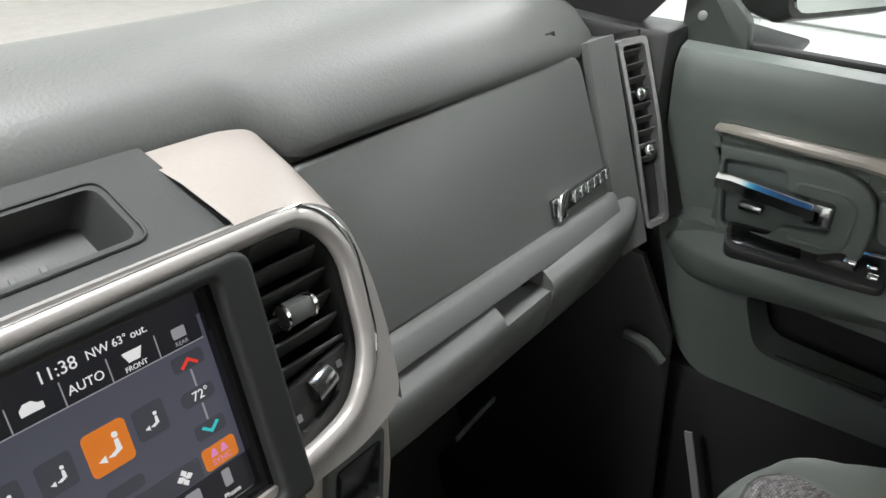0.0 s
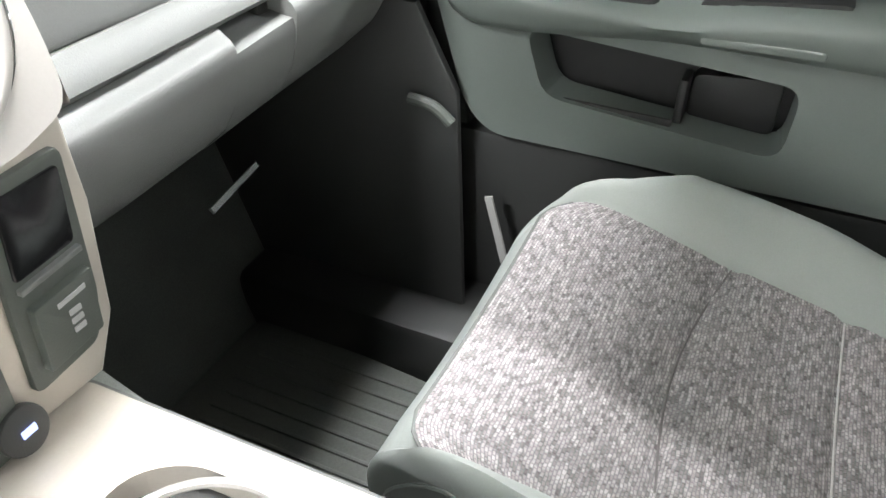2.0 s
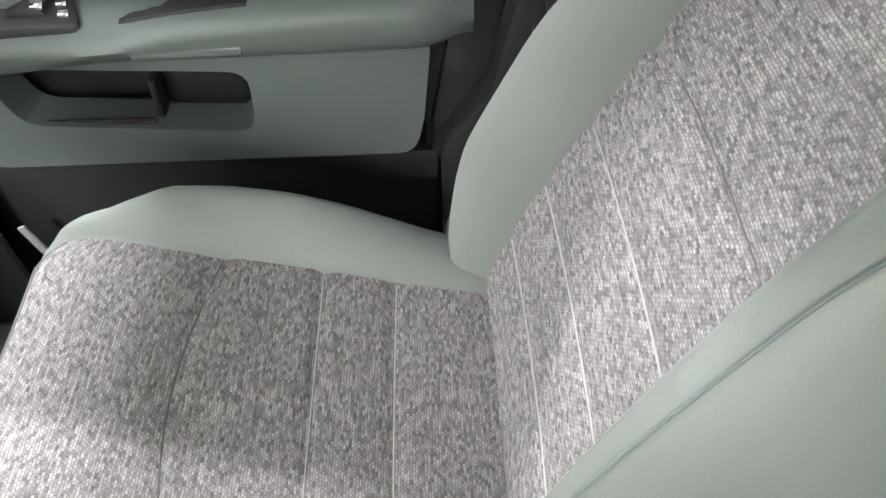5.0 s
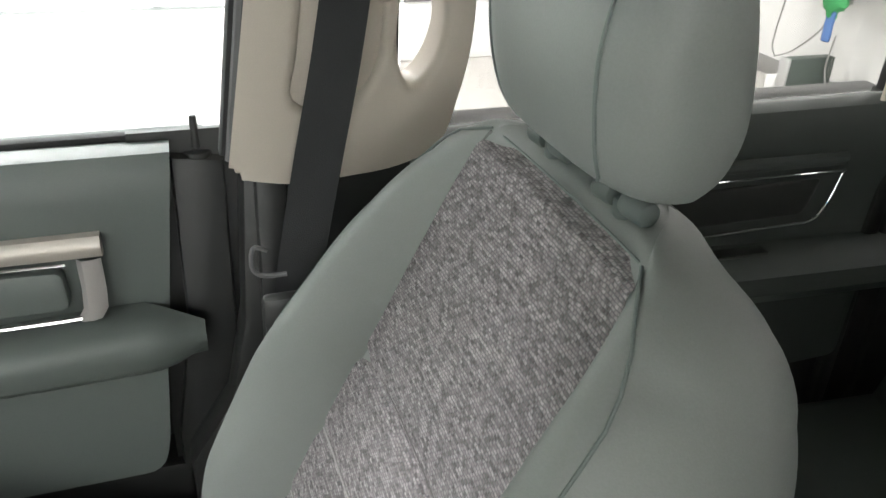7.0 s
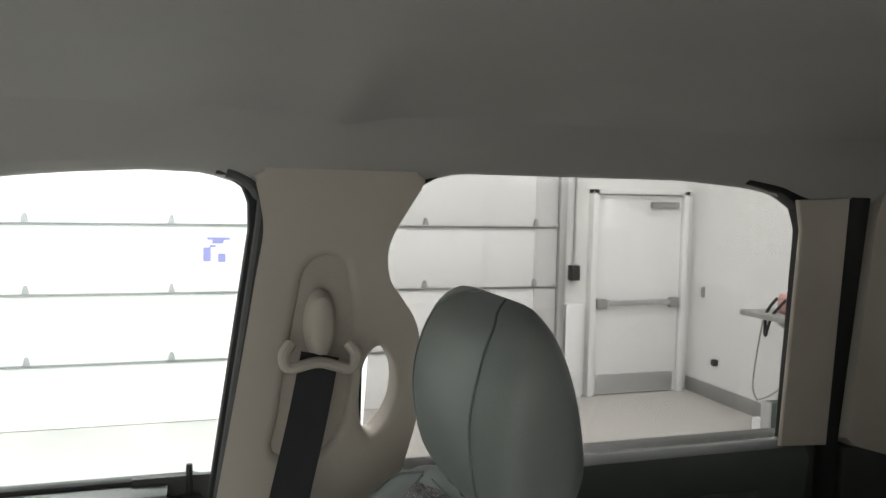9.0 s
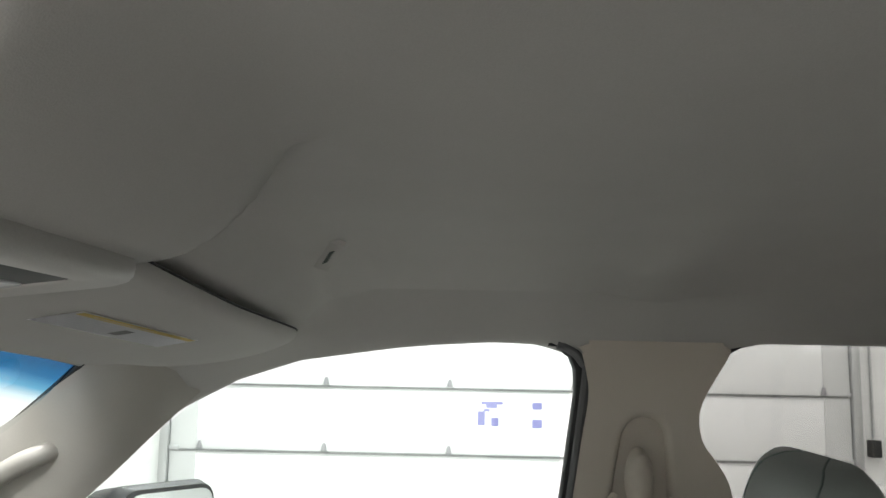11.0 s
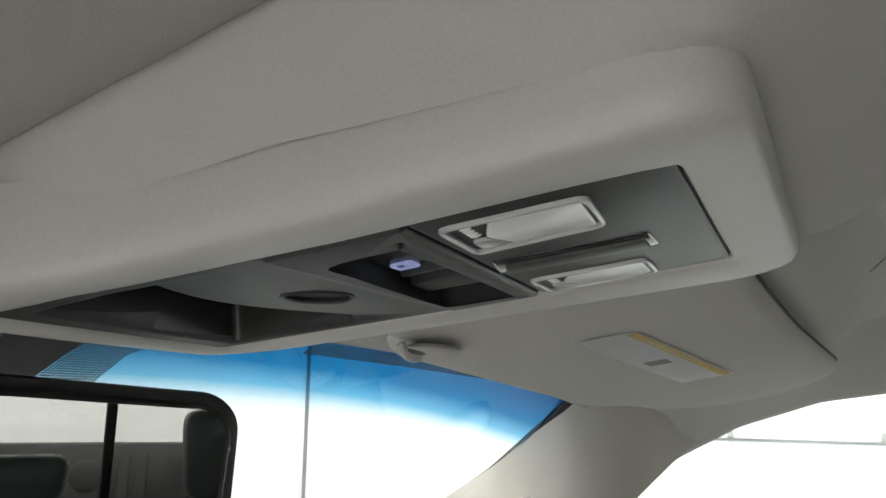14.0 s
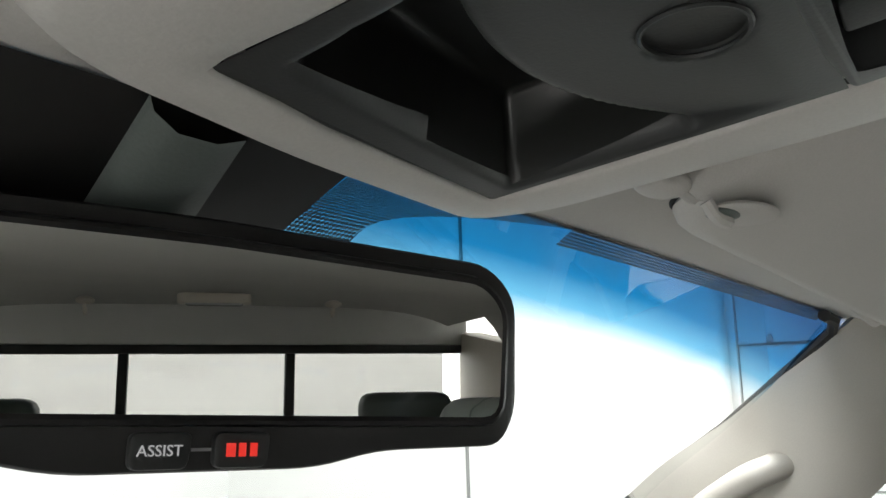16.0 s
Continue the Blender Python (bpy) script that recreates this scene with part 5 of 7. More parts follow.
def dashboard():
    d = empty("dashboard", 0, 0.85, 0.6)
    # soft upper pad
    prof = [(1.13, 0.868), (1.05, 0.896), (0.97, 0.914), (0.9, 0.92), (0.85, 0.914), (0.815, 0.897), (0.788, 0.872), (0.774, 0.85), (0.776, 0.842), (0.82, 0.838), (1.13, 0.83)]
    rings = []
    for k in range(125):
        x = -0.775 + 1.55 * k / 124
        e = max(0.0, (abs(x) - 0.6) / 0.175)
        c = blend([(0.2, 1.0), (0.235, 0.0)], abs(x))
        rings.append([(x, y + 0.03 * e * e + 0.03 * c * w, z - 0.022 * e * e + 0.008 * c * w) for (y, z), w in zip(prof, (0, 0, 0, 0, 0.03, 0.25, 0.75, 1, 1, 1, 0))])
    part("top_pad", loft(rings, True, True), DASHSOFT, d, angle=55)
    # carcass behind the doors and trim
    part("carcass", prism([(1.13, 0.84), (0.80, 0.845), (0.745, 0.70), (0.735, 0.66), (0.75, 0.56), (0.85, 0.45), (1.13, 0.4)], "x", -0.77, 0.77, 0.004), BLACK, d)
    # glove box lid and the ribbon below it
    lid = part("glove_box_lid", plate(rounded([(0.22, 0.030), (0.687, 0.021), (0.682, 0.12), (0.672, 0.202), (0.22, 0.194)], [0.01, 0.012, 0.1, 0.02, 0.01]), -0.03, -0.006, GLOVE, 0.004, 3), DASH, d)
    part("lower_ribbon", loft([[tuple(GLOVE @ Vector(p)) for p in ((x, 0.029, -0.012), (x, 0.028, 0.0), (x, 0.022, 0.004), (x, 0.0, 0.006), (x, -0.004, 0.0), (x, -0.004, -0.02))] for x in [0.22 + 0.0233 * k for k in range(21)]], True, True), DASH, lid)
    # emblem: plain bright shapes on a bar
    em = part("emblem", plate([(0.553, 0.038), (0.683, 0.047), (0.683, 0.062), (0.553, 0.060)], -0.006, -0.001, GLOVE, 0.001), CHROMEDARK, lid, "bright metal emblem bar")
    part("emblem_shape", plate([(0.556, 0.034), (0.572, 0.036), (0.584, 0.064), (0.566, 0.062)], -0.004, 0.003, GLOVE, 0.001), CHROME, em)
    for k in range(6):
        x = 0.595 + 0.0155 * k
        part("emblem_mark", plate([(x, 0.044 + 0.001 * k), (x + 0.009, 0.045 + 0.001 * k), (x + 0.011, 0.058 + 0.0007 * k), (x + 0.002, 0.057 + 0.0007 * k)], -0.002, 0.002, GLOVE, 0.0008), CHROME, em)
    part("airbag_mark", plate([(0.615, 0.218), (0.635, 0.219), (0.635, 0.231), (0.615, 0.230)], -0.001, 0.0015, Matrix.Translation((0, 0.012, 0)) @ GLOVE, 0.0004), BLACK, d)
    # shelf under the lid with a pull recess
    def shelf(x0, x1):
        rings = []
        for k in range(13):
            x = x0 + (x1 - x0) * k / 12
            e = max(0.0, (x - 0.66) / 0.11)
            z = 0.004 * e * e + 0.012 * max(0.0, (x - 0.3) / 0.4)
            f = 0.035 * e * e
            pr = [(0.74, 0.654), (0.715, 0.653), (0.698, 0.649), (0.688, 0.642), (0.683, 0.634), (0.685, 0.612), (0.692, 0.583), (0.707, 0.556), (0.735, 0.53), (0.78, 0.505), (0.86, 0.47), (0.86, 0.60)]
            rings.append([(x, y + f, zz + z) for y, zz in pr])
        return loft(rings, True, True)
    low = part("lower_panel", shelf(0.20, 0.409), DASH, d, angle=60)
    part("lower_panel", shelf(0.50, 0.775), DASH, d, angle=60)
    rings = []
    for k in range(5):
        x = 0.409 + 0.02275 * k
        pr = [(0.738, 0.636), (0.715, 0.631), (0.698, 0.628), (0.688, 0.627), (0.686, 0.62), (0.687, 0.606), (0.693, 0.58), (0.708, 0.553), (0.735, 0.528), (0.78, 0.504), (0.86, 0.47), (0.86, 0.60)]
        rings.append([(x, y, z + 0.004 + 0.004 * k / 4) for y, z in pr])
    part("pull_recess", loft(rings, True, True), DASH, low, "recessed finger pull")
    part("recess_stop", rbox(0.482, 0.50, 0.712, 0.735, 0.634, 0.656, 0.005), BLACK, low)
    part("knee_slot", strip([(0.404, 0.735, 0.466), (0.481, 0.736, 0.478)], 0.006, (0, -1, 0.6), 0.004), CHROMEDARK, low, "pale release tab")
    # end column and outer vent
    for s in (1, -1):
        rings = []
        for k in range(13):
            v = -0.06 + 0.27 * k / 12
            rings.append([tuple(GLOVE @ Vector((s * x, v, n))) for x, n in ((0.692, -0.04), (0.692, -0.014), (0.698, -0.007), (0.715, -0.006), (0.735, -0.003), (0.752, 0.0), (0.758, -0.004), (0.758, -0.04))])
        part("end_column", loft(rings, True, True), DASHSOFT, d)
        # the vent is turned towards the driver about its inner edge
        VENT = GLOVE @ Matrix.Translation((0.757 * s, 0, -0.002)) @ Matrix.Rotation(radians(-30 * s), 4, "Y")
        v = part("side_vent", placed(ring_plate(rounded([(0.0, -0.046), (s * 0.036, -0.042), (s * 0.046, 0.09), (s * 0.044, 0.2), (s * 0.001, 0.202), (s * 0.004, 0.09)], 0.008), rounded([(s * 0.005, -0.039), (s * 0.031, -0.036), (s * 0.0405, 0.09), (s * 0.0385, 0.192), (s * 0.0065, 0.193), (s * 0.009, 0.09)], 0.006), "z", 0.004, -0.02), VENT), SATIN, d, "silver framed side air vent")
        part("duct", plate([(s * 0.002, -0.044), (s * 0.036, -0.04), (s * 0.044, 0.09), (s * 0.042, 0.196), (s * 0.003, 0.198)], -0.03, -0.024, VENT, 0), BLACK, v)
        for k in range(9):
            w = 0.044 + 0.0172 * k
            part("slat", placed(rbox(*sorted((s * 0.006, s * 0.041)), -0.007, 0.007, -0.0012, 0.0012, 0.0008, 1, Matrix.Translation((0, w, -0.008)) @ Matrix.Rotation(radians(50), 4, "X")), VENT), DASH, v)
        for w in (0.13, 0.056):
            part("vent_knob", placed(ellipsoid((s * 0.024, w, 0.001), 0.008, 0.009, 0.007), VENT), CHROME, v)
        part("blank", plate([(s * 0.006, -0.038), (s * 0.031, -0.035), (s * 0.034, 0.034), (s * 0.008, 0.034)], -0.02, -0.008, VENT, 0.002), BLACK, v)
        part("outer_cheek", placed(prism([(0.79 * s, -0.05), (0.872 * s, -0.05), (0.872 * s, 0.208), (0.797 * s, 0.208), (0.799 * s, 0.09)], "z", -0.07, 0.012, 0.004), GLOVE), BLACK, d)
    tops = part("defrost_grille", rbox(0.70, 0.79, 0.85, 0.93, 0.895, 0.902, 0.004), DASH, d)
    for k in range(7):
        part("fin", rbox(0.705 + 0.012 * k, 0.71 + 0.012 * k, 0.845, 0.92, 0.90, 0.912, 0.001), DASH, tops)
    tagged(d, "dark grey moulded dashboard with glove box and side vents", "dashboard")
    return d


def centre_stack():
    c = empty("centre_stack", 0, 0.72, 0.42)
    # silver surround: upper bezel drawn in the leaning plane, lower cheek upright
    out = [(-0.258, 0.0), (-0.257, 0.11), (-0.243, 0.152), (-0.21, 0.177), (0.0, 0.178), (0.19, 0.177), (0.224, 0.169), (0.244, 0.148), (0.256, 0.10), (0.259, 0.04), (0.254, -0.016), (0.2, -0.03), (-0.2, -0.03)]
    inn = rounded([(-0.235, 0.0), (-0.24, 0.125), (-0.22, 0.168), (0.0, 0.170), (0.21, 0.170), (0.241, 0.13), (0.238, 0.04), (0.21, 0.0), (0.15, -0.012), (-0.15, -0.012)], 0.03)
    part("bezel", placed(ring_plate(rounded(out, 0.02), inn, "z", 0.018, -0.06, 0.01), STACK), SILVER, c, "satin silver bezel")
    loop = smooth_line([(*p, 0.019) for p in rounded([(-0.235, 0.0), (-0.24, 0.125), (-0.22, 0.168), (0.0, 0.170), (0.21, 0.170), (0.241, 0.13), (0.238, 0.04), (0.21, 0.0), (0.15, -0.012)], 0.03)], 2)
    part("bezel_roll", placed(tube([(p.x * 0.985, p.y * 0.985, 0.0155) for p in loop], 0.0082, 12), STACK), SILVER, c, "bright rolled inner edge of the bezel")
    part("chrome_line", placed(tube([(p.x * 1.025, p.y * 1.02, 0.0185) for p in loop], 0.0016, 8), STACK), CHROME, c)
    # outer band: rolls over the top as a cap and runs down the flank
    path = smooth_line([(0.146, 0.177, 0), (0.165, 0.177, 0), (0.19, 0.176, 0), (0.222, 0.168, 0), (0.243, 0.147, 0), (0.255, 0.10, 0), (0.258, 0.04, 0), (0.254, -0.016, 0)], 5)
    rings = []
    for p in path:
        k = blend([(0.11, 0.0), (0.172, 1.0)], p.y)
        front = STACK @ Vector((p.x, p.y, 0.018))
        edge = STACK @ Vector((p.x + 0.002 * (1 - k), p.y + 0.004 * k, 0.014))
        back = Vector((p.x + 0.02 - 0.03 * max(0.0, 0.19 - p.x) / 0.044, 0.838, 0.858 - 0.9 * (0.177 - p.y))) * k + (STACK @ Vector((p.x + 0.008, p.y, -0.06))) * (1 - k)
        rings.append([tuple(front), tuple(edge), tuple(edge.lerp(back, 0.5) + Vector((0, 0, 0.003 * k))), tuple(back)])
    part("cap", loft(rings), CAPTRIM, c, "pale champagne cap", angle=50)
    # sloping top with an open tray
    TOPM = Matrix(((1, 0, 0, 0), (0, 0.922, -0.387, 0.752), (0, 0.387, 0.922, 0.826), (0, 0, 0, 1)))
    tray = part("top_tray", placed(ring_plate([(-0.25, -0.006), (0.15, -0.006), (0.14, 0.095), (-0.25, 0.095)], rect(-0.2, 0.09, 0.02, 0.072, 0.01), "z", 0.0, -0.03, 0.1), TOPM), TRAYDARK, c)
    part("tray_rim", placed(tube([(x, y, 0.0005) for x, y in rect(-0.206, 0.096, 0.015, 0.077, 0.012)], 0.0016, 6, True), TOPM), TRAYDARK, tray)
    part("tray_floor", plate(rect(-0.22, 0.1, 0.01, 0.08), -0.034, -0.028, TOPM, 0), BLACK, tray)
    for x in (-0.02, 0.0, 0.02, 0.04):
        part("raised_mark", plate([(x - 0.006, 0.026), (x - 0.002, 0.026), (x + 0.002, 0.046), (x - 0.002, 0.046)], -0.029, -0.026, TOPM, 0.0006), DASH, tray)
    # screen housing
    hs = part("screen_housing", placed(holed_plate(rounded([(-0.146, -0.03), (0.144, -0.03), (0.147, 0.154), (0.138, 0.163), (-0.146, 0.163)], 0.008), [rect(-0.116, 0.116, -0.018, 0.1485, 0.006)], "z", -0.02, 0.026, 0.006, 4), STACK), TRAYDARK, c, angle=50)
    part("inner_frame", placed(ring_plate(rect(-0.1185, 0.1185, -0.0205, 0.15, 0.005), rect(-0.106, 0.107, -0.006, 0.147, 0.004), "z", 0.014, 0.004, 0.0), STACK), GLOSSBLACK, hs)
    scr = part("screen", plate(rect(-0.107, 0.108, -0.007, 0.148, 0.002), 0.003, 0.0055, STACK, 0), SCREEN, hs, "lit touch screen")

    def show(name, poly, mtl, lift=0.0006):
        return part(name, plate(poly, 0.0055, 0.0055 + lift, STACK, 0), mtl, scr)

    def say(text, x, v, size, mtl):
        return lettering("caption", text, size, STACK @ Matrix.Translation((x, v, 0.0066)), mtl, scr)

    show("status_bar", rect(-0.106, 0.107, 0.1285, 0.147, 0.001), SCREENDARK)
    say("11:38", 0.008, 0.1355, 0.0115, UIWHITE)
    say("NW", 0.034, 0.1355, 0.0085, UIWHITE)
    say("63° out.", 0.056, 0.1355, 0.0075, UIWHITE)
    show("key_strip", rect(-0.106, 0.104, 0.1125, 0.1285, 0.002), SCREENDARK)
    for x in (-0.058, -0.026, 0.0065, 0.037, 0.071):
        show("divider", rect(x - 0.0004, x + 0.0004, 0.1125, 0.1285, 0.0001), UIGREY, 0.001)
    show("divider", rect(-0.106, 0.104, 0.1118, 0.1124, 0.0001), UIGREY, 0.001)
    say("AUTO", 0.0215, 0.1205, 0.0085, UIWHITE)
    say("FRONT", 0.054, 0.1155, 0.0048, UIWHITE)
    say("REAR", 0.088, 0.1155, 0.0042, UIGREY)
    show("defrost_icon", [(0.047, 0.1265), (0.061, 0.1265), (0.058, 0.1195), (0.050, 0.1195)], UIWHITE, 0.0012)
    show("defrost_icon", rect(0.083, 0.093, 0.119, 0.1265, 0.001), UIGREY, 0.0012)
    show("car_icon", [(-0.019, 0.119), (-0.005, 0.119), (-0.005, 0.123), (-0.008, 0.1235), (-0.011, 0.126), (-0.016, 0.126), (-0.019, 0.123)], UIWHITE, 0.0012)
    show("temperature_key", rect(0.076, 0.1, 0.0965, 0.1075, 0.003), UIDARK)
    show("temperature_key", rect(0.074, 0.1, 0.071, 0.082, 0.005), UIDARK)
    show("temperature_key", rect(0.076, 0.1, 0.0455, 0.0565, 0.003), UIDARK)
    show("arrow_up", [(0.081, 0.099), (0.088, 0.1045), (0.095, 0.099), (0.0935, 0.0975), (0.088, 0.102), (0.0825, 0.0975)], UIRED, 0.0014)
    show("arrow_down", [(0.081, 0.053), (0.0825, 0.0545), (0.088, 0.05), (0.0935, 0.0545), (0.095, 0.053), (0.088, 0.0475)], UITEAL, 0.0014)
    show("stem", rect(0.0875, 0.0885, 0.083, 0.0955, 0.0002), UIGREY, 0.001)
    show("stem", rect(0.0875, 0.0885, 0.0575, 0.07, 0.0002), UIGREY, 0.001)
    say("72°", 0.0885, 0.0765, 0.0095, UIWHITE)

    def person_icon(x, v, k, mtl):
        show("airflow_icon", [(x + 0.001 * k, v - 0.005 * k), (x + 0.006 * k, v - 0.003 * k), (x + 0.0055 * k, v + 0.003 * k), (x + 0.0035 * k, v + 0.003 * k), (x + 0.003 * k, v - 0.002 * k), (x - 0.002 * k, v - 0.004 * k)], mtl, 0.0016)
        show("airflow_icon", rounded([(x + 0.003 * k, v + 0.004 * k), (x + 0.006 * k, v + 0.004 * k), (x + 0.006 * k, v + 0.007 * k), (x + 0.003 * k, v + 0.007 * k)], 0.0012 * k), mtl, 0.0016)
        show("airflow_icon", [(x - 0.007 * k, v - 0.004 * k), (x - 0.003 * k, v - 0.002 * k), (x - 0.003 * k, v - 0.006 * k)], mtl, 0.0016)

    show("mode_key", rect(0.0055, 0.0345, 0.0615, 0.0905, 0.004), UIORANGE, 0.001)
    person_icon(0.02, 0.0755, 1.25, UIWHITE)
    for x, v in ((0.0505, 0.078), (-0.013, 0.0775), (-0.044, 0.0775)):
        show("mode_key", rect(x - 0.011, x + 0.011, v - 0.011, v + 0.011, 0.003), UIDARK, 0.001)
        person_icon(x, v - 0.001, 0.8, UIWHITE)
    show("sync_key", rect(0.075, 0.102, 0.0225, 0.0385, 0.003), UIORANGE, 0.001)
    say("SYNC", 0.0885, 0.0265, 0.0062, UIPINK)
    for x in (0.084, 0.092):
        show("seat_icon", [(x - 0.003, 0.031), (x + 0.003, 0.031), (x + 0.001, 0.0365), (x - 0.001, 0.0365)], UIPINK, 0.0016)
    show("fan_bar", rect(-0.04, 0.072, 0.0215, 0.0375, 0.002), UIDARK, 0.0008)
    for a in range(4):
        q = Matrix.Rotation(a * math.pi / 2 + 0.4, 2)
        show("fan_icon", [tuple(Vector((0.0585, 0.0295)) + q @ Vector(p)) for p in ((0.0006, 0.0), (0.0035, 0.0022), (0.0022, 0.0056), (-0.0008, 0.004))], UIWHITE, 0.0016)
    show("fan_key", rounded([(0.008, 0.041), (0.034, 0.041), (0.034, 0.05), (0.008, 0.05)], 0.004), UIDARK, 0.0008)
    show("menu_bar", rect(-0.106, 0.107, -0.006, 0.0205, 0.001), SCREENDARK, 0.0007)
    show("phone_icon", rect(0.084, 0.0905, 0.0055, 0.018, 0.0012), UIGREY, 0.0014)
    say("Phone", 0.0875, -0.0008, 0.0055, UIWHITE)
    show("off_icon", rect(0.054, 0.0655, 0.0055, 0.0175, 0.0015), UIGREY, 0.0014)
    say("Off", 0.06, -0.0008, 0.0055, UIWHITE)
    show("controls_icon", rounded([(0.022, 0.003), (0.037, 0.003), (0.037, 0.018), (0.022, 0.018)], 0.007), UIORANGE, 0.0014)
    show("caption_bar", rect(0.02, 0.039, -0.0025, 0.0008, 0.0005), UIWHITE, 0.0014)
    # air vents either side of the screen
    for s in (1, -1):
        sx = lambda pts: [(s * x, v) for x, v in pts]  # noqa: E731
        v = part("air_vent", placed(ring_plate(sx([(0.146, -0.01), (0.205, 0.0), (0.238, 0.04), (0.241, 0.128), (0.21, 0.17), (0.146, 0.166)]), sx(rounded([(0.155, 0.002), (0.2, 0.015), (0.225, 0.045), (0.227, 0.125), (0.212, 0.158), (0.155, 0.157)], 0.012)), "z", 0.008, -0.03, 0.0), STACK), BLACK, c)
        part("duct", plate(sx([(0.148, 0.0), (0.232, 0.03), (0.235, 0.14), (0.21, 0.165), (0.148, 0.16)]), -0.045, -0.04, STACK, 0), BLACK, v)
        for k in range(6):
            w = 0.048 + 0.0195 * k
            part("slat", placed(rbox(*sorted((s * 0.152, s * 0.2285)), -0.013, 0.013, -0.0014, 0.0014, 0.001, 1, Matrix.Translation((0, w, -0.010)) @ Matrix.Rotation(radians(48), 4, "X")), STACK), DASH, v)
        knob = part("vent_knob", placed(rbox(-0.013, 0.013, -0.0085, 0.0085, -0.008, 0.010, 0.004, 2, Matrix.Translation((s * 0.184, 0.096, 0.004))), STACK), DASH, v)
        for x in (-0.0135, 0.0135):
            part("chrome_end", placed(tube([(s * 0.184 + x, 0.096 + 0.010 * math.cos(a * math.tau / 14), 0.005 + 0.0095 * math.sin(a * math.tau / 14)) for a in range(14)], 0.0016, 6, True), STACK), CHROME, knob)
        part("wheel_plate", plate(sx(rounded([(0.153, 0.0), (0.2, 0.012), (0.226, 0.042), (0.226, 0.05), (0.153, 0.038)], 0.004)), -0.012, 0.002, STACK, 0.001), BLACK, v)
        part("thumb_wheel", placed(cyl((s * 0.178, 0.028, 0.0), (s * 1.0, 0.28, 0), 0.012, 0.024, 20, 0.002), STACK), CHROMEDARK, v)
        part("shut_mark", plate(sx(rect(0.158, 0.1635, 0.012, 0.018, 0.001)), 0.002, 0.0026, STACK, 0), UIGREYDULL, v)
        part("open_mark", plate(sx(rect(0.209, 0.2145, 0.034, 0.040, 0.001)), 0.002, 0.0026, STACK, 0), UIGREYDULL, v)
    # lower, upright part
    for s in (1, -1):
        part("lower_cheek", prism([(s * x, z) for x, z in ((0.15, 0.415), (0.232, 0.412), (0.256, 0.46), (0.263, 0.56), (0.256, 0.655), (0.15, 0.65))], "y", 0.70, 0.78, 0.006, 3), BRONZE, c, "champagne lower trim")
    part("lower_panel", prism([(-0.152, 0.415), (0.152, 0.415), (0.152, 0.652), (-0.152, 0.652)], "y", 0.692, 0.78, 0.006), DASHDARK, c)
    for s in (1, -1):
        pk = part("switch_pod", prism(rounded([(s * 0.168, 0.445), (s * 0.232, 0.45), (s * 0.243, 0.49), (s * 0.246, 0.617), (s * 0.175, 0.614)], 0.01), "y", 0.694, 0.72, 0.003), DASHDARK, c)
        part("phone_slot", prism(rounded([(s * 0.18, 0.542), (s * 0.234, 0.545), (s * 0.238, 0.606), (s * 0.185, 0.605)], 0.005), "y", 0.6925, 0.70, 0.0005), GLOSSBLACK, pk, "black empty slot")
        part("slot_lip", prism([(s * 0.18, 0.532), (s * 0.236, 0.536), (s * 0.236, 0.541), (s * 0.18, 0.537)], "y", 0.689, 0.70, 0.001), DASH, pk)
        b = part("traction_button", prism(rounded([(s * 0.18, 0.462), (s * 0.233, 0.466), (s * 0.236, 0.522), (s * 0.182, 0.519)], 0.003), "y", 0.686, 0.70, 0.002), DASHDARK, pk)
        part("icon", prism([(s * 0.2, 0.508), (s * 0.226, 0.51), (s * 0.226, 0.514), (s * 0.2, 0.512)], "y", 0.6852, 0.687, 0), UIGREYDULL, b)
        for k in range(3):
            part("icon", prism(rect(s * 0.207, s * 0.218, 0.496 - 0.008 * k, 0.501 - 0.008 * k, 0.001), "y", 0.6852, 0.687, 0), UIGREYDULL, b)
    # start button and the dial below
    sb = part("start_button", cyl((0.094, 0.694, 0.585), (0, -1, 0.12), 0.026, 0.014, 36, 0.003), SILVER, c, "round start button with blue glow")
    part("ring", tube([(0.094 + 0.0245 * math.cos(a * math.tau / 36), 0.686, 0.587 + 0.0245 * math.sin(a * math.tau / 36)) for a in range(36)], 0.0035, 8, True), UIBLUE, sb)
    part("cap", cyl((0.094, 0.681, 0.587), (0, -1, 0.12), 0.0165, 0.004, 32, 0.001), NAVY, sb)
    for k, w in ((-1, 0.016), (0, 0.02), (1, 0.014)):
        part("mark", rbox(0.094 - w / 2, 0.094 + w / 2, 0.6763, 0.6768, 0.586 - k * 0.008 - 0.002, 0.586 - k * 0.008 + 0.002, 0), UIBLUE, sb)
    kb = part("volume_knob", cyl((0.086, 0.694, 0.528), (0, -1, 0.12), 0.022, 0.02, 36, 0.003), BLACK, c)
    part("knob_ring", tube([(0.086 + 0.022 * math.cos(a * math.tau / 36), 0.676, 0.53 + 0.022 * math.sin(a * math.tau / 36)) for a in range(36)], 0.002, 8, True), CHROME, kb)
    part("mark", rbox(0.078, 0.094, 0.6735, 0.675, 0.526, 0.532, 0), UIBLUE, kb)
    hk = part("heater_button", cyl((0.145, 0.694, 0.435), (0, -1, 0.2), 0.02, 0.01, 28, 0.003), BLACK, c)
    part("mark", rbox(0.14, 0.152, 0.682, 0.684, 0.434, 0.44, 0), UIBLUE, hk)
    pull(c, (-0.165, 0.318, 0.99), 0.915)
    for ob in c.children_recursive:
        ob.data.transform(Matrix.Translation((-0.003, 0.005, 0.0045)))
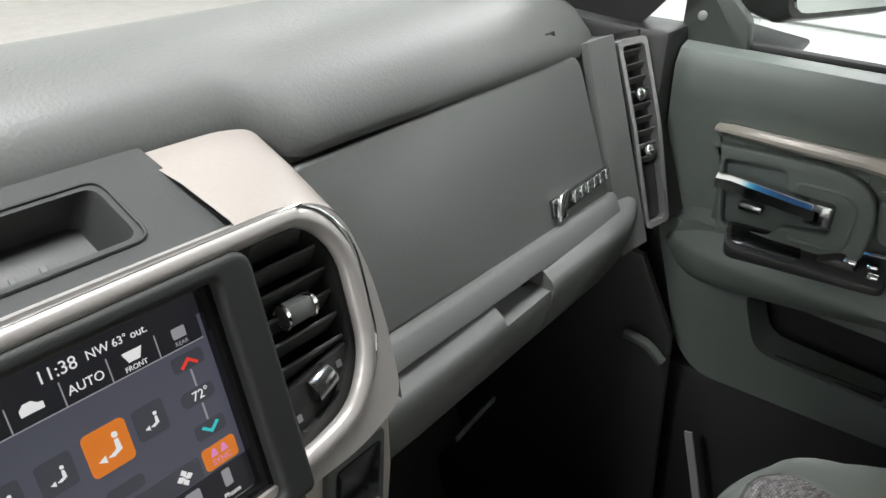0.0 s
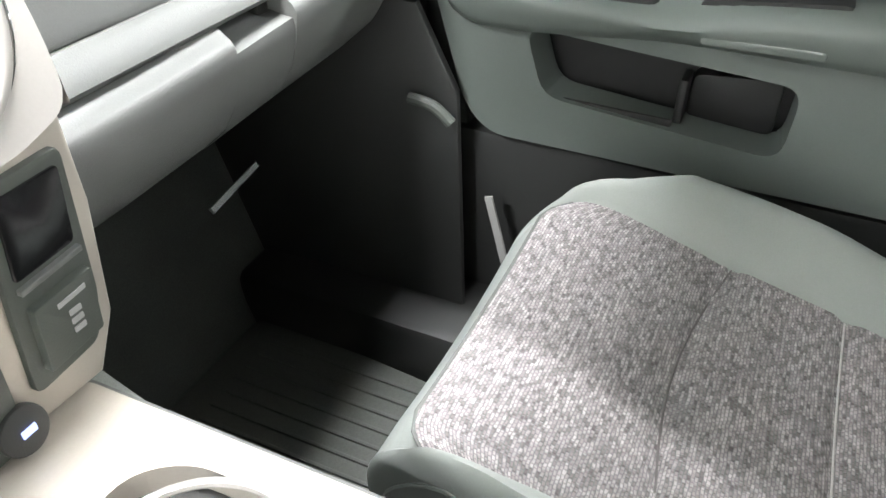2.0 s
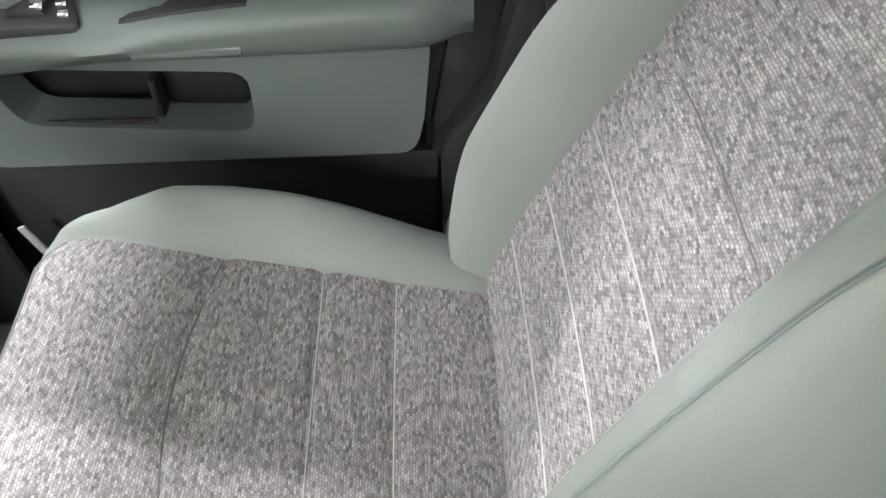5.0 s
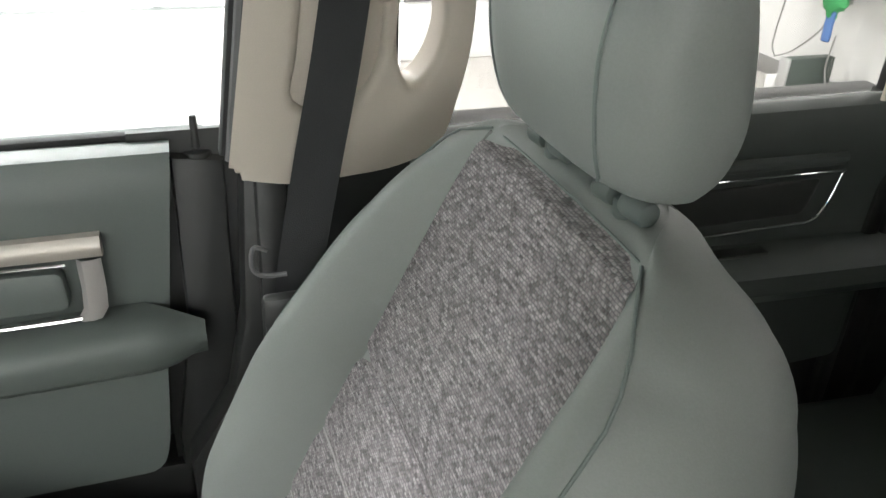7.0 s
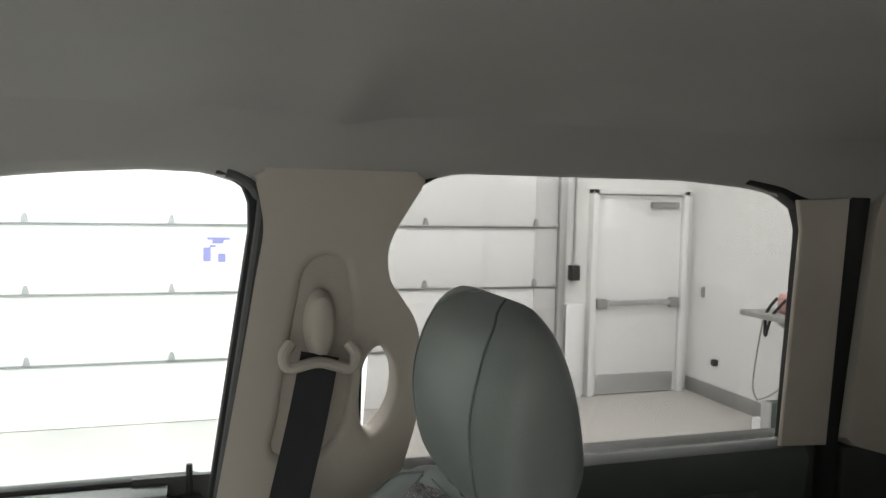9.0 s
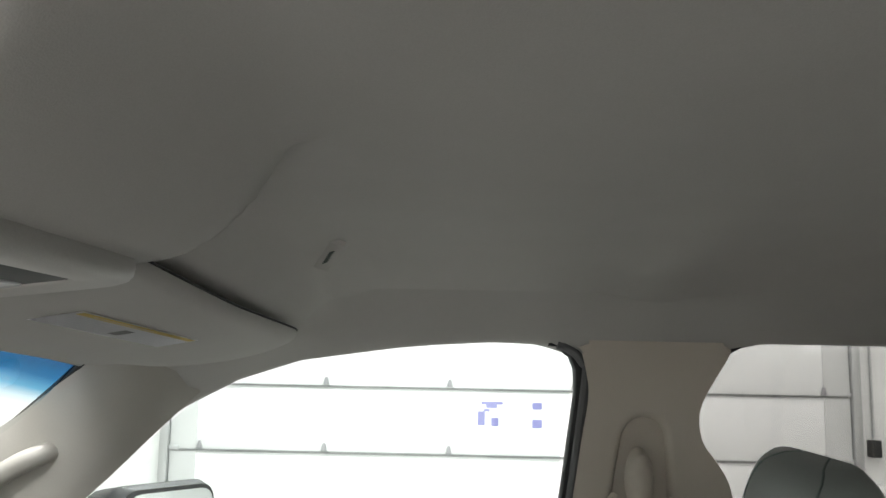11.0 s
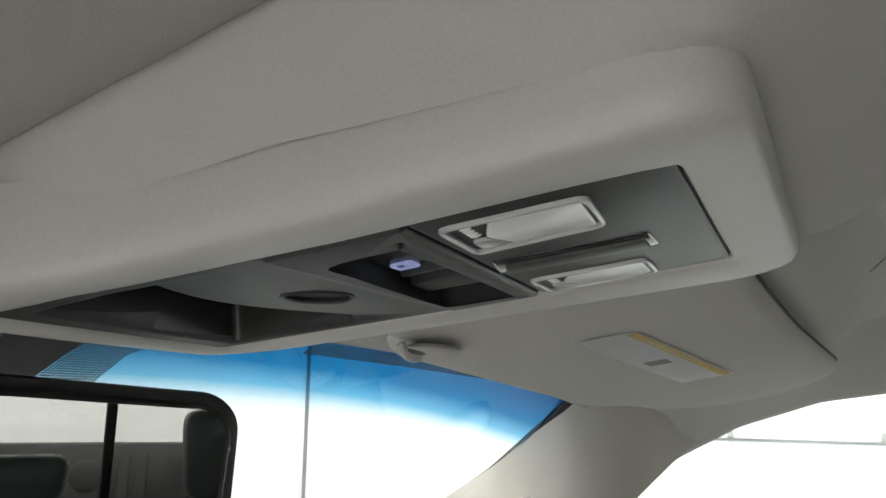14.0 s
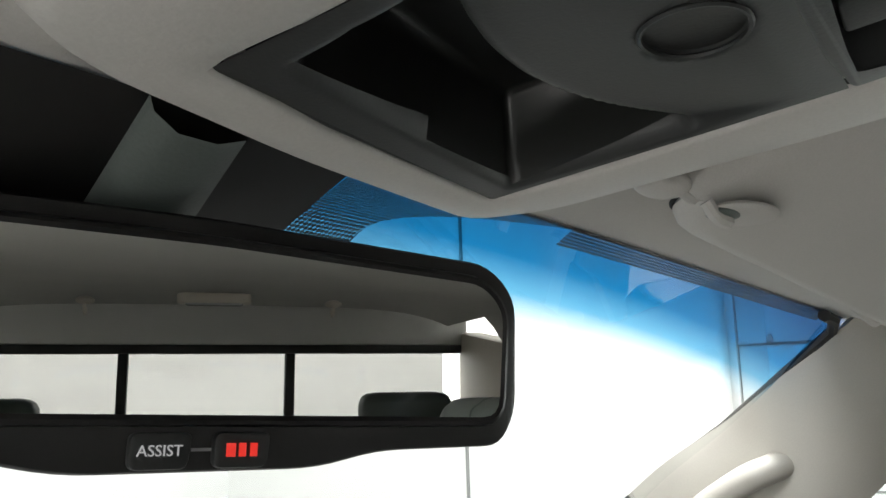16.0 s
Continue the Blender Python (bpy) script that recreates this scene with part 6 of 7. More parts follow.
    tagged(c, "silver-framed centre stack with lit touch screen and vents", "centre stack")


def floor_console():
    c = empty("floor_console", 0, 0.5, 0.0)
    part("body", prism(rounded([(-0.19, -0.082), (0.19, -0.082), (0.2, 0.40), (-0.2, 0.40)], 0.015), "y", 0.1, 0.78, 0.006), BLACK, c)
    part("top_plate", ring_plate(rounded([(-0.2, 0.72), (0.208, 0.72), (0.208, 0.15), (-0.2, 0.15)], 0.01), rounded([(0.03, 0.625), (0.15, 0.625), (0.178, 0.59), (0.178, 0.3), (0.03, 0.3)], 0.04), "z", 0.424, 0.40, 0.0), BRONZE, c, "pale satin console top")
    part("side_rail", rbox(0.206, 0.214, 0.15, 0.72, 0.395, 0.421, 0.003), DASH, c)
    part("cup_well", cyl((0.105, 0.53, 0.33), (0, 0, 1), 0.066, 0.004, 36, 0.0), BLACK, c)
    part("cup_ring", tube([(0.105 + 0.073 * math.cos(a * math.tau / 40), 0.53 + 0.073 * math.sin(a * math.tau / 40), 0.425) for a in range(40)], 0.004, 8, True), SILVER, c)
    part("front_bin", rbox(-0.19, 0.12, 0.63, 0.70, 0.40, 0.423, 0.004), BLACK, c)
    pull(c, (-0.09, 0.26, 0.9), 0.915)
    tagged(c, "floor console with pale satin top and cup holder", "console")
    t = empty("tunnel", 0.3, 0.85, 0.0)
    part("side_panel", prism([(0.55, 0.0), (1.12, 0.0), (1.12, 0.42), (0.74, 0.42), (0.60, 0.36)], "x", 0.19, 0.235, 0.012), FOOTWELL, t)
    part("toe_board", prism([(0.95, 0.0), (1.13, 0.0), (1.13, 0.42), (1.08, 0.35)], "x", -0.8, 0.8, 0.005), CARPET, t)
    tagged(t, "dark footwell side panel and toe board", "footwell trim")
    m = empty("floor_mat", 0.52, 0.7, 0.0)
    part("mat", prism(rounded([(0.26, 0.5), (0.68, 0.5), (0.72, 0.95), (0.26, 0.95)], 0.05), "z", 0.001, 0.012, 0.004), RUBBERMAT, m)
    for k in range(13):
        part("rib", rbox(0.3 + 0.03 * k, 0.306 + 0.03 * k, 0.54, 0.9, 0.011, 0.016, 0.001), RUBBERMAT, m)
    tagged(m, "ribbed black rubber floor mat", "floor mat")
    k = empty("kick_trim", 0.76, 0.7, 0.2)
    part("panel", prism([(0.61, 0.0), (1.1, 0.0), (1.1, 0.56), (0.7, 0.56), (0.64, 0.45)], "x", 0.785, 0.80, 0.006), BLACK, k)
    # paler bar that stands in for the highlight on the panel's edge
    part("highlight_edge", tube(smooth_line([(0.766, 0.70, 0.44), (0.766, 0.665, 0.435), (0.768, 0.64, 0.415)], 6), 0.008, 10), DASHDARK, k)
    part("sill_strip", strip([(0.781, 0.586, 0.31), (0.781, 0.566, 0.245), (0.781, 0.548, 0.185)], 0.011, (-1, 0, 0), 0.004), GREYTRIM, k, "pale sill strip")
    tagged(k, "black kick panel trim beside the door", "trim panel")


dashboard()
centre_stack()
floor_console()

# ---- seats ----
CUSH = [(0.0, (0.482, 0.255)), (0.1, (0.503, 0.325)), (0.18, (0.5, 0.38)), (0.25, (0.474, 0.42)), (0.32, (0.43, 0.434)), (0.52, (0.268, 0.404)), (0.7, (0.145, 0.382)), (0.83, (0.06, 0.366)), (1.0, (-0.075, 0.342))]
BACK = [(0.0, (-0.04, 0.31)), (0.08, (-0.055, 0.36)), (0.25, (-0.106, 0.478)), (0.45, (-0.166, 0.616)), (0.62, (-0.216, 0.734)), (0.75, (-0.255, 0.824)), (0.85, (-0.285, 0.893)), (0.91, (-0.302, 0.93)), (0.95, (-0.322, 0.944)), (1.0, (-0.362, 0.94))]


def along(table, t):
    """A smooth curve through a table of (t, (y, z))."""
    n = len(table)
    for i in range(n - 1):
        if t <= table[i + 1][0] or i == n - 2:
            break
    a, b = table[i][0], table[i + 1][0]
    k = min(max((t - a) / (b - a), 0), 1)
    p0, p1, p2, p3 = (Vector(table[min(max(i + j, 0), n - 1)][1]) for j in (-1, 0, 1, 2))
    return 0.5 * (2 * p1 + (p2 - p0) * k + (2 * p0 - 5 * p1 + 4 * p2 - p3) * k * k + (3 * p1 - p0 - 3 * p2 + p3) * k**3)


def facing(table, t, sign):
    d = along(table, min(t + 0.01, 1)) - along(table, max(t - 0.01, 0))
    d.normalize()
    return Vector((-d.y, d.x)) * sign


def section(inner, outer, h, deep):
    """Half of a padded cross-section: (x, height over the middle surface) from the middle outwards and down the side."""
    b = outer - inner
    return [(inner, 0.0), (inner + 0.06 * b, 0.25 * h - 0.001), (inner + 0.2 * b, 0.62 * h), (inner + 0.4 * b, 0.93 * h), (inner + 0.6 * b, 1.0 * h), (inner + 0.78 * b, 0.82 * h), (inner + 0.92 * b, 0.36 * h), (outer, -0.25 * h - 0.004), (outer + 0.004, -0.5 * deep), (outer - 0.004, -0.8 * deep), (outer - 0.03, -deep)]


def shoulder(inner, outer, h, deep):
    """Half of the backrest's section: a rolled bolster, its seam, and a full side panel."""
    b = outer - inner
    return [(inner, 0.0), (inner + 0.05 * b, 0.28 * h - 0.001), (inner + 0.15 * b, 0.64 * h), (inner + 0.28 * b, 0.91 * h), (inner + 0.4 * b, h), (inner + 0.53 * b, 0.93 * h), (inner + 0.62 * b, 0.80 * h - 0.001), (inner + 0.76 * b, 0.52 * h - 0.006), (inner + 0.88 * b, 0.2 * h - min(0.018, 0.2 * deep)), (inner + 0.97 * b, -min(0.04, 0.42 * deep)), (outer, -0.6 * deep), (outer - 0.008, -0.86 * deep), (outer - 0.035, -deep)]


def swept(table, x, t):
    """How far the cushion's front corners are rounded back."""
    return 45.0 * max(0.0, abs(x) - 0.15) ** 2 * max(0.0, 1 - t / 0.45) if table is CUSH else 0.0


def padded(cx, table, sign, inner, outer, height, deep, t0, t1, n, profile=section, normal=None):
    rings = []
    for j in range(n + 1):
        t = t0 + (t1 - t0) * j / n
        c, f = along(table, t), normal or facing(table, t, sign)
        half = profile(flow(inner, t), flow(outer, t), flow(height, t), flow(deep, t))
        mid = [(x, -0.006 * (1 - (x / half[0][0]) ** 2) - 0.009) for x in [half[0][0] * k / 4 for k in range(4)]]
        right = mid + half
        full = [(-x, w) for x, w in right[:0:-1]] + right
        rings.append([(cx + x, (c + f * w).x - swept(table, x, t), (c + f * w).y) for x, w in full])
    return loft(rings, True, True)


def surface(cx, table, sign, x, t, lift=0.0, inner=None):
    c, f = along(table, t), (Vector((0.918, 0.397)) if table is BACK else facing(table, t, sign))
    dip = -0.006 * (1 - min(1.0, (x / flow(inner, t)) ** 2)) if inner else 0.0
    p = c + f * (lift + dip)
    return Vector((cx + x, p.x - swept(table, x, t), p.y))


C_IN = [(0.0, 0.145), (0.2, 0.174), (0.3, 0.19), (0.6, 0.178), (1.0, 0.155)]
C_OUT = [(0.0, 0.16), (0.12, 0.176), (0.2, 0.19), (0.28, 0.207), (0.36, 0.238), (0.55, 0.28), (0.85, 0.265), (1.0, 0.24)]
C_H = [(0.0, 0.0), (0.12, 0.003), (0.2, 0.009), (0.27, 0.02), (0.36, 0.04), (0.45, 0.058), (0.6, 0.058), (0.78, 0.044), (0.92, 0.02), (1.0, 0.005)]
C_D = [(0.0, 0.03), (0.25, 0.13), (1.0, 0.13)]
B_IN = [(0.0, 0.17), (0.25, 0.195), (0.45, 0.182), (0.6, 0.163), (0.75, 0.15), (0.92, 0.126), (0.955, 0.105), (1.0, 0.062)]
B_OUT = [(0.0, 0.19), (0.1, 0.235), (0.25, 0.262), (0.5, 0.266), (0.7, 0.253), (0.78, 0.234), (0.85, 0.206), (0.91, 0.17), (0.955, 0.124), (1.0, 0.075)]
B_H = [(0.0, 0.025), (0.12, 0.066), (0.3, 0.098), (0.45, 0.097), (0.6, 0.08), (0.75, 0.053), (0.86, 0.022), (0.93, 0.003), (1.0, 0.0)]
B_D = [(0.0, 0.10), (0.3, 0.14), (0.6, 0.14), (0.75, 0.136), (0.85, 0.128), (0.9, 0.112), (0.95, 0.06), (1.0, 0.012)]


def front_seat(cx):
    s = empty("front_seat", cx, 0.15, 0.0)
    cushion = part("cushion", padded(cx, CUSH, -1, C_IN, C_OUT, C_H, C_D, 0.0, 1.0, 90), VINYL, s, "grey-green vinyl seat cushion", angle=60)

    def ins(u, t):
        w = flow(C_IN, t) * (2 * u - 1) * 1.01
        puff = 0.004 * abs(math.sin(math.pi * min(1, max(0, (t - 0.30) / 0.22)))) ** 0.5 if t < 0.52 else 0.004
        for m in (0.53 - 0.032 * math.sin(math.pi * u), 0.7, 0.83):
            puff -= 0.0045 * math.exp(-(((t - m) / 0.012) ** 2))
        return surface(cx, CUSH, -1, w, t, puff, C_IN)
    part("cloth_panel", patch(lambda u, v: ins(u, 0.285 + 0.705 * v), 26, 90), CLOTH, cushion, "woven grey-brown tweed seat centre")
    # dark line painted along the fold as its shade
    part("crease", tube([ins(k / 20, 0.53 - 0.032 * math.sin(math.pi * k / 20)) + Vector((0, 0, 0.0002)) for k in range(21)], 0.0012, 6), CREASESHADE, cushion)
    for t in (0.7, 0.83):
        part("stitch_line", tube([ins(k / 20, t) + Vector((0, 0, 0.0004)) for k in range(21)], 0.0011, 6), PIPING, cushion)
    for sg in (1, -1):
        part("seam", tube([surface(cx, CUSH, -1, sg * (flow(C_IN, t) + 0.002), t, 0.0005) for t in [0.285 + 0.7 * k / 30 for k in range(31)]], 0.0017, 6), SEAMDARK, cushion)
    part("front_seam", tube([surface(cx, CUSH, -1, flow(C_IN, 0.285) * (2 * k / 20 - 1), 0.284, 0.0, C_IN) for k in range(21)], 0.0017, 6), SEAMDARK, cushion)
    for sg in (1, -1):
        b = [surface(cx, CUSH, -1, sg * (flow(C_OUT, t) + 0.001), t, -0.25 * flow(C_H, t) - 0.002) for t in [0.12 + 0.84 * k / 30 for k in range(31)]]
        part("side_piping", tube(b, 0.002, 6), VINYL, cushion)
    back = part("backrest", padded(cx, BACK, -1, B_IN, B_OUT, B_H, B_D, 0.0, 1.0, 100, shoulder, Vector((0.918, 0.397))), VINYL, s, "grey-green vinyl backrest with raised side bolsters", angle=60)

    def bins(u, t):
        w = flow(B_IN, t) * (2 * u - 1) * 1.01
        k = min(1.0, max(0.0, (t - 0.89) / 0.025))
        puff = 0.004 - 0.013 * k * k * (3 - 2 * k)
        for m, d in ((0.545, 0.007), (0.40, 0.004), (0.27, 0.004), (0.165, 0.004)):
            puff -= d * math.exp(-(((t - m) / 0.011) ** 2))
        return surface(cx, BACK, -1, w, t, puff, B_IN)
    part("cloth_panel", patch(lambda u, v: bins(u, 0.03 + 0.885 * v), 26, 100), CLOTH, back, "woven grey-brown tweed back centre")
    # the back's fold gets the same painted shade line
    part("crease", tube([bins(k / 20, 0.545 + 0.012 * math.sin(math.pi * k / 20)) + Vector((0, -0.0008, 0)) for k in range(21)], 0.0014, 6), CREASESHADE, back)
    for t in (0.40, 0.27, 0.165):
        part("stitch_line", tube([bins(k / 20, t) + Vector((0, 0.0005, 0.0003)) for k in range(21)], 0.0011, 6), PIPING, back)
    for sg in (1, -1):
        part("seam", tube([surface(cx, BACK, -1, sg * (flow(B_IN, t) + 0.002), t, 0.0005) for t in [0.04 + 0.875 * k / 30 for k in range(31)]], 0.0017, 6), SEAMDARK, back)
        side = []
        for k in range(31):
            t = 0.08 + 0.84 * k / 30
            i, o, h = flow(B_IN, t), flow(B_OUT, t), flow(B_H, t)
            q = flow([(0.0, 0.5), (0.5, 0.56), (0.64, 0.58), (0.76, 0.64), (0.82, 0.67), (0.88, 0.58), (0.905, 0.28), (0.92, 0.03)], t)
            up = flow([(0.0, 0.0), (0.05, 0.28), (0.15, 0.64), (0.28, 0.91), (0.4, 1.0), (0.53, 0.93), (0.62, 0.8), (0.76, 0.5), (0.88, 0.1)], q)
            side.append(surface(cx, BACK, -1, sg * (i + q * (o - i)), t, up * h + 0.0026 + flow([(0.53, 0.0), (0.62, -0.001), (0.76, -0.006), (0.88, -0.018)], q)))
        part("side_piping", tube(side, 0.0013, 6), SEAMGREEN, back)
    part("top_seam", tube([surface(cx, BACK, -1, flow(B_IN, 0.915) * (2 * k / 20 - 1), 0.917, -0.004, B_IN) for k in range(21)], 0.0012, 6), SEAMGREEN, back)
    # headrest
    hy = [(0.0, (-0.318, 0.962)), (0.08, (-0.293, 0.972)), (0.25, (-0.277, 1.006)), (0.5, (-0.272, 1.062)), (0.75, (-0.288, 1.117)), (0.92, (-0.312, 1.145)), (1.0, (-0.335, 1.152))]
    ry = [(0.0, (-0.352, 0.957)), (0.08, (-0.378, 0.967)), (0.25, (-0.394, 1.004)), (0.5, (-0.386, 1.061)), (0.75, (-0.365, 1.117)), (0.92, (-0.344, 1.145)), (1.0, (-0.333, 1.152))]
    hw = [(0.0, 0.087), (0.08, 0.109), (0.3, 0.124), (0.6, 0.128), (0.82, 0.116), (0.95, 0.095), (1.0, 0.068)]
    rings = []
    for j in range(33):
        t = j / 32
        f, r, w = along(hy, t), along(ry, t), flow(hw, t)
        ring = []
        for k in range(40):
            a = k * math.tau / 40
            ca, sa = math.cos(a), math.sin(a)
            ex = abs(ca) ** 0.62 * (1 if ca > 0 else -1)
            ey = abs(sa) ** 0.75 * (1 if sa > 0 else -1)
            m, h = (f + r) / 2, (f - r) / 2
            q = m + h * ey
            ring.append((cx + w * ex, q.x, q.y))
        rings.append(ring)
    head = part("headrest", loft(rings, True, True), VINYL, s, "padded grey-green vinyl headrest", angle=60)
    for sg in (1, -1):
        pts = []
        for j in range(25):
            t = 0.03 + 0.95 * j / 24
            f, r, w = along(hy, t), along(ry, t), flow(hw, t)
            m, h = (f + r) / 2, (f - r) / 2
            a = flow([(0.0, 1.3), (0.12, 1.0), (0.8, 1.0), (0.93, 1.2), (1.0, 1.4)], t)
            q = m + h * (math.sin(a) ** 0.75 * 1.005)
            pts.append((cx + sg * w * math.cos(a) ** 0.62 * 1.004, q.x, q.y))
        part("seam", tube(pts, 0.0014, 6), SEAMGREEN, head)
        px = cx + sg * 0.057
        part("post", cyl((px, -0.333, 0.92), (0, 0.05, 1), 0.0065, 0.06, 14), CHROME, head, "chrome headrest post")
        part("guide_sleeve", join(cyl((px, -0.336, 0.934), (0, 0.05, 1), 0.0135, 0.016, 20, 0.003), cyl((px - 0.032, -0.33, 0.949), (1, 0.1, 0), 0.0095, 0.027, 16, 0.004), cyl((px + 0.005, -0.326, 0.949), (1, 0.1, 0), 0.0095, 0.022, 16, 0.004)), DOORDARK, back)
    part("base", rbox(cx - 0.22, cx + 0.22, -0.08, 0.42, 0.06, 0.24, 0.02), BLACK, s)
    for x in (cx - 0.2, cx + 0.2):
        part("rail", rbox(x - 0.02, x + 0.02, -0.15, 0.45, 0.0, 0.07, 0.004), BLACK, s)
    for sg in (1, -1):
        part("recliner_cover", ellipsoid((cx + sg * 0.232, -0.05, 0.385), 0.022, 0.05, 0.065), BLACK, s, "black recliner hinge cover")
    part("lumbar_cover", rbox(cx - 0.2, cx + 0.2, -0.10, -0.06, 0.18, 0.3, 0.01), BLACK, s)
    tagged(s, "grey-green vinyl front seat with woven tweed centre and headrest", "seat")
    s["group"] = "front seats"
    return s


def rear_bench():
    # the bench's dark vinyl has the rear cab's shade in its colour
    bench = empty("rear_bench", 0, -1.2, 0.0)
    for x0, x1 in ((-0.72, -0.08), (-0.07, 0.72)):
        part("cushion", prism(rounded([(-0.78, 0.22), (-0.76, 0.40), (-1.28, 0.36), (-1.28, 0.2)], 0.05), "x", x0, x1, 0.03, 3), VINYLSHADED, bench)
        rings = []
        for k in range(15):
            z = 0.34 + 0.54 * k / 14
            wide = flow([(0.34, 0.735), (0.5, 0.727), (0.7, 0.675), (0.8, 0.635), (0.85, 0.60), (0.88, 0.54)], z)
            a, b = max(x0, -wide), min(x1, wide)
            y = -1.03 - 0.22 * (z - 0.34) / 0.54 - 0.05 * max(0.0, (k - 11) / 3) ** 2
            rings.append([(p, q, z) for p, q in rounded([(a, y), (b, y), (b, -1.45), (a, -1.45)], 0.06)])
        part("backrest", loft(rings, True, True), VINYLSHADED, bench, angle=60)
    for x, z in ((-0.56, 1.135), (-0.01, 1.01), (0.56, 1.135)):
        h = part("headrest", prism(rounded([(x - 0.12, 0.875), (x + 0.12, 0.875), (x + 0.14, z), (x - 0.14, z)], 0.05), "y", -1.5, -1.39, 0.028, 3), VINYLSHADED, bench)
        for sg in (-1, 1):
            part("post", cyl((x + sg * 0.05, -1.45, 0.8), (0, 0, 1), 0.006, 0.09, 10), CHROME, h)
    part("base", rbox(-0.7, 0.7, -1.45, -0.85, 0.0, 0.24, 0.02), BLACK, bench)
    tagged(bench, "grey-green rear bench seat with headrests, shade put into its colour", "bench seat")


front_seat(0.44)
front_seat(-0.47)
rear_bench()

# ---- overhead ----
OVER = Matrix(((1, 0, 0, 0), (0, 0.992, 0.126, 0.305), (0, -0.126, 0.992, 1.297), (0, 0, 0, 1)))


def over(poly, d0, d1, r=0.0015, seg=2):
    """A plate in the console's sloping plane; depth counts upwards into the roof."""
    return placed(prism([(x, y) for x, y in poly], "z", d0, d1, r, seg), OVER)


def overhead_console():
    o = empty("overhead_console", 0, 0.43, 1.3)
    Y = 0.305
    outer = rounded([(p, q - Y) for p, q in ((-0.116, 0.290), (-0.104, 0.2795), (0.105, 0.2805), (0.124, 0.292), (0.118, 0.36), (0.108, 0.46), (0.09, 0.57), (0.066, 0.594), (-0.04, 0.584), (-0.132, 0.568), (-0.152, 0.553), (-0.118, 0.50), (-0.112, 0.40))], [0.012, 0.012, 0.012, 0.014, 0.01, 0.01, 0.012, 0.012, 0.02, 0.02, 0.015, 0.03, 0.03])
    inner = rounded([(p, q - Y) for p, q in ((-0.084, 0.301), (0.0635, 0.306), (0.0645, 0.36), (0.064, 0.43), (0.06, 0.52), (0.054, 0.568), (0.046, 0.5715), (-0.05, 0.561), (-0.101, 0.5505), (-0.095, 0.52), (-0.085, 0.4))], 0.005)
    c = (-0.012, 0.43 - Y)
    turns = [k * math.tau / 160 for k in range(160)]
    far, near = ([ray_hit(loop, c, a) for a in turns] for loop in (outer, inner))
    rings = []
    for f, d in ((0.0, 0.008), (0.0, -0.001), (0.02, -0.003), (0.08, -0.0042), (0.5, -0.0045), (0.84, -0.004), (0.93, -0.0022), (0.98, 0.0015), (1.0, 0.006), (1.0, 0.03)):
        rings.append([tuple(OVER @ Vector((c[0] + math.cos(a) * (n + (o - n) * f), c[1] + math.sin(a) * (n + (o - n) * f), d))) for a, o, n in zip(turns, far, near)])
    surround = part("surround", loft(rings, True), LIGHTGREY, o, "smooth grey-beige surround", angle=60)
    part("gap_line", placed(tube([(x, y, -0.0005) for x, y in inner], 0.0012, 6, True), OVER), BLACK, o)
    part("backing", over([(x * 1.02, y) for x, y in inner], 0.042, 0.046, 0), BLACK, o)
    part("side_wall", placed(loft([[(x * 1.01, y, d) for x, y in inner] for d in (0.0, 0.043)], True), OVER), BLACK, o)
    # rear half: dark lamp panel
    panel = part("lamp_panel", over(rounded([(-0.0835, -0.0035), (0.063, 0.0015), (0.0635, 0.05), (0.0635, 0.0858), (-0.0835, 0.0755), (-0.0838, 0.03)], 0.004), -0.003, 0.006), CONSOLEDARK, o, "dark grey lamp panel")
    for pts, wide in ((((-0.0735, 0.0225), (-0.0376, 0.0265), (-0.0355, 0.074), (-0.074, 0.0705)), 0.036), (((0.0276, 0.0285), (0.0585, 0.0305), (0.0605, 0.0805), (0.0262, 0.0785)), 0.031)):
        a, b, d, e = (Vector(p) for p in pts)

        def spot(u, w, q=(a, b, d, e)):
            return tuple((q[0].lerp(q[1], u)).lerp(q[3].lerp(q[2], u), w))
        lm = part("map_lamp", placed(holed_plate(rounded([spot(0, 0), spot(1, 0), spot(1, 1), spot(0, 1)], 0.005), [rounded([spot(0.06, 0.04), spot(0.94, 0.04), spot(0.94, 0.96), spot(0.06, 0.96)], 0.004)], "z", -0.0046, 0.001, 0.0008, 2), OVER), LENS, panel, "clear ribbed map lamp lens")
        part("reflector", over([spot(0.08, 0.05), spot(0.92, 0.05), spot(0.92, 0.95), spot(0.08, 0.95)], -0.0022, -0.0012, 0), LENSDARK, lm)
        part("lens_face", over(rounded([spot(0.08, 0.06), spot(0.92, 0.06), spot(0.9, 0.66), spot(0.5, 0.78), spot(0.1, 0.66)], 0.003), -0.004, -0.002, 0.0006), LENSWHITE, lm)
        part("lens_face", over(rounded([spot(0.56, 0.78), spot(0.86, 0.68), spot(0.86, 0.9), spot(0.56, 0.9)], 0.002), -0.0042, -0.002, 0.0006), LENS, lm)
        for k in range(4):
            p = spot(0.2 + 0.085 * k, 0.84)
            part("bead", placed(ellipsoid((p[0], p[1], -0.003), 0.0011, 0.0022, 0.0008, None, 10, 6), OVER), LENSWHITE, lm)
    part("slot", over(rounded([(-0.0155, 0.0185), (0.0075, 0.0195), (0.0065, 0.082), (-0.0185, 0.0755)], 0.003), -0.0035, 0.0, 0.0004), GLOSSBLACK, panel)
    part("slot_lip", over([(-0.008, 0.022), (0.004, 0.0225), (0.0025, 0.078), (-0.0105, 0.0735)], -0.0048, 0.0, 0.0006), BLACK, panel)
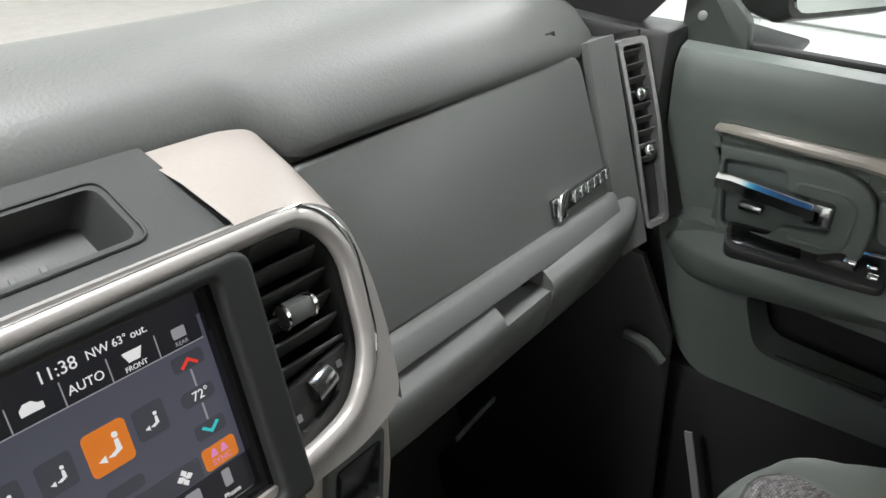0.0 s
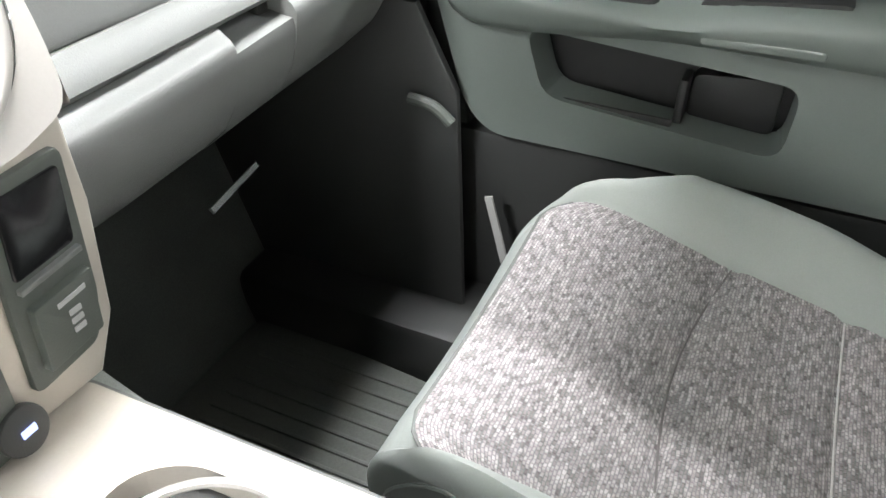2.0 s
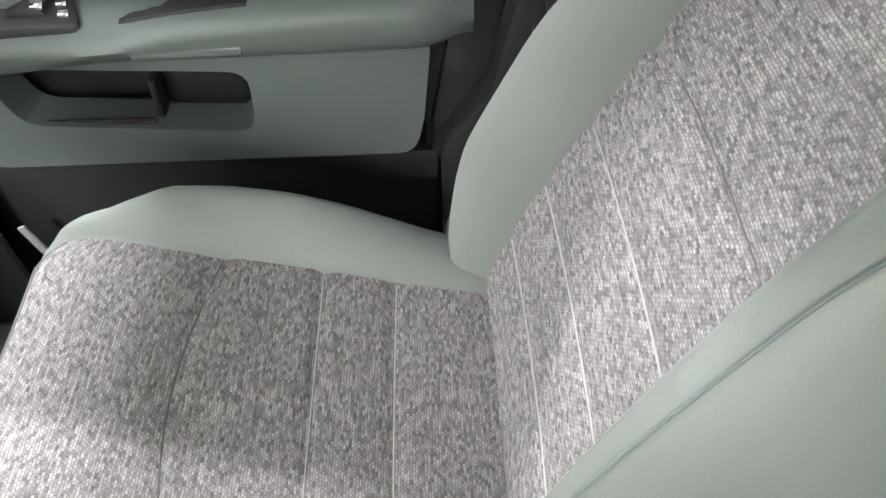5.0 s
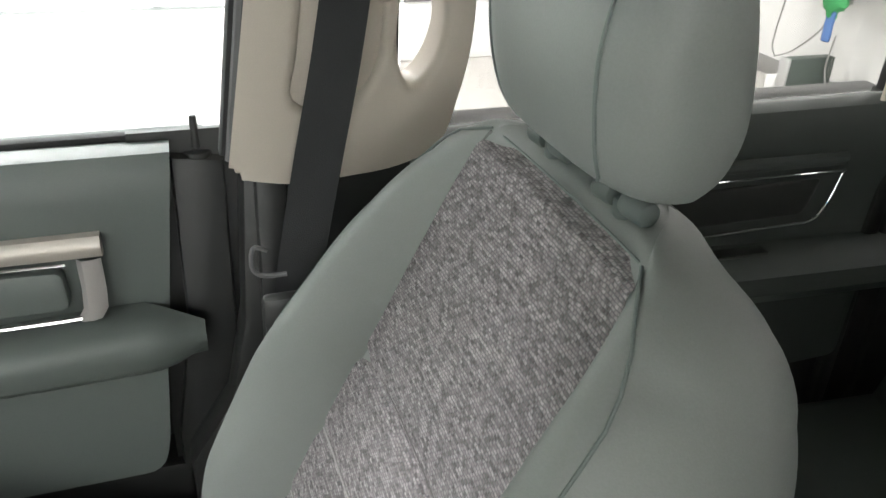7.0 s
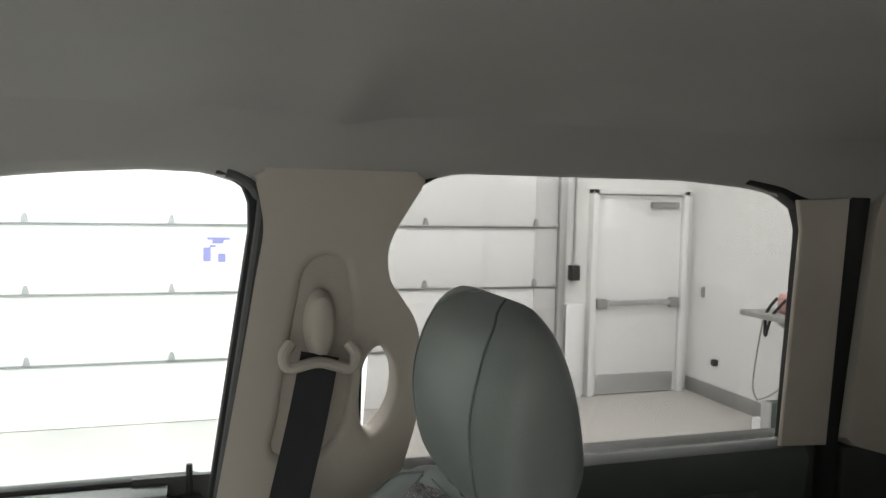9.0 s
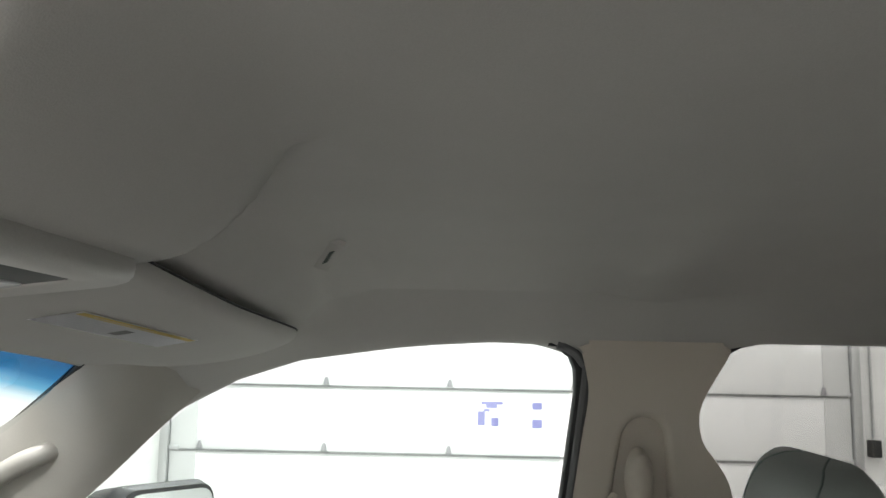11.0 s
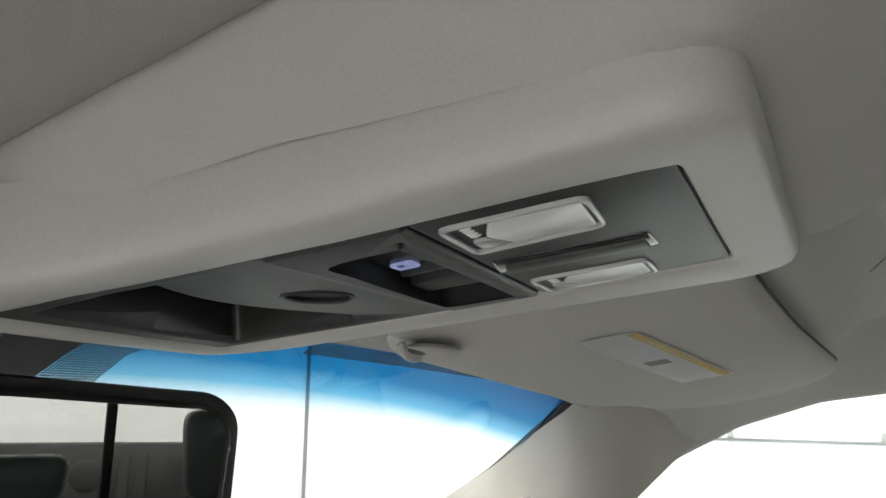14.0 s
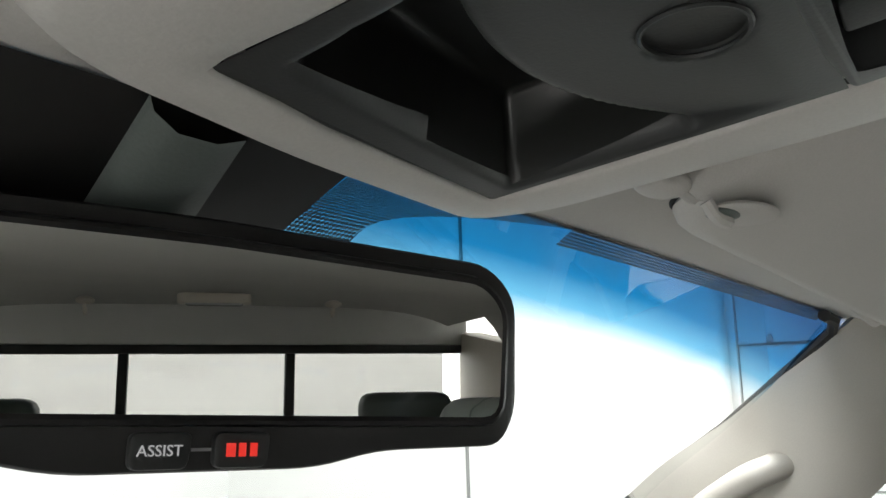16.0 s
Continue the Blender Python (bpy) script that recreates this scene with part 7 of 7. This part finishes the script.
    # rear window switch in a slanting well
    rim = rounded([(-0.0835, 0.0765), (0.0638, 0.0868), (0.0625, 0.132), (0.03, 0.1335), (-0.0845, 0.1285)], 0.003)
    hole = flat_line([(-0.066, 0.0865), (-0.066, 0.0865), (0.0, 0.0895), (0.056, 0.094), (0.056, 0.094), (0.052, 0.126), (0.04, 0.1295), (0.0, 0.1265), (-0.04, 0.1225), (-0.063, 0.1185)], 4)
    sw = part("switch_frame", placed(holed_plate(rim, [hole], "z", -0.0042, 0.018, 0.0018, 2), OVER), CONSOLEDARK, o, angle=50)
    part("well", over([(-0.069, 0.082), (0.06, 0.09), (0.058, 0.131), (-0.068, 0.124)], 0.0185, 0.021, 0), RUBBER, sw)
    part("well_slope", placed(loft([[(x, 0.0855 + 0.06 * (x + 0.066), d), (x, 0.1195 + 0.07 * (x + 0.066), d)] for x, d in ((-0.064, -0.002), (-0.05, 0.003), (-0.036, 0.017))]), OVER), CONSOLEDARK, sw)
    rk = part("rocker", placed(loft([[(x, y, d) for y, d in ((0.09, 0.018), (0.0925, dz + 0.001), (0.0965, dz), (0.1225, dz), (0.126, dz + 0.001), (0.1275, 0.018))] for x, dz in ((-0.036, 0.018), (-0.034, 0.008), (-0.03, 0.0055), (-0.012, 0.0045), (-0.005, 0.005), (0.001, 0.008), (0.003, 0.018))]), OVER), BLACKSHINE, sw, "black rocker switch")
    part("rocker_face", over(rounded([(0.006, 0.099), (0.031, 0.101), (0.029, 0.1265), (0.009, 0.1245)], 0.002), 0.0005, 0.018, 0.001), CONSOLEDARK, rk)
    icon = part("rocker_icon", placed(tube([(x, y, 0.0042) for x, y in rounded([(-0.0165, 0.11), (-0.0075, 0.1105), (-0.0075, 0.1195), (-0.0165, 0.119)], 0.0015)], 0.0007, 6, True), OVER @ Matrix.Translation((0, 0, -0.0003))), ICONBLUE, rk, "lit blue-white window symbol")
    part("icon_bar", over([(-0.0145, 0.1125), (-0.0095, 0.1125), (-0.0095, 0.1145), (-0.0145, 0.1145)], 0.0034, 0.0046, 0), ICONBLUE, icon)
    part("finger_ridge", over(rounded([(-0.0055, 0.0945), (-0.0022, 0.0945), (-0.0022, 0.121), (-0.0055, 0.121)], 0.0012), 0.0015, 0.008, 0.0008), CONSOLEDARK, rk)
    # front half: sunglasses lid with a push oval, curved front edge and the dark bin beyond it
    oval = (-0.0145, 0.4605)
    bowl = []
    for j in range(61):
        t = j / 60
        row = []
        for k in range(65):
            xl, xr = -0.085 - 0.0145 * t, 0.0635 - 0.012 * t
            x = xl + (xr - xl) * k / 64
            y = (0.432 + 0.006 * k / 64) * (1 - t) + (0.551 + 0.0195 * k / 64) * t
            front = 0.5395 + 0.14 * (x + 0.083) - y
            wall = min(front, x + 0.084, 0.0585 - 0.12 * max(0.0, y - 0.45) - x)
            lid_edge = 0.512 - 4.6 * (x + 0.018) ** 2 - 14.0 * max(0.0, x) ** 3
            step = 1 / (1 + math.exp(min(40.0, max(-40.0, -(y - lid_edge) / 0.0012))))
            hollow = 0.006 * math.sin(math.pi * min(1.0, max(0.0, (y - 0.445) / 0.07)) * 0.5) ** 2
            deep = hollow + (0.036 - hollow) * step
            deep *= 1 / (1 + math.exp(min(40.0, max(-40.0, -(wall - 0.003) / 0.0009))))
            r = ((x - oval[0]) / 0.0155) ** 2 + ((y - oval[1]) / 0.0138) ** 2
            if r < 1:
                deep += 0.013 * (1 - r) ** 0.5
            row.append(tuple(OVER @ Vector((x, y - Y, -0.003 + deep))))
        bowl.append(row)
    def bin_side(deep_side):
        bm = loft(bowl)
        back = OVER.inverted()
        drop = []
        for f in bm.faces:
            p = back @ f.calc_center_median()
            x, y = p.x, p.y + Y
            inside = y > 0.512 - 4.6 * (x + 0.018) ** 2 - 14.0 * max(0.0, x) ** 3 and p.z > 0.002
            if inside != deep_side:
                drop.append(f)
        bmesh.ops.delete(bm, geom=drop, context="FACES")
        return bm
    lid = part("bin_lid", bin_side(False), CONSOLEDARK, o, "dark grey sunglasses bin lid", angle=75)
    # faces deep beyond the lid's edge are blacker than the lid
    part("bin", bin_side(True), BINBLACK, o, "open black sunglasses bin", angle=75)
    dish = []
    for q in (0.97, 0.85, 0.65, 0.4, 0.15, 0.01):
        ring = []
        for a in range(36):
            x, y = oval[0] + 0.0155 * q * math.cos(a * math.tau / 36), oval[1] + 0.0138 * q * math.sin(a * math.tau / 36)
            base = 0.006 * math.sin(math.pi * min(1.0, max(0.0, (y - 0.445) / 0.07)) * 0.5) ** 2
            ring.append((x, y - Y, -0.0042 + base + 0.013 * (1 - q * q) ** 0.5))
        dish.append(ring)
    part("push_catch", placed(loft(dish, True, True), OVER), BLACK, lid, "black oval push catch")
    part("oval_rim", placed(tube([(oval[0] + 0.0158 * math.cos(a * math.tau / 40), oval[1] - Y + 0.014 * math.sin(a * math.tau / 40), -0.003 + 0.006 * math.sin(math.pi * min(1.0, max(0.0, (oval[1] + 0.014 * math.sin(a * math.tau / 40) - 0.445) / 0.07)) * 0.5) ** 2) for a in range(40)], 0.0009, 6, True), OVER), CONSOLEDARK, lid, "rim of the oval push catch")
    tagged(o, "grey-beige overhead console with map lamps and sunglasses bin", "overhead console")


def sun_visor(s):
    v = empty("sun_visor", 0.42 * s, 0.42, 1.27)
    # the board slopes from its front hinge up to the headliner at the rear, lower outboard
    def board(x, y):
        return visor_plane(s * x, y) + 0.012 * math.sin(math.pi * min(1.0, max(0.0, (x - 0.5) / 0.2)) * 0.5) * max(0.0, 0.36 - y) * 5
    inner = 0.15 if s > 0 else 0.122
    out = rounded([(inner, 0.53), (0.165, 0.512), (0.178, 0.545), (0.24, 0.538), (0.52, 0.505), (0.56, 0.475), (0.63, 0.455), (0.69, 0.40), (0.705, 0.32), (0.675, 0.274), (0.40, 0.306), (inner + 0.002, 0.326 if s > 0 else 0.355)], [0.01, 0.008, 0.012, 0.01, 0.02, 0.02, 0.03, 0.03, 0.03, 0.03, 0.05, 0.045])
    c = (0.42, 0.41)
    rings = []
    for k, d in ((0.0, -0.001), (0.5, -0.001), (0.9, 0.0), (0.965, 0.002), (0.99, 0.006), (1.0, 0.012), (0.99, 0.016), (0.95, 0.018), (0.0, 0.018)):
        rings.append([(s * (c[0] + (x - c[0]) * max(k, 0.001)), c[1] + (y - c[1]) * max(k, 0.001), board(c[0] + (x - c[0]) * k, c[1] + (y - c[1]) * k) + d) for x, y in out])
    part("board", loft(rings, True), LINER, v, angle=50)
    # black line standing in for the shadow between visor and headliner
    part("edge_seam", tube([(s * (c[0] + (x - c[0]) * 1.0), c[1] + (y - c[1]) * 1.0, board(x, y) + 0.015) for x, y in out], 0.0014, 6, True), RUBBER, v)
    cz = board(0.19, 0.515)
    clip = part("clip", ellipsoid((s * 0.18, 0.507, cz - 0.0015), 0.027, 0.016, 0.004), LINER, v, "beige visor clip")
    part("clip_socket", ellipsoid((s * 0.164, 0.511, cz - 0.0035), 0.011, 0.008, 0.003), DOORDARK, clip, "dark socket of the visor clip")
    part("clip_hook", tube(smooth_line([(s * 0.152, 0.515, cz + 0.001), (s * 0.156, 0.512, cz - 0.006), (s * 0.164, 0.51, cz - 0.0075), (s * 0.17, 0.512, cz - 0.005)], 6), 0.0034, 8), LINER, clip)
    part("clip_bracket", ellipsoid((s * 0.128, 0.526, board(0.15, 0.526) + 0.004), 0.019, 0.012, 0.006), LINER, clip)
    part("hinge_rod", cyl((s * 0.14, 0.53, board(0.14, 0.53) + 0.012), (s, -0.06, -0.135), 0.005, 0.38, 10), LINER, v)
    if s > 0:
        A, B, D = Vector((0.26, 0.439)), Vector((0.272, 0.395)), Vector((0.483, 0.404))
        ex, ey = D - A, B - A

        def lab(u0, u1, w0, w1, lift):
            bm = bmesh.new()
            vs = []
            for u, w in ((u0, w0), (u1, w0), (u1, w1), (u0, w1)):
                q = A + ex * u + ey * w
                vs.append(bm.verts.new((q.x, q.y, board(q.x, q.y) - 0.0022 - lift)))
            bm.faces.new(vs)
            bmesh.ops.solidify(bm, geom=list(bm.faces), thickness=0.0003)
            return bm
        lb = part("warning_label", lab(0, 1, 0, 1, 0), PAPER, v, "white and yellow printed warning label")
        part("yellow_band", lab(0.02, 0.98, 0.80, 0.97, 0.0005), YELLOW, lb)
        part("band_text", lab(0.12, 0.6, 0.87, 0.90, 0.0009), PRINT, lb)
        rng = random.Random(4)
        for k in range(7):
            part("text_line", lab(0.03, 0.34 + 0.1 * rng.random(), 0.09 + 0.095 * k, 0.106 + 0.095 * k, 0.0005), PRINT, lb)
            part("text_line", lab(0.58, 0.82 + 0.12 * rng.random(), 0.09 + 0.095 * k, 0.106 + 0.095 * k, 0.0005), PRINT, lb)
        part("pictogram", lab(0.47, 0.55, 0.2, 0.6, 0.0006), GREYTRIM, lb)
    tagged(v, "grey-beige sun visor folded up" + (" with a warning label" if s > 0 else ""), "sun visor")


def rear_view_mirror():
    m = empty("rear_view_mirror", -0.04, 0.62, 1.2)
    C = Vector((-0.047, 0.6255, 1.1955))
    R = Matrix.Translation(C) @ Matrix.Rotation(radians(MIRROR_YAW), 4, "Z") @ Matrix.Rotation(radians(MIRROR_ROLL), 4, "Y") @ Matrix.Rotation(radians(MIRROR_TILT), 4, "X")
    # drawn facing -y in its own axes: x across, z up
    out = rounded([(-0.132, -0.018), (-0.124, -0.0275), (-0.065, -0.0285), (-0.042, -0.034), (0.042, -0.034), (0.065, -0.0285), (0.124, -0.0275), (0.132, -0.014), (0.132, 0.034), (0.117, 0.0465), (0.0, 0.049), (-0.117, 0.0465), (-0.132, 0.034)], 0.012)
    glass = rounded([(-0.122, -0.0175), (0.122, -0.0175), (0.124, 0.028), (0.112, 0.0385), (0.0, 0.0405), (-0.112, 0.0385), (-0.124, 0.028)], 0.010)
    rings = [[(x * k, d, z * k) for x, z in out] for k, d in ((0.97, -0.013), (0.99, -0.012), (1.0, -0.008), (1.0, 0.0), (0.96, 0.008), (0.82, 0.016), (0.5, 0.02))]
    part("housing", placed(loft(rings, True, True), R), BLACKSHINE, m)
    part("glass", placed(prism(glass, "y", -0.0145, -0.0125, 0.0), R), MIRRORDIM, m, "mirror glass showing the cab behind", smooth=False)
    part("rim", placed(tube([(x, -0.013, z) for x, z in glass], 0.0022, 8, True), R), BLACKSHINE, m)
    for x0, x1, nm in ((-0.0225, -0.0045, "assist_button"), (0.0035, 0.0215, "emergency_button")):
        b = part(nm, placed(prism(rounded([(x0, -0.0325), (x1, -0.0325), (x1 + 0.001, -0.0212), (x0, -0.0212)], 0.003), "y", -0.0165, -0.012, 0.001), R), CONSOLEDARK, m)
        q = R @ Matrix.Translation(((x0 + x1) / 2, -0.0168, -0.0268)) @ Matrix.Rotation(radians(90), 4, "X")
        if x0 < 0:
            lettering("caption", "ASSIST", 0.0048, q, UIWHITESOFT, b)
        else:
            for k in (-1, 0, 1):
                w = 0.0018 if k < 0 else 0.0014
                part("mark", placed(rbox(k * 0.0038 - w * 0.8, k * 0.0038 + w * 0.8, -0.0174, -0.0166, -0.0288, -0.0246, 0.0, 1, Matrix.Translation(((x0 + x1) / 2, 0, 0))), R), UIREDDEEP, b)
    part("indicator", placed(rbox(-0.003, 0.004, -0.0136, -0.012, -0.0272, -0.0262, 0.0), R), UIGREYDULL, m)
    # foot and sensor cover on the windscreen
    foot = smooth_line([tuple(C + Vector((-0.005, 0.012, 0.005))), tuple(C + Vector((-0.012, 0.03, 0.02))), (-0.058, 0.668, 1.228)], 6)
    part("stem", tube(foot, 0.011, 12), BLACK, m)
    cover = []
    for w, dn in ((0.021, -0.006), (0.0215, 0.02), (0.022, 0.04), (0.022, 0.06), (0.016, 0.085)):
        cover.append([(-0.062 + 0.1 * dn + w * x, 0.606 + dn, 1.276 - 0.62 * dn - 0.003 - dz) for x, dz in ((-1, 0.0), (-0.9, 0.007), (-0.5, 0.012), (0.2, 0.012), (0.75, 0.008), (1, 0.0))])
    part("sensor_cover", loft(cover), DOORDARK, m, "dark grey-green sensor cover on the glass", angle=60)
    tagged(m, "black rear view mirror with assist and emergency buttons", "mirror")


overhead_console()
sun_visor(1)
sun_visor(-1)
rear_view_mirror()
